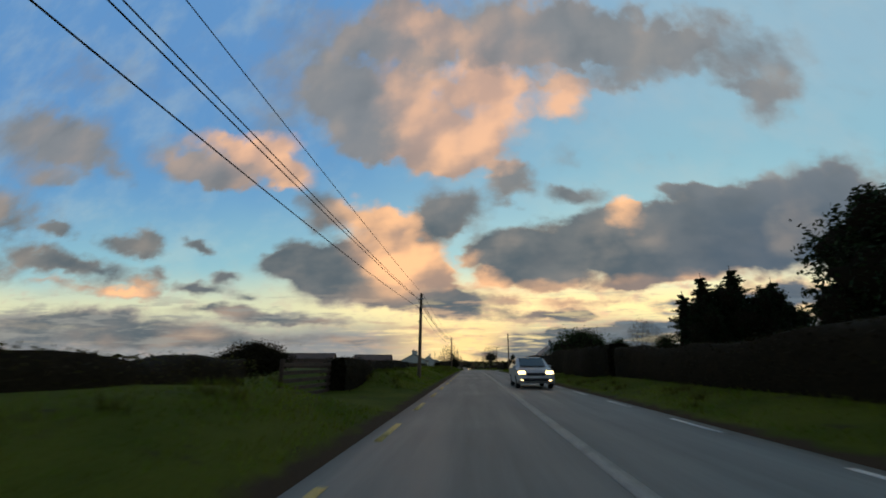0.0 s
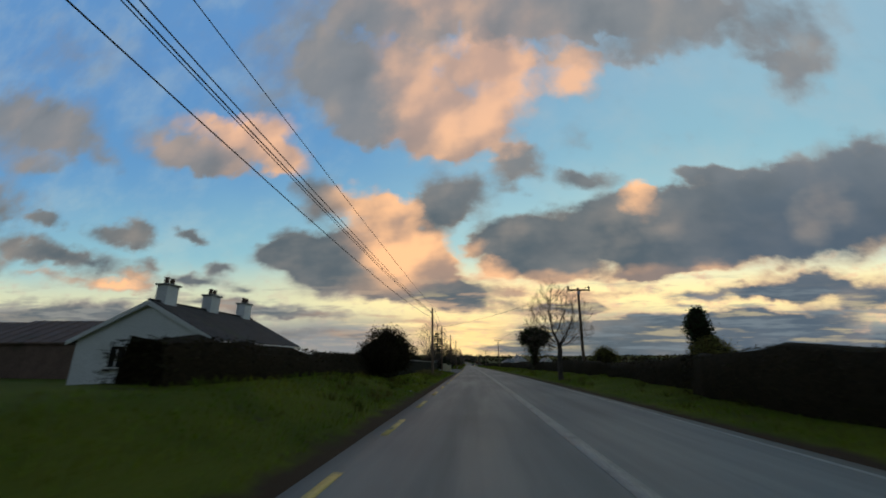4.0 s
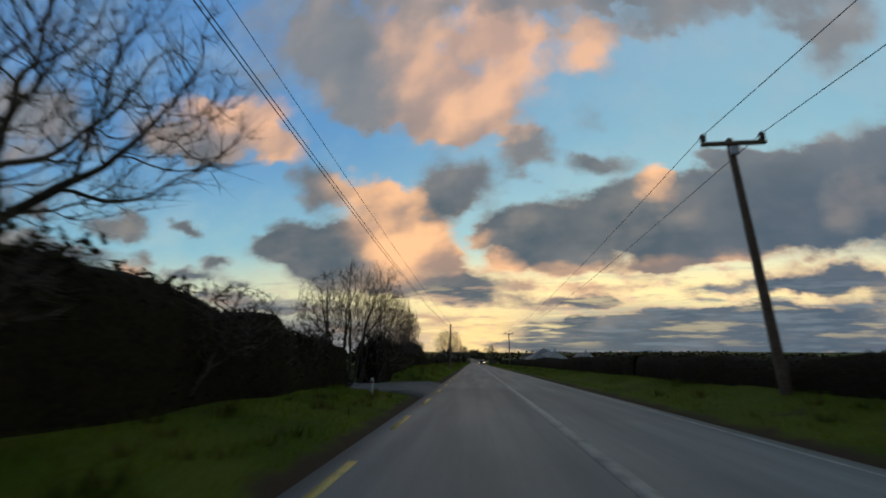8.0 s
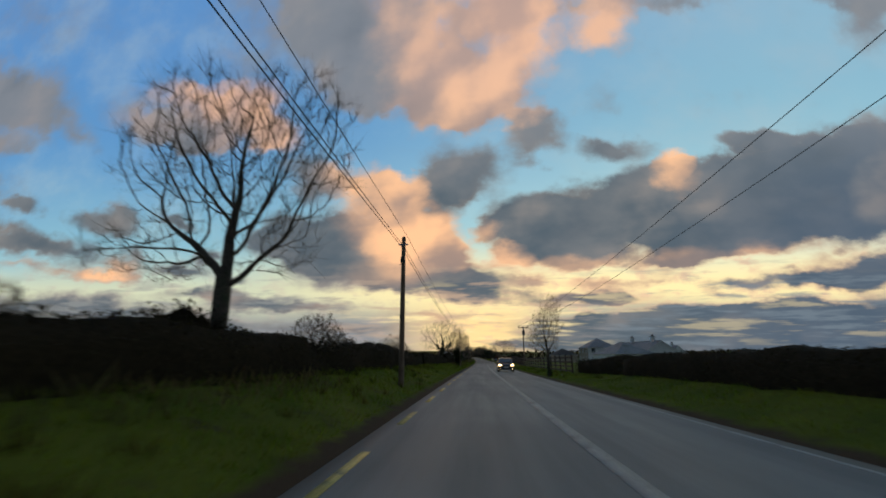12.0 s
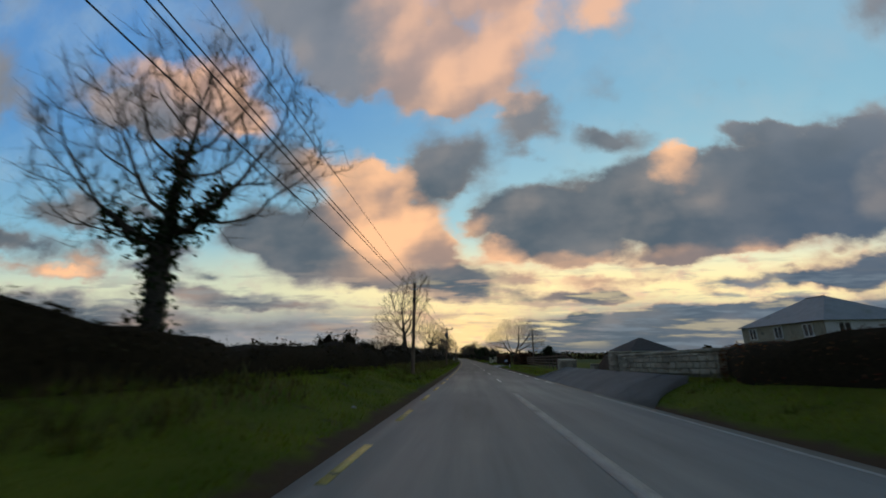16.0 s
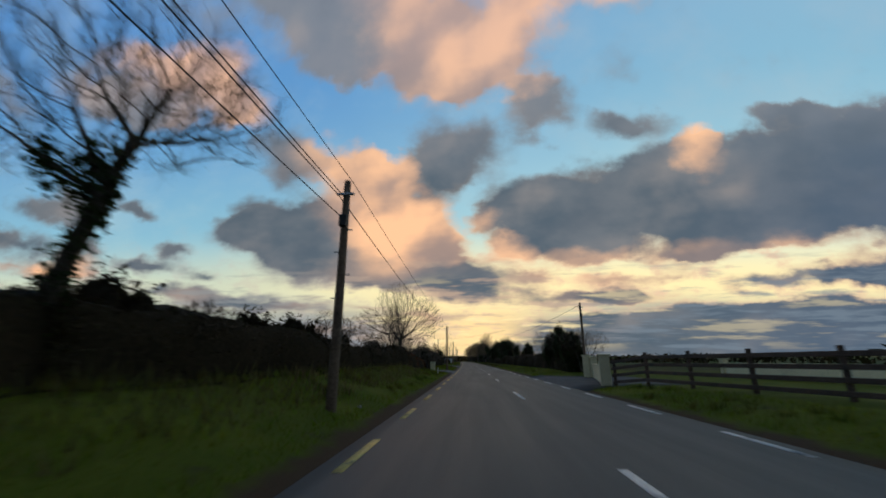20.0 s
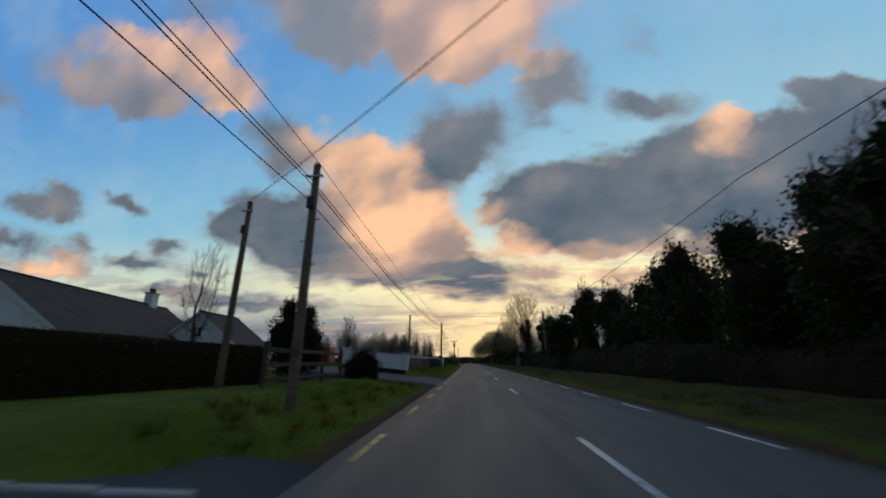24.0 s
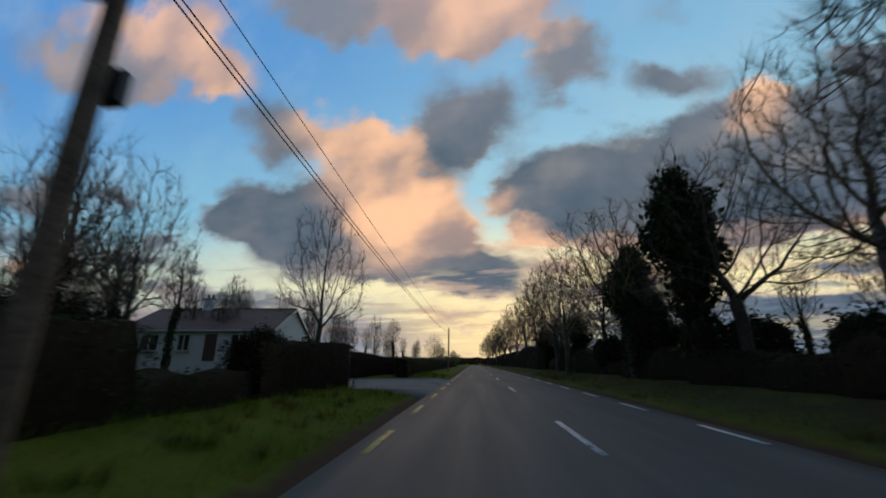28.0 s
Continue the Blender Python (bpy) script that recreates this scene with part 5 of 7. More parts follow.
def stone_wall(s0, d0, s1, d1, height, label, thick=0.45, name="stone_wall"):
    """A wall of squared rubble in courses, each stone its own."""
    if not STONES:
        r = random.Random(5)
        for i in range(6):
            bm = box(0, 1, -0.06, 0.06, 0, 1, 0.03)
            for v in bm.verts:
                v.co += Vector((r.uniform(-0.03, 0.03), r.uniform(-0.02, 0.03), r.uniform(-0.03, 0.03)))
            me = bpy.data.meshes.new("stone")
            bm.to_mesh(me)
            me.materials.append(STONE)
            STONES.append(me)
    a, b = P(s0, d0, float(land_height(s0, d0))), P(s1, d1, float(land_height(s1, d1)))
    w = b - a
    ob = thing(name, Matrix.Translation(a) @ w.to_track_quat("X", "Z").to_matrix().to_4x4(), label, "wall")
    l, t = w.length, thick / 2
    part("wall_core", box(0.02, l - 0.02, -t + 0.04, t - 0.04, -0.3, height - 0.03), MORTAR, ob)
    r = random.Random(int(s0 * 10))
    side = -1 if d0 < 1.5 else 1
    # faces towards the road and on the near end
    z = 0.0
    while z < height - 0.05:
        h = min(r.uniform(0.16, 0.3), height - z)
        x = 0.0
        while x < l - 0.02:
            ln = min(r.uniform(0.25, 0.6), l - x)
            part_m = Matrix.Translation((x + 0.01, side * (t - 0.03), z + 0.01)) @ Matrix.Diagonal((ln - 0.02, 1, h - 0.02, 1))
            put("stone", r.choice(STONES), None, ob, m=part_m)
            x += ln
        y = -t
        while y < t - 0.02:
            ln = min(r.uniform(0.2, 0.35), t - y)
            for ex in (0.01, l - 0.01):
                put("stone", r.choice(STONES), None, ob, m=Matrix.Translation((ex, y + 0.01, z + 0.01)) @ Matrix.Rotation(math.pi / 2, 4, "Z") @ Matrix.Diagonal((ln - 0.02, 1, h - 0.02, 1)))
            y += ln
        z += h
    x = 0.0
    while x < l:
        ln = min(0.6, l - x)
        part("coping_stone", box(x + 0.01, x + ln - 0.01, -t - 0.05, t + 0.05, height, height + 0.12, 0.03), STONE, ob)
        x += ln
    return ob


def drive(s0, s1, d0, d1, label="gravel driveway opening onto the road", mat=None, flare=2.0, h=0.12, rise=0.0):
    """An entrance's surface from the road's edge at d0 to d1, wider at the road."""
    v, f = [], []
    n = 6
    for k_i in [0.0] + list(np.linspace(min(0.8 / abs(d1 - d0), 0.3), 1, n)):
        d = d0 + (d1 - d0) * k_i
        fl = flare * (1 - k_i) ** 2
        lvl = -0.025 + (h + 0.025) * min(1, abs(d - d0) / 0.8) + rise * max(0.0, k_i - 0.15) / 0.85
        for s in np.linspace(s0 - fl, s1 + fl, 6):
            v.append(P(s, d, lvl))
    base = v[0].copy()
    for i in range(n):
        for j in range(5):
            f.append((i * 6 + j, i * 6 + j + 1, i * 6 + j + 7, i * 6 + j + 6))
    for e in (0, 5):
        k_v = len(v)
        for i in range(n + 1):
            v.append(v[i * 6 + e] - Vector((0, 0, 0.15 + rise)))
        for i in range(n):
            f.append((i * 6 + e, i * 6 + 6 + e, k_v + i + 1, k_v + i))
    me = mesh_from("driveway", [tuple(p - base) for p in v], f)
    ob = put("driveway", me, mat or GRAVEL, m=Matrix.Translation(base))
    return tagged(ob, label, "driveway", kind="structure")


def car(s, d, paint, label, turn=180):
    """An oncoming hatchback with lit headlamps, at rest."""
    ob = thing("car", at(s, d, road_level(d) + 0.0, turn), label, "car")
    side = [(-2.1, 0.35), (-2.12, 0.75), (-1.95, 0.98), (-1.62, 1.42), (-0.4, 1.55), (0.35, 1.48), (1.15, 1.02), (1.85, 0.9), (2.1, 0.72), (2.12, 0.4), (1.95, 0.25), (-1.9, 0.25)]
    bm = bmesh.new()
    rings = []
    for x, k_w, up in ((-0.9, 0.86, 0.0), (-0.82, 0.97, 0.0), (0.82, 0.97, 0.0), (0.9, 0.86, 0.0)):
        ring = []
        for y, z in side:
            inset = max(0.0, z - 0.95) * 0.36
            sx = math.copysign(abs(x) - inset, x)
            ring.append(bm.verts.new((sx, y * (0.985 if abs(x) > 0.85 else 1.0), z * (0.985 if abs(x) > 0.85 and z > 0.5 else 1.0))))
        rings.append(ring)
    n = len(side)
    for a, b in zip(rings, rings[1:]):
        for i in range(n):
            bm.faces.new((a[i], a[(i + 1) % n], b[(i + 1) % n], b[i]))
    bm.faces.new(rings[0])
    bm.faces.new(rings[-1][::-1])
    bmesh.ops.recalc_face_normals(bm, faces=bm.faces)
    bmesh.ops.bevel(bm, geom=bm.edges[:], offset=0.03, segments=2, affect="EDGES")
    part("body", bm, paint, ob)
    part("windscreen", prism([(0.42, 1.47), (1.13, 1.07), (1.16, 1.09), (0.45, 1.5)], -0.62, 0.62), GLASS, ob)
    for x in (-0.86, 0.84):
        part("side_window", prism([(-1.3, 1.03), (0.85, 1.03), (0.3, 1.4), (-1.1, 1.42)], x - 0.02, x + 0.03), GLASS, ob, m=Matrix.Translation((-0.05 * (1 if x > 0 else -1), 0, 0)))
    part("rear_window", prism([(-1.66, 1.36), (-1.94, 1.02), (-1.97, 1.04), (-1.69, 1.38)], -0.6, 0.6), GLASS, ob)
    part("grille", box(-0.45, 0.45, 2.08, 2.14, 0.62, 0.76, 0.015), BLACK, ob)
    part("lower_grille", box(-0.6, 0.6, 2.06, 2.13, 0.36, 0.5, 0.015), BLACK, ob)
    part("number_plate", box(-0.26, 0.26, 2.13, 2.15, 0.5, 0.61), PLATE, ob)
    for x in (-0.68, 0.68):
        lamp = part("headlamp", box(x - 0.17, x + 0.17, 2.0, 2.1, 0.7, 0.84, 0.03), LAMP_ON, ob, "lit warm headlamp")
        part("lamp_housing", box(x - 0.2, x + 0.2, 1.9, 2.05, 0.68, 0.86, 0.02), BLACK, lamp)
        part("fog_lamp", ring_bm([(0, 0.075), (0.04, 0.07)], 10), LAMP_ON, ob, "lit fog lamp", m=Matrix.Translation((x, 2.07, 0.45)) @ Matrix.Rotation(-math.pi / 2, 4, "X"))
        part("mirror", box(x * 1.34 - 0.08, x * 1.34 + 0.08, 0.82, 0.98, 0.98, 1.12, 0.03), paint, ob)
    for x in (-0.82, 0.82):
        for y in (-1.3, 1.3):
            tm = Matrix.Translation((x, y, 0.32)) @ Matrix.Rotation(math.pi / 2, 4, "Y")
            wh = part("wheel", ring_bm([(-0.11, 0.27), (-0.1, 0.31), (-0.05, 0.325), (0.05, 0.325), (0.1, 0.31), (0.11, 0.27)], 20), RUBBER, ob, m=tm)
            part("rim", ring_bm([(-0.115, 0.2), (-0.09, 0.22), (0.09, 0.22), (0.118, 0.2)], 16), RIM, wh)
    return ob


def grass_run(name, s0, s1, d0, d1, per, height, mat, seed):
    """Blades of grass on a stretch of verge."""
    rng = np.random.default_rng(seed)
    n = int((s1 - s0) * abs(d1 - d0) * per)
    s, d = rng.uniform(s0, s1, n), rng.uniform(min(d0, d1), max(d0, d1), n)
    out = np.ones(n, bool)
    for side, e0, e1 in ENTRANCES:
        out &= ~(((d - 1.5) * side > 0) & (s > e0 * SPEED - 1.5) & (s < e1 * SPEED + 1.5))
    s, d = s[out], d[out]
    n = len(s)
    clump = 0.5 + 0.5 * np.sin(s * 1.7 + 2 * np.sin(d * 3.1)) * np.sin(d * 2.3 + s * 0.37)
    hgt = height * rng.uniform(0.4, 1.2, n) * (0.55 + 0.9 * clump)
    z = land_height(s, d)
    base = np.array(P((s0 + s1) / 2, (d0 + d1) / 2))
    lo = Pn(s, d, z - 0.01) - base
    a = rng.uniform(0, 6.28, n)
    w = np.stack((np.cos(a), np.sin(a), 0 * a), axis=-1) * (0.005 + 0.035 * height)
    bend = np.stack((rng.normal(0, 0.35, n), rng.normal(0, 0.35, n), np.ones(n)), axis=-1) * hgt[:, None]
    v = np.stack((lo - w, lo + w, lo + bend), axis=1).reshape(-1, 3)
    me = mesh_from(name, v, tris=np.arange(3 * n).reshape(-1, 3))
    return tagged(put(name, me, mat, m=Matrix.Translation(base)), "rough green grass on the road verge", "grass", kind="stuff")


def tufts(name, s0, s1, d0, d1, per, seed):
    """Clumps of longer, coarser grass standing in a stretch of verge."""
    rng = np.random.default_rng(seed)
    n = int((s1 - s0) * abs(d1 - d0) * per)
    s, d = rng.uniform(s0, s1, n), rng.uniform(min(d0, d1), max(d0, d1), n)
    out = np.sin(s * 0.21 + seed) + np.sin(s * 0.083 + d) > -0.6
    for side, e0, e1 in ENTRANCES:
        out &= ~(((d - 1.5) * side > 0) & (s > e0 * SPEED - 1.5) & (s < e1 * SPEED + 1.5))
    s, d = np.repeat(s[out], 40), np.repeat(d[out], 40)
    n = len(s)
    a, r = rng.uniform(0, 6.28, n), np.abs(rng.normal(0, 0.13, n))
    s, d = s + r * np.sin(a), d + r * np.cos(a)
    base = np.array(P((s0 + s1) / 2, (d0 + d1) / 2))
    lo = Pn(s, d, land_height(s, d) - 0.02) - base
    hgt = 0.30 * rng.uniform(0.4, 1.1, n) * (1 - 1.2 * np.minimum(r, 0.4))
    w = np.stack((np.sin(a), np.cos(a), 0 * a), axis=-1) * 0.009
    bend = np.stack((np.cos(a) * 0.45, np.sin(a) * 0.45, np.ones(n)), axis=-1) * hgt[:, None]
    v = np.stack((lo - w, lo + w, lo + bend), axis=1).reshape(-1, 3)
    me = mesh_from(name, v, tris=np.arange(3 * n).reshape(-1, 3))
    return tagged(put(name, me, TUFT_GRASS, m=Matrix.Translation(base)), "tufts of coarse olive grass on the verge", "grass", kind="stuff")


# ---- the places along the road; V turns seconds of the drive into metres ----
V = SPEED
T_ROUND = grown_shape(3, ((0, 6.3, 3.6, 3.4), (-2.2, 4.4, 2.2, 1.6), (2.4, 4.8, 2.0, 1.6)), 0.24, 800)
T_IVY = grown_shape(8, ((-1.7, 6.2, 2.9, 2.8), (1.7, 6.5, 2.7, 2.8), (0.1, 8.3, 2.2, 1.6)), 0.33, 900, ivy=0.62)
T_IVY_SMALL = grown_shape(11, ((-2.1, 6.0, 3.0, 2.9), (1.9, 6.2, 2.8, 3.0), (-0.1, 8.3, 2.4, 1.6), (2.6, 3.6, 1.7, 1.0), (-2.9, 3.4, 1.7, 0.9)), 0.30, 1000, ivy=0.48)
T_TALL = grown_shape(15, ((0, 5.2, 1.7, 2.2), (0.3, 7.9, 1.7, 2.1)), 0.28, 420, girth=0.018, up=0.3)
T_GREAT = grown_shape(21, ((-0.9, 2.6, 0.9, 0.8), (1.0, 3.6, 0.8, 1.2), (-4.4, 5.3, 2.5, 2.5), (-1.6, 7.4, 2.5, 2.4), (1.7, 7.6, 2.8, 2.4), (4.3, 5.8, 2.6, 2.7), (-5.4, 3.3, 1.8, 1.2)), 0.16, 1700, girth=0.034, reach=3.2)
T_SHRUB = grown_shape(27, ((0, 5.6, 3.9, 4.4), (-2.6, 4.0, 2.2, 3.0), (2.6, 4.2, 2.2, 3.0)), 0.05, 800, girth=0.012, stems=3, up=0.35, thin=0.014)
T_FAR = grown_shape(33, ((0, 6.2, 3.2, 3.6), (1.2, 4.6, 2.4, 2.0)), 0.24, 420, 0.42, girth=0.019, thin=0.016, up=0.2)
T_SLIM = grown_shape(71, ((0, 6.0, 2.0, 3.8),), 0.22, 320, 0.42, girth=0.016, thin=0.015, up=0.4)
T_ASH = grown_shape(81, ((-1.5, 6.9, 2.7, 2.9), (2.0, 6.9, 2.3, 2.8), (-2.7, 3.6, 2.1, 1.0), (1.6, 3.5, 1.6, 1.0), (0.1, 5.2, 1.4, 1.4)), 0.27, 1300, girth=0.027, ivy=0.12, leaves=500)
T_OVAL = grown_shape(83, ((-0.8, 4.1, 2.8, 1.7), (0.2, 6.2, 2.7, 2.2), (1.0, 8.3, 2.0, 1.6)), 0.3, 1100, girth=0.022, up=0.2, ivy=0.11, leaves=600)
T_LEAN = grown_shape(85, ((1.2, 7.0, 3.9, 3.0), (4.1, 5.8, 2.0, 1.2), (-2.0, 6.0, 2.2, 1.7)), 0.4, 1200, girth=0.027, lean=3.0, ivy=0.5, leaves=1500)
T_DOME = grown_shape(87, ((0, 6.0, 4.4, 3.6), (-2.9, 3.5, 2.1, 1.2), (2.8, 3.6, 2.2, 1.3)), 0.27, 1200, girth=0.026, ivy=0.5, leaves=1800)
T_FAN = grown_shape(89, ((-4.2, 5.0, 2.8, 2.0), (-0.3, 6.9, 3.4, 3.0), (3.6, 5.6, 2.8, 2.6), (0.4, 4.2, 2.2, 1.4)), 0.15, 1500, girth=0.028, up=0.2)
T_VASE = grown_shape(91, ((0, 6.4, 2.2, 3.4), (-1.4, 5.0, 1.7, 2.4), (1.5, 5.2, 1.7, 2.4)), 0.16, 560, girth=0.015, up=0.45)
T_CLAD = grown_shape(93, ((-0.6, 6.9, 2.6, 2.6), (0.6, 8.4, 2.0, 1.5)), 0.42, 720, girth=0.0145, up=0.3, thin=0.007, ivy=0.6, leaves=2000)
T_RAKE = grown_shape(95, ((1.2, 7.9, 3.3, 2.1), (-2.0, 6.6, 2.2, 1.4), (3.4, 6.8, 1.6, 1.0)), 0.52, 900, girth=0.021, lean=2.6, ivy=0.6, leaves=2000)
T_SPRAY = grown_shape(97, ((-2.4, 6.8, 2.7, 2.8), (2.3, 6.6, 2.7, 2.9), (0, 7.0, 2.6, 2.8)), 0.04, 900, girth=0.011, stems=5, up=0.25)
T_POLLARD = grown_shape(38, ((0, 7.4, 1.7, 2.4), (0.9, 5.4, 1.1, 1.0)), 0.42, 260, 0.42, girth=0.021, thin=0.015, up=0.4, ivy=0.5)

TUFT = leafy_shape(6, ((0, 0, 4.8, 2.6, 4.6), (2.2, 0.6, 4.6, 2.0, 4.4), (-2.2, -0.5, 4.2, 2.0, 4.6), (0.6, 1.5, 5.4, 1.6, 4.2)), 1250, 0.3)

# poles on the near side of the road and their cables
LEFT = ((-1.15, -3.5, 6.0, "plain"), (1.107, -3.4, 5.8, "plain"), (3.31, -3.7, 6.3, "plain"), (5.67, -3.8, 6.6, "plain"), (6.82, -4.8, 7.3, "plain"), (8.1, -4.7, 8.0, "plain"),
        (10.36, -3.2, 6.3, "plain"), (12.7, -3.1, 6.6, "plain"), (14.92, -3.3, 6.4, "plain"), (17.04, -3.5, 6.0, "plain"), (18.55, -3.4, 5.9, "transformer"), (20.37, -3.0, 5.6, "plain"),
        (22.27, -3.0, 5.8, "plain"), (24.36, -3.8, 6.0, "plain"), (26.15, -3.7, 6.0, "plain"), (28.12, -3.5, 6.1, "transformer"), (30.4, -3.6, 6.0, "plain"))
tops = []
for t, d, h, kind in LEFT:
    utility_pole(V * t, d, h, kind, lean=random.uniform(-1.2, 1.2))
    tops.append(P(V * t, d, h))
STRUNG = ((-0.2, -0.4, 1.0, 0.016), (0.15, -0.08, 0.6, 0.010), (-0.05, -0.46, 0.9, 0.014), (-0.12, -0.95, 1.25, 0.014), (0.0, -0.62, 1.1, 0.011), (0.05, -0.52, 0.8, 0.010))
for a, b, n in zip(tops, tops[1:], (4, 6, 5, 4, 4, 3, 3, 3, 4, 3, 4, 2, 4, 5, 4, 3)):
    sag = 0.012 * (b - a).length
    for x, z, q, r in STRUNG[:n]:
        wire(a + Vector((x, 0, z)), b + Vector((x, 0, z)), sag * q, r)
utility_pole(V * 6.82, -13.5, 6.9, "plain", label="wooden telephone pole beside the white house")
utility_pole(V * 7.93, -3.3, 6.5, "plain")
utility_pole(V * 24.53, -8.0, 6.8, "plain", lean=1.5)
utility_pole(V * 26.05, -7.4, 6.8, "plain")
# poles on the far side
RIGHT = ((0.2, 6.5, 6.5, "plain"), (3.02, 6.5, 6.5, "plain"), (5.3, 8.2, 6.9, "arm"), (8.44, 7.3, 7.3, "arm"), (11.57, 7.5, 7.0, "arm"), (15.0, 7.6, 7.0, "transformer"),
         (18.58, 9.5, 5.7, "plain"), (21.45, 9.4, 6.1, "plain"), (26.08, 9.0, 7.2, "plain"))
tops_r = []
for t, d, h, kind in RIGHT:
    utility_pole(V * t, d, h, kind, lean=random.uniform(-1.0, 1.0))
    tops_r.append(P(V * t, d, h))
for i, j in ((2, 3), (3, 4), (4, 5)):
    a, b = tops_r[i], tops_r[j]
    for x in (-0.78, 0.78):
        wire(a + Vector((x, -0.145, 0.05)), b + Vector((x, -0.145, 0.05)), 0.9, 0.013)
wire(tops_r[7] + Vector((0, 0, -0.2)), P(V * 24.5, 8.5, 6.8), 0.6)
wire(P(V * 24.5, 8.5, 6.8), tops_r[8] + Vector((0, 0, -0.2)), 0.4)
wire(tops_r[8] + Vector((0, 0, -0.15)), P(V * 26.05, -7.4, 6.7), 0.35, label="thin black cable crossing over the road")
wire(P(130, 8.2, 7.4), P(V * 6.82, -4.8, 7.2), 0.4, label="thin black cable crossing over the road")
wire(P(V * 24.53, -8.0, 6.7), P(562.4, 8.5, 8.0), 0.4, label="thin black cable crossing over the road")

# cars
car(22.5, 3.1, CAR_SILVER, "silver oncoming hatchback with lit headlamps on the road")
car(330.0, 3.05, CAR_DARK, "dark car far down the road with lit headlamps")

# ---- first stretch: open fields, banks and a farm ----
hedge(-40, V * 0.52, -6.6, 2.2, 1.45, HEDGE_BANK, label="low ragged hedge bank beside a field")
hedge(V * 0.72, V * 1.35, -4.9, 1.6, 1.35, label="low dark hedge by a field gateway")
hedge(V * 1.35, V * 2.9, -7.2, 2.4, 1.3, HEDGE_BANK, label="low ragged hedge bank beside a field")
hedge(V * 2.9, V * 4.0, -4.9, 1.6, 1.42, height1=1.75, rough=0.15, label="trimmed dark hedge in front of a farmhouse")
hedge(V * 4.3, V * 5.0, -5.2, 1.6, 1.7)
rail_fence(V * 0.53, V * 0.71, -6.0, height=1.25, rails=5, gap=4.2, label="weathered timber field gate and posts", name="field_gate")
hedge(-40, V * 1.0, 7.6, 2.0, 1.9, height1=2.1, label="tall dark hedge bank along the verge")
hedge(V * 1.0, V * 3.54, 7.1, 2.2, 2.3, height1=1.9, label="tall dark hedge bank along the verge")
hedge(V * 3.72, V * 4.6, 6.9, 1.6, 1.55, label="dark garden hedge beside a driveway")
hedge(V * 4.6, V * 6.4, 7.4, 1.8, 1.4)
CON_B = conifer_shape(5, 18, 0.34, 11)
MASS = leafy_shape(1, ((0, 0, 2.6, 2.9, 2.8), (1.6, 0.6, 4.6, 2.3, 2.6), (-1.7, -0.5, 5.0, 2.2, 2.8), (0.3, -0.9, 6.6, 2.0, 2.2), (1.4, 0.8, 7.6, 1.4, 1.6), (-1.3, 0.4, 8.2, 1.2, 1.6), (0.2, 0.1, 9.0, 0.8, 1.0), (2.6, -0.8, 3.0, 1.4, 2.0)), 10000, 0.16)
COLUMN = leafy_shape(2, ((0, 0, 3.0, 1.7, 2.6), (0.5, 0.3, 5.2, 1.8, 2.4), (-0.4, -0.3, 7.2, 1.7, 2.2), (0.3, 0.4, 8.8, 1.1, 1.3)), 4600, 0.19)
IVY_TREE = leafy_shape(7, ((0, 0, 2.0, 0.9, 2.2), (0.3, 0.1, 4.2, 1.15, 1.6), (-0.9, 0.2, 5.6, 1.3, 1.1), (1.0, -0.3, 6.2, 1.3, 1.1), (-0.2, 0.3, 7.6, 1.35, 1.2), (0.8, 0.2, 8.7, 0.85, 0.8), (-1.7, 0.3, 7.1, 0.75, 0.6), (1.9, 0.0, 7.4, 0.7, 0.6)), 5200, 0.19)
ROUND_BUSH = leafy_shape(3, ((0, 0, 4.5, 6.0, 4.8), (3.5, 1.5, 4.2, 4.4, 4.0), (-3.6, -1, 4.0, 4.4, 3.8), (0.4, 0, 6.6, 4.0, 3.0)), 12000, 0.22)
for i, (s, d, h) in enumerate(((46.5, 24.4, 9.2), (47.5, 27.4, 11.4), (48, 31.2, 12.4), (47.5, 35.2, 10.6))):
    conifer(s, d, h, CON_B, "dark pointed cypress tree among bushy ones", 81 * i, 0.95)
for i, (s, d, h, w) in enumerate(((45, 25.6, 8.0, 0.8), (47, 29.2, 10.0, 0.95), (46, 33.0, 9.6, 0.9), (48, 37.0, 8.0, 0.8))):
    evergreen(s, d, h, MASS, NEEDLE, "dark bushy cypress tree behind the hedge", 97 * i, w, trunk_h=1.5)
evergreen(30.5, 31.5, 14.5, MASS, NEEDLE, "large dark cypress tree behind the hedge", 200, 1.15, trunk_h=1.5)
evergreen(32.5, 36.5, 13.5, MASS, NEEDLE, "large dark cypress tree behind the hedge", 90, 1.15, trunk_h=1.5)
evergreen(30.5, -17.0, 3.0, ROUND_BUSH, HEDGE_LEAF, "round dark bush standing in a field hedge", name="hedge_bush", category="bush", trunk_h=0, wide=1.3)
LOLLIPOP = leafy_shape(4, ((0, 0, 2.2, 0.7, 3.0), (0, 0.1, 4.4, 1.0, 2.0), (-1.0, 0, 6.4, 1.5, 1.7), (1.1, 0.3, 6.0, 1.5, 1.6), (0.1, -0.4, 7.3, 1.5, 1.3), (2.2, 0.2, 6.8, 0.9, 0.8)), 5500, 0.19)
evergreen(V * 2.0, 12.5, 5.2, ROUND_BUSH, HEDGE_GREEN, "round dark evergreen bush behind the hedge", name="evergreen_bush", category="bush", trunk_h=0)
bare_tree(79.6, 33.6, 11.0, T_ROUND, "leafless tree standing between evergreen bushes behind the hedge", 40)
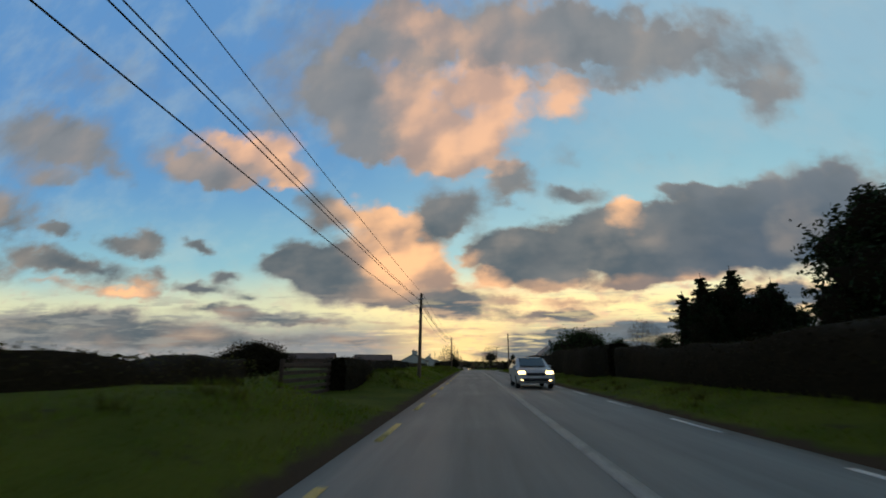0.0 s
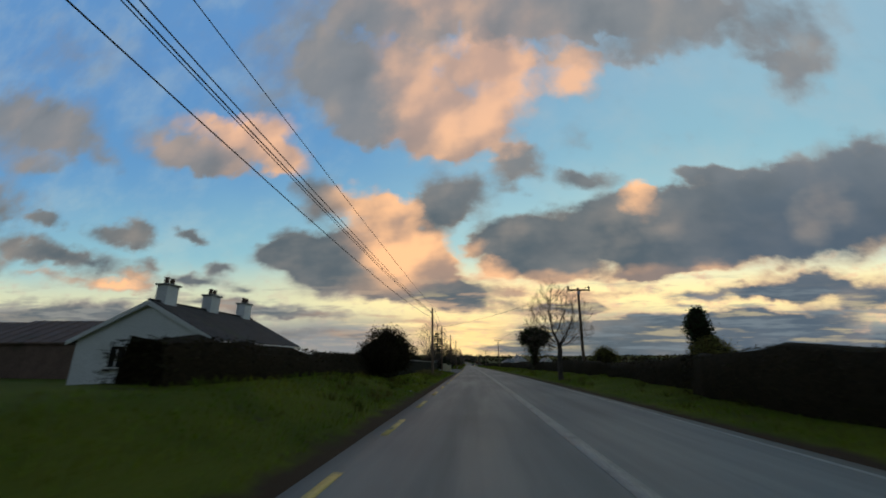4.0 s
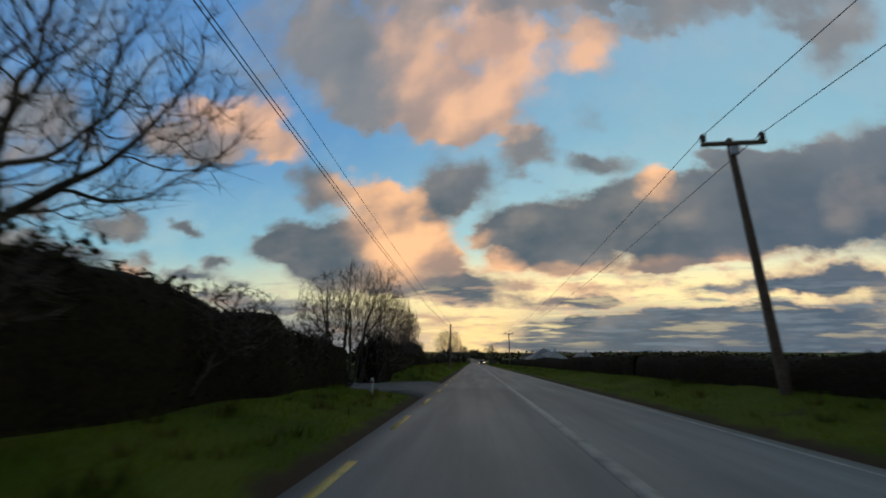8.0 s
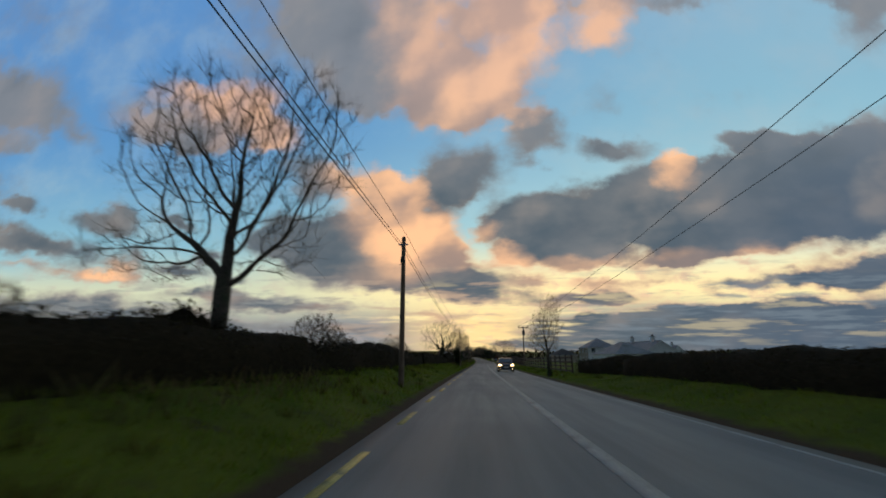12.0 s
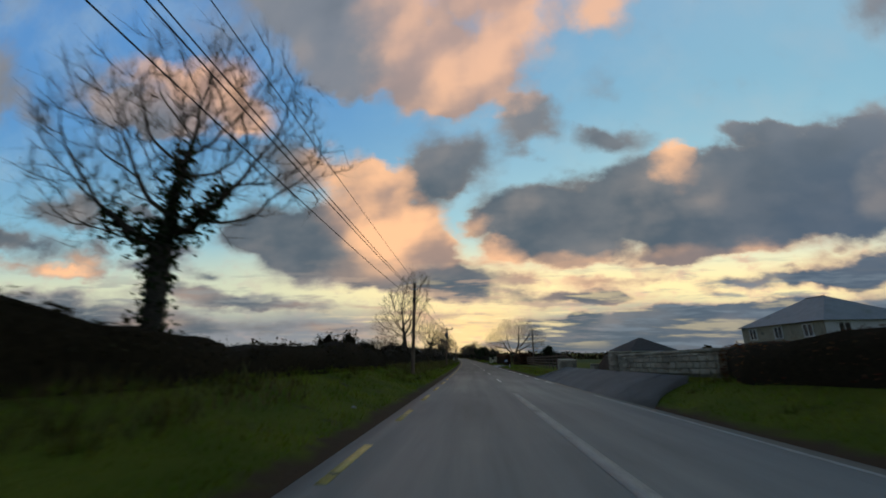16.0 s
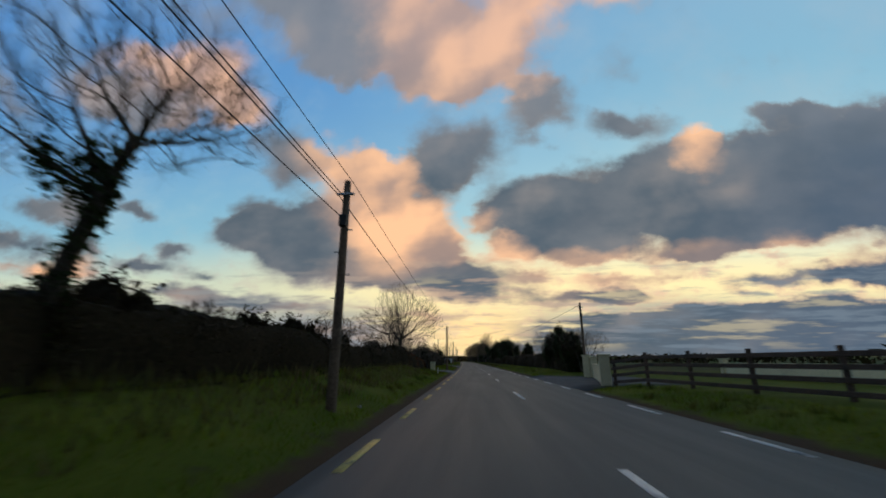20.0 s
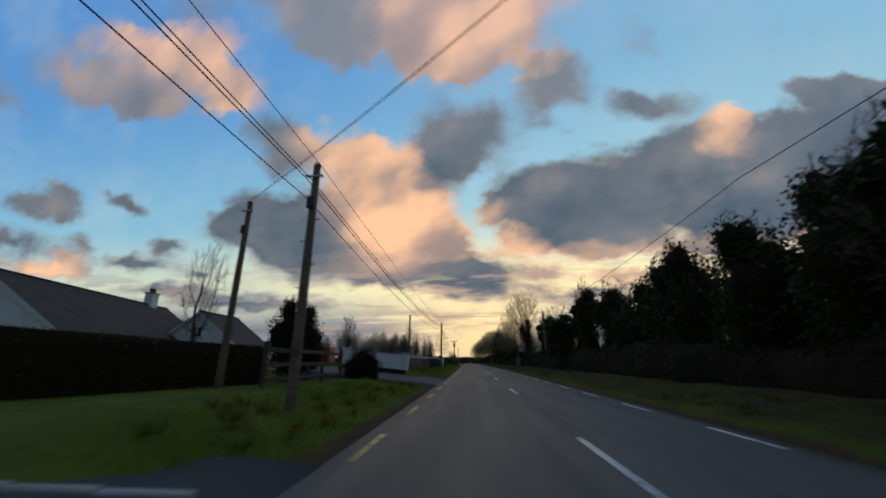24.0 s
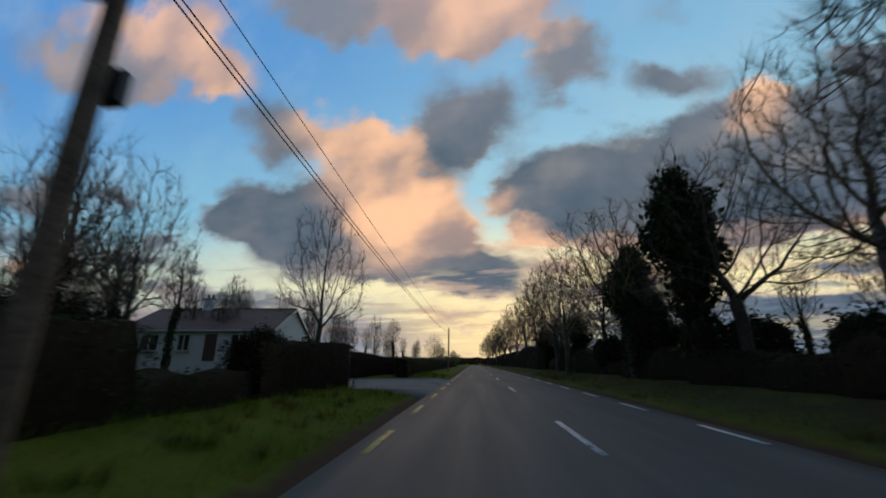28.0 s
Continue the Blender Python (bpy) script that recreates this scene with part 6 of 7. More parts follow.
evergreen(76.6, 27.4, 6.0, ROUND_BUSH, HEDGE_GREEN, "round dark evergreen bush behind the hedge", 20, 0.6, name="evergreen_bush", category="bush", trunk_h=0)
evergreen(80.5, 38.0, 7.0, ROUND_BUSH, HEDGE_GREEN, "round dark evergreen bush behind the hedge", 140, 0.5, name="evergreen_bush", category="bush", trunk_h=0)
bare_tree(120.0, 32.0, 9.0, T_ROUND, "small leafless tree behind the bungalow", 80, 1.0, PALE_LIT_TWIG)
bare_tree(V * 5.2, 6.0, 7.6, T_ROUND, "bare roadside tree on the verge", 30)
ivied = evergreen(V * 6.05, 7.4, 6.3, LOLLIPOP, IVY, "ivy-smothered tree with bare twigs on top beside the road", trunk_h=6.0, wide=1.15)
put("crown", T_FAR[1], TWIG, ivied, "bare twigs above the ivy")
barn(V * 3.03, 15.5, 90, 12, 8, 1.9, 3.2, "farm shed with a pale green steel roof")
house(94.9, 18.5, 90, 11, 6.4, 2.4, 4.75, "white bungalow with a grey slate roof behind a hedge", chimneys=(0.47,), base=0.7,
      windows=(("x-", -1.5, 0.9, 1.2, 1.1), ("y+", -3.4, 0.9, 1.3, 1.1), ("y+", 0.2, 0.9, 1.0, 1.1), ("y+", 3.4, 0.9, 1.3, 1.1)))
drive(V * 3.54, V * 3.71, 4.95, 14.5, "pale concrete driveway of the bungalow", CONCRETE, rise=0.5)
house(V * 4.85 + 3, -16.0, 90, 9, 7, 2.4, 4.2, "white farmhouse with three chimneys beyond the hedge", roof_mat=SLATE_DARK, chimneys=(0.1, 0.5, 0.9), windows=(("x-", 1.2, 0.9, 0.9, 1.1),))
barn(V * 5.6, -53, 10, 16, 9, 3.2, 5.0, "low farm shed with a dark steel roof across a field", TILE_BROWN)
barn(V * 5.3, -30, 5, 11, 8, 2.6, 4.4, "low farm shed with a dark roof behind the hedge", TILE_BROWN)
evergreen(V * 4.9, -4.6, 3.2, ROUND_BUSH, HEDGE_LEAF, "dark bush at the end of a hedge", name="hedge_bush", category="bush", trunk_h=0, wide=0.7)
evergreen(116.3, 12.2, 4.2, COLUMN, NEEDLE, "small dark garden conifer", trunk_h=0.6)
for t, d in ((4.9, 12.0), (5.4, 10.5)):
    evergreen(V * t, d, 2.6, ROUND_BUSH, GORSE, "yellow-green garden shrub by the road", name="shrub", category="bush", trunk_h=0, wide=0.8, turn=t * 50)

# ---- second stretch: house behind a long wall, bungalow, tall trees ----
wall_run(V * 5.0, -5.6, V * 6.8, -5.6, 1.42, "long low dark garden wall with a pale capping", mat=MOSSY_AND_SHADE, plinth=0.0, piers=(False, True))
hedge(V * 5.0, V * 6.3, -6.6, 1.6, 1.75, rough=0.45, label="overgrown garden hedge behind a wall")
house(V * 6.93 + 5, -16.5, 90, 10, 8, 2.7, 5.4, "white gabled house behind a garden wall", chimneys=(0.9,), windows=(("x-", 0, 0.9, 1.3, 1.2), ("y-", -2, 0.9, 1.3, 1.1), ("y-", 2, 0.9, 1.3, 1.1)))
house(168.5, -13.5, 90, 6, 6, 2.4, 4.2, "low white garage wing with a tiled roof", roof_mat=TILE_BROWN, chimneys=(), windows=(("y-", 0, 0.9, 1.2, 1.0),))
bare_tree(V * 6.62, -10.5, 5.8, T_SHRUB, "bushy leafless garden tree by the house", 20, 1.15)
bare_tree(V * 6.84, -6.4, 4.4, T_SHRUB, "bushy leafless tree at the garden corner", 120, 1.2)
bare_tree(V * 6.95, -7.2, 4.3, T_SHRUB, "bushy leafless tree in the garden", 220, 1.2)
hedge(V * 6.75, V * 7.12, -6.6, 1.6, 1.6)
drive(V * 6.45, V * 6.95, -1.9, -5.4, "gravel apron beside a low wall", GRAVEL, 0.0)
for s_off, h in ((0.0, 1.25), (0.55, 1.0)):
    bx = thing("meter_cabinet", at(V * 6.9, -4.4 + s_off * 1.2, 0.05, 0), "cream roadside meter cabinet on the verge", "cabinet", "roadside cabinets")
    part("housing", box(-0.35, 0.35, -0.2, 0.2, -0.1, h, 0.03), RENDER_CREAM, bx)
    part("door", box(-0.29, 0.29, -0.225, -0.2, 0.1, h - 0.1, 0.01), RENDER_CREAM, bx)
rail_fence(V * 7.1, V * 7.85, -8.6, height=1.42, rails=3, gap=3.1)
drive(V * 6.95 + 0.02, V * 7.95, -1.9, -8.2, "wide gravel lay-by in front of a rail fence", None, 0.0)
hedge(V * 7.3, V * 8.35, -15.5, 1.4, 1.8, rough=0.4)
house(193.5, -25, 90, 13, 8, 2.5, 4.8, "cream bungalow with a dark slate roof beyond a lawn", wall_mat=RENDER_CREAM, roof_mat=SLATE_DARK, chimneys=(0.85,), windows=(("x-", 0, 0.9, 1.5, 1.2), ("y-", -3, 0.9, 1.4, 1.1)))
SPRUCE = conifer_shape(9, 13, 0.3)
conifer(V * 7.92, -7.6, 8.8, SPRUCE, "tall sparse spruce at the end of the garden", 40, 1.2, full=False)
for i, (t, d, h) in enumerate(((8.02, -8.4, 6.2), (8.12, -7.8, 5.6), (8.78, -6.2, 6.3), (8.92, -6.6, 5.4))):
    bare_tree(V * t, d, h, T_SPRAY if i > 1 else T_SHRUB, "tangled leafless shrub in the roadside hedge", 70 * i, 1.25 if i > 1 else 0.9, PALE_LIT_TWIG if i > 1 else TWIG)
hedge(V * 7.95, V * 8.75, -5.4, 1.8, 2.1, rough=0.6, leaf=0.055, label="tall ragged brown hedge on the verge")
hedge(V * 8.95, V * 9.78, -5.0, 1.8, 2.1, height1=2.55, rough=0.6, leaf=0.05, label="tall ragged brown hedge under trees")
drive(V * 8.72, V * 8.98, -1.9, -8.0, "gravel field entrance")
for i, (t, d, h, sh) in enumerate(((8.28, -9.4, 13.0, T_ROUND), (9.95, -7.5, 6.0, T_TALL))):
    bare_tree(V * t, d, h, sh, "tall bare tree in a roadside row", 47 * i, 0.95)
hedge(V * 6.3, V * 8.9, 7.6, 2.0, 1.5, label="trimmed field hedge along the verge")
hedge(V * 8.9, V * 13.0, 7.6, 2.0, 1.55, label="trimmed field hedge along the verge")
hedge(V * 9.78, V * 10.6, -5.6, 2.0, 1.7, rough=0.45)
hedge(V * 10.6, V * 11.15, -4.9, 2.0, 1.7, height1=2.5, rough=0.15, label="clipped hedge bank along the verge")
hedge(V * 11.15, V * 11.9, -4.8, 2.0, 2.5, height1=2.05, rough=0.15, label="high clipped hedge bank along the verge")
hedge(V * 11.9, V * 13.6, -4.8, 2.0, 1.95, rough=0.35)
hedge(V * 13.6, V * 14.6, -4.7, 2.0, 1.9, rough=0.3)
bare_tree(V * 11.73, -5.4, 8.0, T_IVY_SMALL, "old bare tree with an ivy-clad trunk in the hedge", 10)
bare_tree(V * 12.37, -6.0, 9.6, T_ASH, "large bare ash tree in the hedge", 0, 0.86)
bare_tree(V * 13.4, 5.6, 7.0, T_OVAL, "slim bare tree on the verge", 20, 0.75, PALE_LIT_TWIG)
bare_tree(V * 14.88, -6.2, 8.4, T_IVY_SMALL, "bare tree with an ivy-clad trunk in the hedge", 180, 1.2)

# ---- third stretch: new houses, rail fences, stone gateway ----
hedge(V * 14.6, V * 15.35, -4.5, 2.0, 2.3, rough=0.2, label="high clipped hedge bank along the verge")
hedge(V * 15.35, V * 18.6, -5.0, 1.8, 1.85, rough=0.4)
hedge(V * 18.6, V * 20.2, -4.9, 1.8, 1.9, rough=0.45)
hedge(V * 20.2, V * 21.35, -4.9, 1.8, 2.3, height1=2.05, rough=0.4)
evergreen(V * 14.93, -3.7, 3.4, COLUMN, IVY, "ivy bush at the foot of a pole", name="ivy_bush", category="bush", trunk_h=0, wide=1.2)
bare_tree(V * 16.294, -5.9, 8.6, T_IVY, "bare tree with an ivy-clad trunk in the hedge", 0, 1.0)
bare_tree(V * 17.48, -5.7, 9.7, T_OVAL, "tall slender bare tree in the hedge", 0, 1.0)
bare_tree(V * 18.222, -5.8, 6.8, T_LEAN, "bare tree with a broad crown in the hedge", 0, 0.95, lean=5)
bare_tree(V * 18.62, -4.6, 5.5, T_TALL, "thin young bare tree by a pole", 30, 0.6)
bare_tree(V * 19.0, -4.5, 5.4, T_TALL, "slim bare tree in the hedge", 100, 0.8)
bare_tree(V * 19.58, -5.8, 7.5, T_DOME, "bare tree with an ivy-clad trunk in the hedge", 0, 1.0)
bare_tree(V * 20.195, -5.8, 6.7, T_RAKE, "leaning bare tree with ivy on its trunk", 0, 1.0, lean=4)
bare_tree(V * 21.477, -6.2, 8.6, T_FAN, "wide spreading bare tree in the hedge", 0, 0.78)
house(424.0, 62, 100, 13, 8, 2.8, 5.8, "white gabled house beyond the rail fence", windows=(("y+", -2, 0.9, 1.3, 1.2), ("x-", 0, 3.2, 1.2, 1.0)))
house(V * 15.6 + 6, 35, 100, 13, 8, 2.8, 5.2, "white dormer bungalow with a slate roof across a field", chimneys=(0.2, 0.8))
house(V * 15.1 + 4, 26, 100, 9, 7, 2.5, 4.4, "small white house with a hipped roof across a field", hip=True, chimneys=())
house(423, 39.5, 90, 12, 9.5, 5.3, 8.2, clad=STONE, label= "large two-storey house with a hipped slate roof", hip=True, chimneys=(),
      windows=tuple(("x-", a, z, 1.2, 1.3) for z in (0.9, 3.6) for a in (-3, 3)) + tuple(("y+", a, z, 1.2, 1.3) for z in (0.9, 3.6) for a in (-4, 0, 4)))
rail_fence(V * 13.4, V * 16.13, 7.4, rails=4, height=1.35)
hedge(V * 13.0, V * 13.5, 8.2, 1.6, 1.4)
hedge(V * 15.45, V * 16.15, 7.75, 0.8, 1.2, HEDGE_BROWN, label="thin brown hedge growing through a rail fence", rough=0.3, dense=0.7)
stone_wall(V * 16.55, 7.7, V * 16.86, 7.4, 0.68, "long gateway wall of rough limestone")
stone_wall(396.4, 7.4, 397.1, 7.4, 0.85, "square limestone gate pillar", 0.8, "gate_pillar")
rail_fence(397.3, 401.5, 7.5, d1=7.9, rails=5, height=0.8, gap=2.1, label="dark timber side gate between pillars", name="timber_gate")
stone_wall(401.7, 8.0, 402.4, 8.0, 0.85, "square limestone gate pillar", 0.76, "gate_pillar")
stone_wall(406.9, 7.3, 407.9, 7.3, 1.1, "broad limestone gate pillar beside an entrance", 1.15, "gate_pillar")
hedge(V * 16.15, V * 16.54, 7.4, 1.2, 1.75, HEDGE_BROWN, label="brown beech hedge by a stone gateway")
drive(389.8, 406.6, 4.95, 7.0, "grey tarmac apron before a stone gateway", GRAVEL, 2.0, rise=0.66)
drive(402.7, 406.5, 7.05, 16, "pale concrete entrance between stone pillars", CONCRETE, 0.0, h=0.5)
rail_fence(V * 17.35, V * 18.93, 7.8, d1=9.8, rails=4, height=1.2, base=0.1)
house(462, 36, 6, 9.5, 9.5, 3.0, 5.5, "long low dark-roofed house beyond the paddock", wall_mat=STONE, roof_mat=SLATE_DARK, hip=True, chimneys=())
evergreen(448, 14.0, 3.6, COLUMN, NEEDLE, "small dark garden conifer beyond a fence", trunk_h=0.3, wide=1.6)
hedge(V * 18.96, V * 19.17, 8.0, 3.0, 2.35, HEDGE_BROWN, label="square clipped brown hedge beside a driveway", rough=0.08, leaf=0.05)
sign_post = thing("sign_post", at(V * 18.93, 6.2, float(land_height(V * 18.93, 6.2))), "short post with a pale blue and white sign", "sign")
part("post", box(-0.05, 0.05, -0.05, 0.05, -0.2, 0.75, 0.01), FENCE_WOOD, sign_post)
part("sign_board", box(-0.26, 0.26, -0.08, -0.05, 0.7, 1.1, 0.01), BLUE_SIGN, sign_post)
part("sign_face", box(-0.18, 0.24, -0.09, -0.081, 0.78, 1.04), PLATE, sign_post)
drive(V * 19.2, V * 19.48, 4.95, 13, "pale concrete driveway", CONCRETE, 3.5)
bare_tree(458.3, 9.6, 10.0, T_GREAT, "big spreading bare tree behind a beech hedge", 0, 0.95)
for i, (s, d, h) in enumerate(((459.5, 10.6, 2.6), (460.0, 12.6, 2.9), (460.4, 14.8, 2.5), (460.8, 17.2, 2.9))):
    evergreen(s, d, h, ROUND_BUSH, HEDGE_LEAF, "dark shrub in a row beside a driveway", 70 * i, 0.9, name="shrub", category="shrub", trunk_h=0)
hedge(V * 19.5, V * 20.2, 7.2, 1.6, 2.15, HEDGE_BROWN, end=6.9, height1=2.45, label="rusty brown beech hedge along the road", leaf=0.05, rough=0.12)
rail_fence(V * 20.22, V * 20.85, 9.6, d1=6.8, rails=4, height=1.2)
wall_run(V * 20.87, 6.5, V * 21.3, 9.0, 0.95, "curved cream entrance wall with square piers", RENDER_CREAM, plinth=0.0, pier_h=0.5)
wall_run(V * 21.32, 8.6, V * 21.42, 9.4, 1.35, "cream rendered gate pier", RENDER_CREAM, plinth=0.0, pier_h=0.2)
wall_run(V * 20.55, 21.0, V * 21.5, 21.0, 0.95, "cream garden wall with piers beyond a rail fence", RENDER_CREAM, plinth=0.0, pier_h=0.35)
drive(V * 20.9, V * 21.4, 4.95, 12, "tarmac side road between cream piers", ASPHALT_SIDE, 2.5)
hedge(V * 21.34, V * 21.9, -4.9, 1.8, 2.1, HEDGE_BROWN, height1=1.4, label="reddish brown clipped hedge", rough=0.1)
wall_run(V * 21.92, -4.2, V * 21.942, -4.2, 1.15, "cream gate pier by a hedge", RENDER_CREAM, thick=0.5, plinth=0.0, piers=(False, False), base=-0.1)
drive(V * 21.98, V * 22.2, -1.9, -9)

# ---- fourth stretch: houses on one side, a dark belt of trees on the other ----
hedge(V * 22.2, V * 23.3, -5.0, 1.7, 1.9, rough=0.4)
drive(V * 23.42, V * 24.12, -1.9, -30, "side road joining by a hedge", ASPHALT_SIDE, 2.5)
kerb = thing("kerb", at(V * 24.16, -2.5, 0.0), "pale concrete kerb at the mouth of a side road", "kerb")
for i in range(9):
    part("kerb_stone", box(-0.9 * i - 0.89, -0.9 * i, -0.07, 0.07, -0.15, 0.14 + 0.02 * i, 0.02), CONCRETE, kerb)
hedge(574.0, 578.6, -14.5, 1.3, 2.4, HEDGE_BROWN, label="dark brown clipped hedge round a corner", rough=0.08, end=-7.4, height1=1.75)
hedge(568.5, 574.0, -17.0, 1.3, 2.4, HEDGE_BROWN, label="dark brown clipped hedge along a side road", rough=0.08, end=-14.5)
evergreen(580.6, -7.5, 4.0, MASS, NEEDLE, "dark broad conifer bush at the hedge end", 30, 0.85, name="conifer_bush", category="bush", trunk_h=0)
house(V * 24.9 + 3, -24.5, 100, 15, 8, 2.6, 5.6, "long house with a dark roof and white gable", roof_mat=SLATE_DARK, chimneys=(0.85,), windows=(("y-", 3, 0.9, 1.4, 1.2), ("y-", -2, 0.9, 1.4, 1.2), ("x-", 0, 3.0, 1.1, 1.1)))
house(V * 25.2 + 2, -20, 92, 5, 6, 2.5, 4.8, "white gabled house with dark timber trim", roof_mat=SLATE_DARK, chimneys=(), windows=(("x-", -1.5, 0.9, 1.0, 1.1), ("x-", 1.5, 0.9, 1.0, 1.1), ("x-", 0, 2.9, 0.8, 0.8)))
drive(V * 24.95, V * 25.27, -1.9, -11, "dark tarmac driveway climbing beside a white wall", ASPHALT_SIDE, 1.0, rise=0.8)
rail_fence(V * 24.5, V * 24.8, -6.2, height=1.3, rails=3, label="dark timber rail fence by a garden")
evergreen(V * 24.9, -5.8, 1.95, ROUND_BUSH, HEDGE_LEAF, "dark rounded bush beside a driveway", name="garden_bush", category="bush", trunk_h=0, wide=0.65)
skip = thing("storage_container", at(V * 25.5, -13.5, 0.0, 10), "rusty red steel storage container in a yard", "container")
part("container_body", box(-1.1, 1.1, -1.6, 1.6, 0.0, 2.5, 0.03), RED_STEEL, skip)
for i in range(7):
    part("container_rib", box(-0.95 + i * 0.3, -0.85 + i * 0.3, -1.64, -1.6, 0.1, 2.4, 0.01), RED_STEEL, skip)
wall_run(V * 25.3, -5.1, V * 25.33, -10.0, 1.5, "white rendered entrance wall with a dark plinth", piers=(True, True), pier_h=0.12, plinth=0.45, rise=0.45, foot=MOSSY_AND_SHADE)
rail_fence(V * 25.33, V * 26.05, -5.9, d1=-5.0, height=1.05, rails=7, gap=2.0, label="dark brown horizontal board fence", mat=BOARD)
house(V * 26.3 + 6, -27, 95, 13, 9, 2.6, 4.9, "bungalow with a hipped dark roof behind a fence", roof_mat=SLATE_DARK, hip=True, chimneys=(0.7,), windows=(("y-", -3, 0.9, 1.4, 1.2), ("y-", 3, 0.9, 1.4, 1.2), ("x-", 0, 0.9, 1.4, 1.2)))
hedge(V * 26.05, V * 26.92, -4.7, 1.5, 1.55, HEDGE_GREEN, label="clipped dark green hedge", rough=0.08)
drive(V * 26.97, V * 27.29, -1.9, -11, "dark tarmac driveway climbing beside a white wall", ASPHALT_SIDE, 1.0, rise=0.7)
# thin dark plinth: bank and shade below the wall put into its colour
lw = wall_run(V * 27.32, -5.4, V * 27.4, -13.6, 1.66, "cream rendered entrance wall with a letter box", RENDER_PALE, piers=(True, True), pier_h=0.06, plinth=0.16, rise=0.8, foot=MOSSY_AND_SHADE)
part("letter_box", box(-0.24, -0.1, 0.72, 1.08, 1.1, 1.52, 0.02), BLACK, lw, "dark letter box")
part("newspaper_holder", box(-0.2, -0.1, 0.34, 0.64, 1.2, 1.46, 0.02), RENDER_CREAM, lw, "small cream holder")
hedge(V * 27.35, V * 28.12, -4.8, 1.5, 1.5, HEDGE_GREEN, label="clipped dark green hedge", rough=0.1)
hedge(V * 28.12, V * 28.25, -5.0, 1.4, 1.85, HEDGE_GREEN, label="dark green garden hedge", rough=0.15)
hedge(V * 28.25, V * 28.4, -5.0, 1.3, 1.1, HEDGE_GREEN, label="low clipped dark green hedge", rough=0.1)
evergreen(V * 28.36, -10.2, 2.9, ROUND_BUSH, HEDGE_LEAF, "dark rounded bush in front of a bungalow", 50, 0.9, name="garden_bush", category="bush", trunk_h=0)
evergreen(V * 28.62, -8.0, 2.6, ROUND_BUSH, HEDGE_LEAF, "dark rounded bush beside an entrance", 130, 0.8, name="garden_bush", category="bush", trunk_h=0)
hedge(V * 28.4, V * 28.7, -4.8, 1.5, 1.9, HEDGE_LEAF, label="dark garden hedge by an entrance", rough=0.35)
hedge(V * 29.3, V * 33, -4.8, 1.5, 1.6, HEDGE_GREEN, label="clipped dark green hedge", rough=0.15)
hedge(V * 29.28, V * 29.44, -9.2, 1.3, 2.1, HEDGE_GREEN, end=-5.9, height1=1.75, label="clipped dark green hedge turning into an entrance", rough=0.15)
drive(V * 28.75, V * 29.25, -1.9, -10, "wide gravel entrance beside a hedge", GRAVEL, 2.5)
house(V * 29.35 + 2, -22.0, 4, 12, 8, 2.6, 4.6, base=1.2, label="white bungalow with a brown roof behind a hedge", roof_mat=TILE_BROWN, chimneys=(0.35,), windows=(("y-", -3.6, 0.8, 1.5, 1.3), ("y-", -0.9, 0.8, 1.0, 1.3), ("y-", 3.4, 0.9, 1.3, 1.2), ("x+", -1.5, 0.9, 1.2, 1.1), ("x-", 1.5, 0.9, 1.2, 1.1)), door=1.2)
# the belt of trees
hedge(V * 21.55, V * 24.0, 8.2, 2.5, 2.0, rough=0.5, leaf=0.07, label="overgrown dark roadside thicket")
hedge(V * 24.0, V * 26.75, 8.2, 2.5, 2.1, rough=0.5, leaf=0.07, label="overgrown dark roadside thicket")
hedge(V * 26.95, V * 30.0, 8.2, 2.5, 1.7, rough=0.8, leaf=0.07, label="overgrown dark roadside thicket")
hedge(V * 30.0, V * 37.0, 7.6, 3.0, 3.2, rough=0.5, leaf=0.1, label="overgrown dark roadside thicket")
rail_fence(V * 26.72, V * 26.95, 7.8, rails=5, height=1.2, label="weathered timber field gate among trees", name="field_gate")
for i, (t, d, h) in enumerate(((21.55, 9.0, 3.9), (21.66, 8.6, 4.5), (21.83, 8.8, 4.2), (28.66, 8.4, 9.2), (28.95, 8.6, 8.0), (26.42, 10.9, 7.8), (26.2, 9.8, 5.0), (21.75, 9.5, 3.8), (22.1, 10.5, 3.6), (22.9, 9.8, 4.2), (23.6, 10.0, 4.4), (24.2, 10.0, 5.4), (24.32, 9.6, 6.4),  (25.05, 9.6, 4.6), (24.95, 10.4, 4.2), (25.16, 9.8, 4.4), (25.5, 10.0, 4.8), (24.58, 10.8, 4.4), (25.3, 10.8, 6.8), (25.38, 9.2, 7.2), (25.62, 8.6, 5.8), (25.72, 9.2, 5.6), (25.9, 10.0, 5.4), (27.6, 9.4, 4.4), (28.3, 9.2, 5.0), (28.9, 9.0, 5.4), (29.6, 9.6, 5.6), (30.4, 10, 5.8))):
    tree = evergreen(V * t, d, h, IVY_TREE if h > 5.5 else COLUMN if i % 3 == 1 and h < 4.6 else MASS, IVY, "dense dark ivy-covered tree in the thicket", turn=i * 73, wide=1.25 if 5.5 < h < 7 else 0.85, trunk_h=1.5)
    if h > 4.0:
        put("crown", (T_FAR, T_SLIM)[i % 2][1], TWIG, tree, "bare twigs above the ivy", Matrix.Translation((0, 0, 0.6)) @ Matrix.Diagonal((0.85, 0.85, 1.12, 1)))
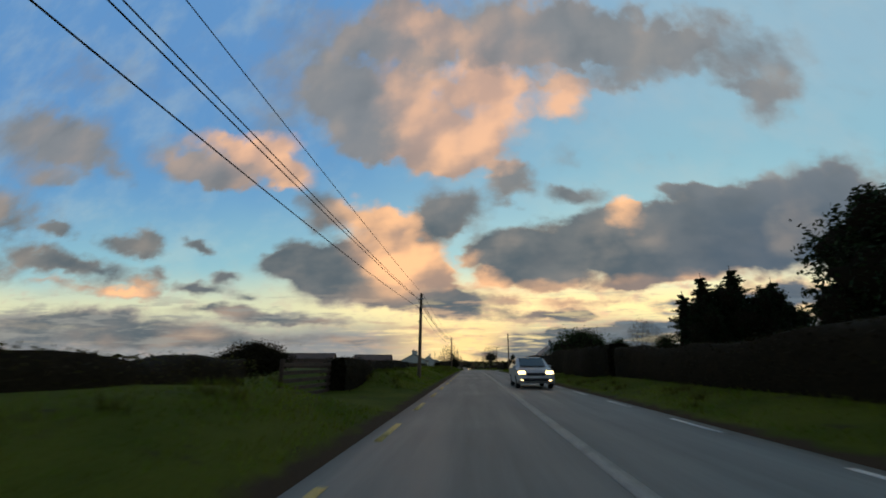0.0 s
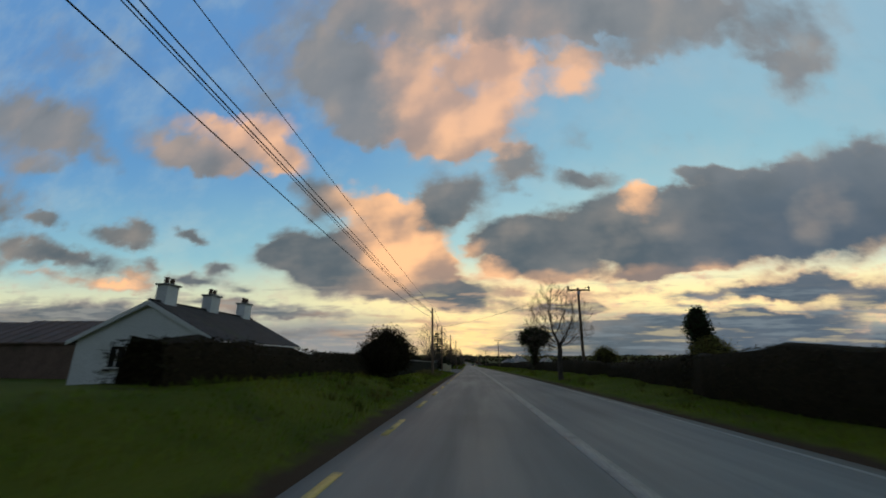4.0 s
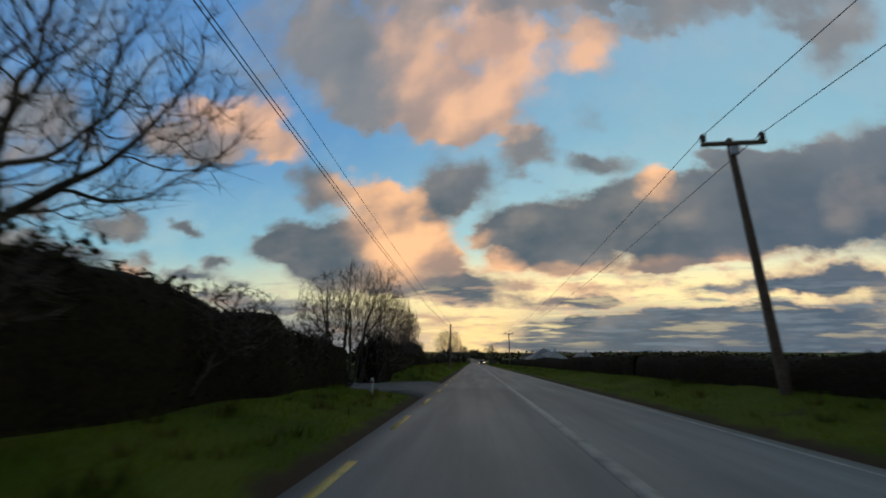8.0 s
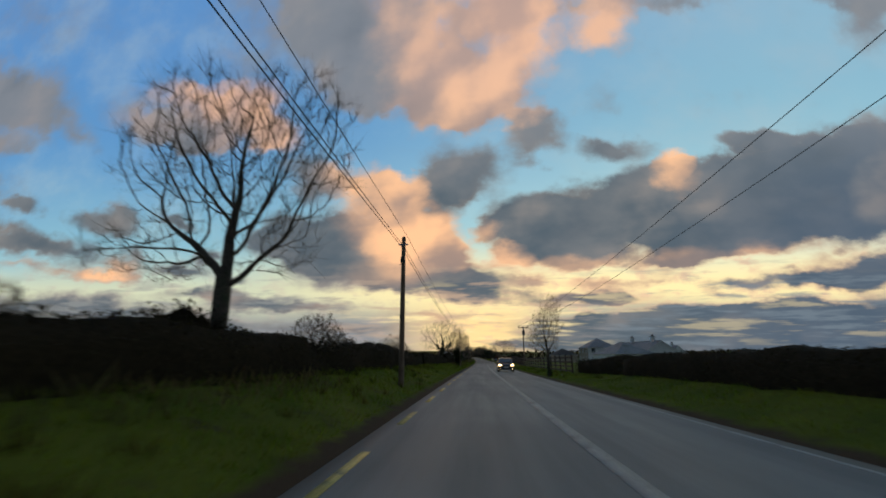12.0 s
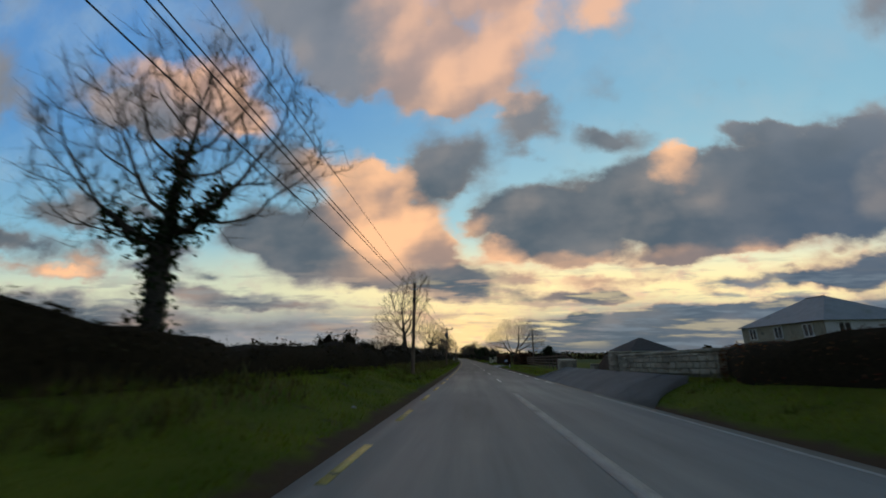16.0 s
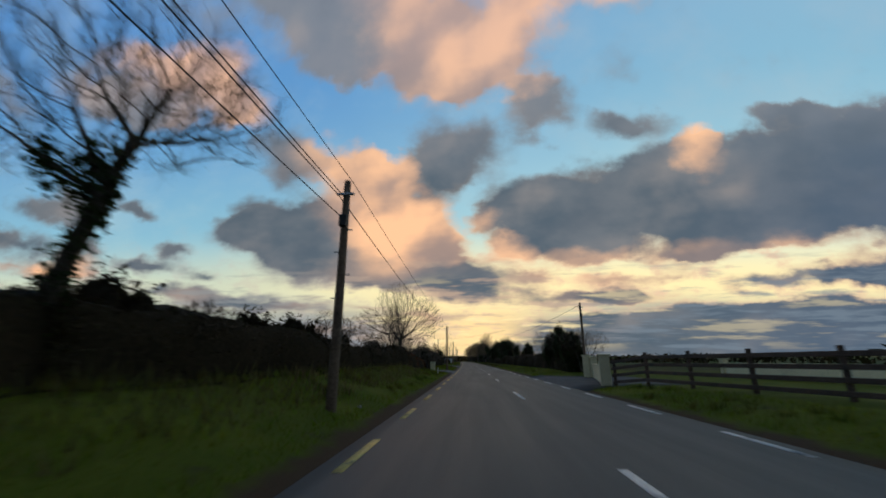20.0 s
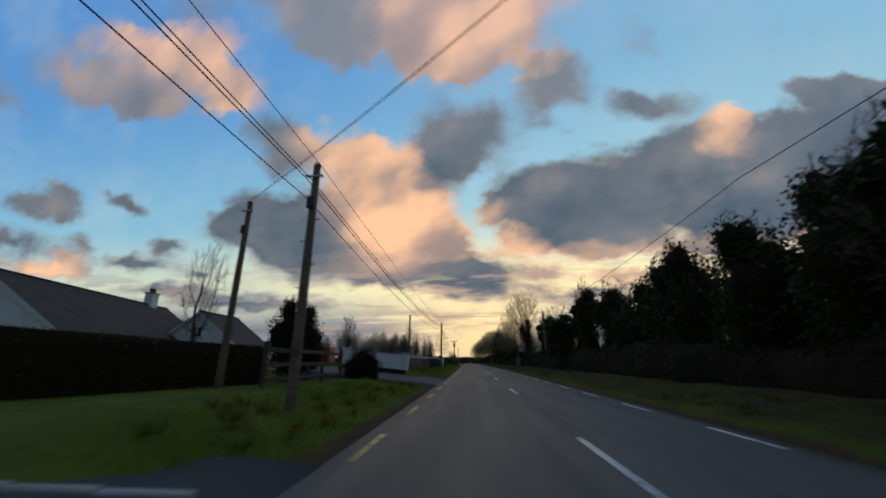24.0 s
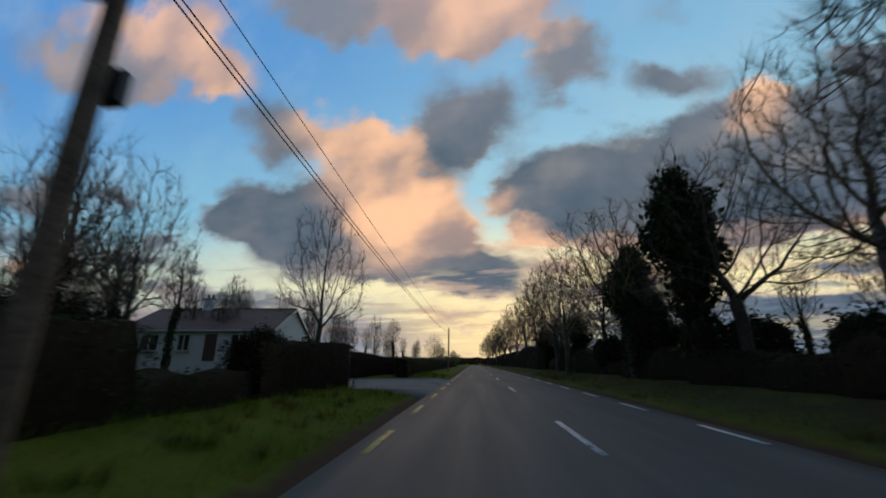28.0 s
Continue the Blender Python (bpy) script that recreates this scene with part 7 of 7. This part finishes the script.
for i, (t, d, h) in enumerate(((24.44, 10.4, 6.6), (24.6, 9.9, 6.2), (24.8, 9.9, 6.6), (24.95, 10.6, 6.2))):
    tree = evergreen(V * t, d, h, MASS, IVY, "broad ivy-smothered tree filling the thicket", turn=41 * i, wide=0.95, trunk_h=1.5)
    put("crown", T_FAR[1], TWIG, tree, "bare twigs above the ivy", Matrix.Translation((0, 0, 0.5)) @ Matrix.Diagonal((0.9, 0.9, 1.08, 1)))
for i, (t, d, h, sh) in enumerate(((22.4, 10, 5.5, T_FAR), (23.9, 11, 6.0, T_FAR), (24.75, 11, 7.0, T_ROUND), (26.62, 9.0, 7.4, T_OVAL), (26.9, 10, 6.0, T_FAR),
                                   (27.25, 9.0, 10.5, T_ROUND), (27.47, 8.9, 8.6, T_OVAL), (27.92, 8.8, 11.3, T_OVAL), (28.2, 8.8, 10.5, T_FAR), (28.36, 8.8, 10.6, T_ROUND), (28.62, 9.4, 10.4, T_ROUND), (28.9, 8.0, 10.6, T_IVY), (29.15, 8.6, 10.0, T_FAR), (29.4, 7.4, 11.0, T_FAR), (29.7, 8.0, 12.4, T_ROUND),
                                   (30.2, 8.0, 12.2, T_FAR), (30.7, 8.2, 13.0, T_TALL), (31.2, 8.0, 12.6, T_FAR), (31.8, 8.0, 13.0, T_FAR), (32.4, 8.0, 13.4, T_ROUND), (33.0, 7.6, 13.0, T_FAR), (33.8, 7.6, 13.4, T_FAR), (34.6, 7.4, 14.0, T_FAR), (35.6, 7.4, 14.0, T_FAR), (36.8, 7.4, 14.5, T_FAR))):
    bare_tree(V * t, d, h, sh, "leafless tree rising from the roadside thicket", 67 * i, 1.0, PALE_LIT_TWIG if i % 2 else TWIG)
for i, (t, d, h) in enumerate(((21.52, 9.8, 4.3), (21.6, 9.6, 4.4), (21.74, 9.8, 4.8), (21.9, 9.6, 4.4), (22.0, 9.8, 4.2))):
    bare_tree(V * t, d, h, T_SPRAY, "leafless shrub growing through a dark thicket", 77 * i, 1.2)
for t, d, h, turn in ((26.455, 8.4, 11.0, 0), (26.425, 8.6, 12.0, 40)):
    bare_tree(V * t, d, h, T_CLAD, "slender leafless tree with an ivy-clad trunk leaning over the road", turn, 0.95, lean=-8)
# left: bare rows behind the gardens
for i, (t, d, h, sh) in enumerate(((21.6, -7.5, 7.0, T_TALL), (21.8, -8.0, 7.4, T_ROUND), (22.0, -8.5, 6.8, T_TALL), (22.3, -9, 6.4, T_FAR), (22.6, -8, 5.6, T_TALL), (22.9, -8, 5.4, T_FAR), (23.4, -9, 5.0, T_TALL), (24.7, -12, 7.0, T_TALL))):
    bare_tree(V * t, d, h, sh, "bare garden tree behind the hedge", 59 * i, 0.8)
for i in range(24):
    bare_tree(V * (27.3 + 0.33 * i) + random.uniform(-2, 2), -random.uniform(14, 30), random.uniform(7.5, 11), (T_POLLARD, T_FAR, T_SLIM)[i % 3], "bare lopped tree in a row behind the gardens", 51 * i, random.uniform(0.6, 0.9))
for i, (t, d, h, sh) in enumerate(((28.4, -11.4, 9.0, T_VASE), (28.47, -10.4, 8.2, T_VASE), (28.8, -7.6, 10.3, T_VASE), (29.36, -13.2, 7.4, T_TALL), (29.44, -12.2, 6.8, T_TALL), (28.5, -14, 9.5, T_POLLARD))):
    bare_tree(V * t, d, h, sh, "tall bare tree by a gravel entrance", 83 * i, 0.85)
for i in range(30):
    bare_tree(V * (27.5 + 0.12 * i) + random.uniform(-2, 2), -random.uniform(17, 34), random.uniform(7.5, 10.5), (T_POLLARD, T_SLIM, T_FAR)[i % 3], "bare lopped tree in a row behind the gardens", 51 * i, random.uniform(0.55, 0.8))
rng_w = random.Random(77)
for i in range(26):
    bare_tree(V * (27.65 + 0.065 * i) + rng_w.uniform(-1, 1), -rng_w.uniform(17, 33), rng_w.uniform(6.5, 9.5), (T_POLLARD, T_SLIM, T_TALL)[i % 3], "slender bare tree in a row behind the gardens", 37 * i, rng_w.uniform(0.7, 1.0), PALE_LIT_TWIG if i % 3 == 1 else TWIG)
for i in range(24):
    evergreen(V * (26.98 + 0.15 * i) + rng_w.uniform(-2, 2), rng_w.uniform(9, 13), rng_w.uniform(2.2, 3.7), TUFT, IVY, "dark ivy thicket among roadside trees", 60 * i, rng_w.uniform(1.0, 1.6), name="ivy_bush", category="bush", trunk_h=0)
for i in range(6):
    bare_tree(V * (27.9 + 0.42 * i) + rng_w.uniform(-2, 2), rng_w.uniform(9.6, 11.5), rng_w.uniform(6.0, 8.0), T_IVY, "bare tree with an ivy-clad trunk in the roadside wood", 83 * i, 0.8)
for i in range(22):
    bare_tree(V * (26.75 + 0.19 * i) + rng_w.uniform(-1.5, 1.5), rng_w.uniform(10, 17), rng_w.uniform(6.0, 9.5), (T_FAR, T_SLIM, T_POLLARD)[i % 3], "pale leafless tree in the roadside wood", 77 * i, rng_w.uniform(0.7, 1.0), PALE_LIT_TWIG)
for i in range(9):
    bare_tree(V * (30.5 + 0.8 * i), -5.6 - random.uniform(0, 2), random.uniform(4.5, 6.5), T_FAR, "bare tree beside the road far ahead", 61 * i, 0.9, PALE_LIT_TWIG)

for i, (t, d, h, sh) in enumerate(((9.27, -7.0, 8.4, T_VASE), (9.36, -7.2, 7.9, T_VASE), (9.49, -6.5, 7.6, T_VASE), (9.62, -6.2, 6.4, T_SLIM), (9.68, -6.4, 6.8, T_SLIM))):
    bare_tree(V * t, d, h, sh, "bare tree with rising boughs in a roadside row", 53 * i, 0.95)

# ragged shrubs standing out of the uncut hedges
SHRUB_A = grown_shape(51, ((0, 6.0, 3.6, 3.8), (2.0, 5.0, 2.4, 3.0)), 0.08, 260, 0.5, girth=0.014, stems=3, thin=0.026, up=0.3)
SHRUB_B = grown_shape(57, ((-1.0, 6.0, 3.4, 3.6), (2.0, 6.0, 2.8, 2.6)), 0.2, 260, 0.5, girth=0.018, stems=2, thin=0.026, up=0.2)
rng_h = random.Random(31)
for t0, t1, d, h in ((7.95, 8.75, -6.0, 3.2), (8.95, 9.8, -5.7, 3.1), (16.7, 18.6, -5.5, 2.9), (18.7, 21.3, -5.5, 2.85), (11.9, 13.4, -5.6, 2.5), (22.2, 23.3, -5.6, 2.7), (9.9, 10.5, -6.2, 2.3)):
    s = V * t0
    while s < V * t1:
        if rng_h.random() < (0.7 if 16 < t0 < 19 else 0.35):
            evergreen(s, d - 0.5, h * rng_h.uniform(0.8, 1.05), TUFT, HEDGE_LEAF, "dark leafy shrub standing out of the hedge", rng_h.uniform(0, 360), rng_h.uniform(0.8, 1.3), name="shrub", category="shrub", trunk_h=0)
        else:
            bare_tree(s, d + rng_h.uniform(-0.4, 0.3), h * rng_h.uniform(0.9, 1.2), SHRUB_B if rng_h.random() < 0.45 else SHRUB_A, "ragged bare shrub standing out of the hedge", rng_h.uniform(0, 360), rng_h.uniform(1.1, 1.7), category="shrub")
        s += rng_h.uniform(1.6, 3.4)
for t, d, h in ((6.05, -8.2, 2.7), (6.2, -8.6, 3.0), (6.33, -8.0, 2.6)):
    evergreen(V * t, d, h, ROUND_BUSH, HEDGE_LEAF, "overgrown dark bush behind a garden wall", name="garden_bush", category="bush", trunk_h=0, turn=t * 90)

# far hedgerows and woods on the horizon
def far_row(name, s0, d0, s1, d1, h, n, seed, label):
    rng = np.random.default_rng(seed)
    t = rng.uniform(0, 1, n)
    s, d = s0 + (s1 - s0) * t + rng.normal(0, 3, n), d0 + (d1 - d0) * t + rng.normal(0, 3, n)
    lump = 0.55 + 0.45 * np.abs(np.sin(t * 41 + seed) * np.sin(t * 17.3))
    z = land_height(s, d) + h * rng.uniform(-0.05, 1, n) * lump
    pts = Pn(s, d, z)
    base = pts.mean(axis=0)
    v, q = leaf_quads(pts - base, h * 0.35, rng)
    tagged(put(name, mesh_from(name, v, q), HEDGE_LEAF, m=Matrix.Translation(base)), label, "trees", kind="stuff")


for i, (s0, d0, s1, d1, h, n) in enumerate(((700, -60, 900, -500, 7, 700), (420, -70, 560, -420, 5, 600), (120, -90, 260, -480, 5, 600), (1100, -500, 1150, 500, 9, 1500), (1500, -900, 1550, 900, 12, 1600), (560, 90, 620, 480, 6, 600),
                                            (360, 120, 430, 560, 5, 600), (850, 60, 900, 600, 8, 900), (250, -45, 250, -300, 4, 400), (1250, -30, 1300, 60, 9, 300), (300, 80, 720, 120, 3, 700))):
    far_row("far_hedgerow", s0, d0, s1, d1, h, n, 60 + i, "distant dark hedgerow with trees")

# small things on the verges
for t, d in ((8.57, -3.4), (18.56, 5.9), (21.58, -3.0)):
    mp = thing("marker_post", at(V * t, d, float(land_height(V * t, d))), "short white plastic marker post on the verge", "post", "marker posts")
    part("post", box(-0.05, 0.05, -0.03, 0.03, -0.1, 0.55, 0.015), FRAME_WHITE, mp)
    part("reflector", box(-0.035, 0.035, -0.036, -0.03, 0.38, 0.48), RED_STEEL, mp)
rng_l = random.Random(12)
for i in range(26):
    t, left_side = rng_l.uniform(0.2, 28), rng_l.random() < 0.5
    d = rng_l.uniform(-4.4, -2.5) if left_side else rng_l.uniform(5.6, 7.0)
    bm = bmesh.new()
    bmesh.ops.create_icosphere(bm, subdivisions=1, radius=0.07)
    for v in bm.verts:
        v.co = Vector((v.co.x * rng_l.uniform(0.6, 1.4), v.co.y * rng_l.uniform(0.6, 1.4), v.co.z * rng_l.uniform(0.3, 0.8)))
    me = bpy.data.meshes.new("pale_stone")
    bm.to_mesh(me)
    tagged(put("pale_stone", me, CONCRETE, m=at(V * t, d, float(land_height(V * t, d)) + 0.02)), "small pale stone lying in the verge grass", "stone", "verge stones")
bm = bmesh.new()
bmesh.ops.create_icosphere(bm, subdivisions=2, radius=0.22)
for v in bm.verts:
    v.co = Vector((v.co.x * 1.5, v.co.y, max(-0.05, v.co.z * 0.5))) * (1 + 0.35 * noise.noise(v.co * 9))
me = bpy.data.meshes.new("litter_bag")
bm.to_mesh(me)
tagged(put("litter_bag", me, plain("orange_plastic", (0.75, 0.16, 0.03), 0.4), m=at(V * 11 + 4.7, -4.3, float(land_height(V * 11 + 4.7, -4.3)) + 0.05, 0, 0.8)), "crumpled orange plastic bag in the grass", "litter")

# grass on the verges
TUFT_GRASS = leafy("rough_tuft_blade", (0.060, 0.075, 0.012), (0.150, 0.125, 0.030), 0.7, 0.35, 0.45)
for i, s0 in enumerate(range(-10, 700, 71)):
    grass_run("verge_grass", s0, s0 + 71, -2.35, -4.9, 150, 0.12, GRASS, 200 + i)
    # beyond 500 m the right verge takes darker blades, coloured for the thicket's shade
    grass_run("verge_grass", s0, s0 + 71, 5.45, 7.6, 130 if s0 < 500 else 80, 0.11, GRASS if s0 < 500 else TUFT_GRASS, 300 + i)
for i, s0 in enumerate(range(-10, 700, 142)):
    tufts("rough_verge_tufts", s0, s0 + 142, -2.7, -4.9, 1.1, 500 + i)
    tufts("rough_verge_tufts", s0, s0 + 142, 5.7, 7.3, 0.6, 600 + i)
for i, (s0, s1, d0, d1) in enumerate(((V * 14.6, V * 16.4, -3.5, -4.8), (V * 10.6, V * 12.5, -3.8, -4.8), (V * 17.0, V * 21.3, -3.3, -4.9), (V * 5.5, V * 5.9, -3, -5))):
    grass_run("dry_verge_grass", s0, s1, d0, d1, 60, 0.3, DRY_GRASS, 400 + i)
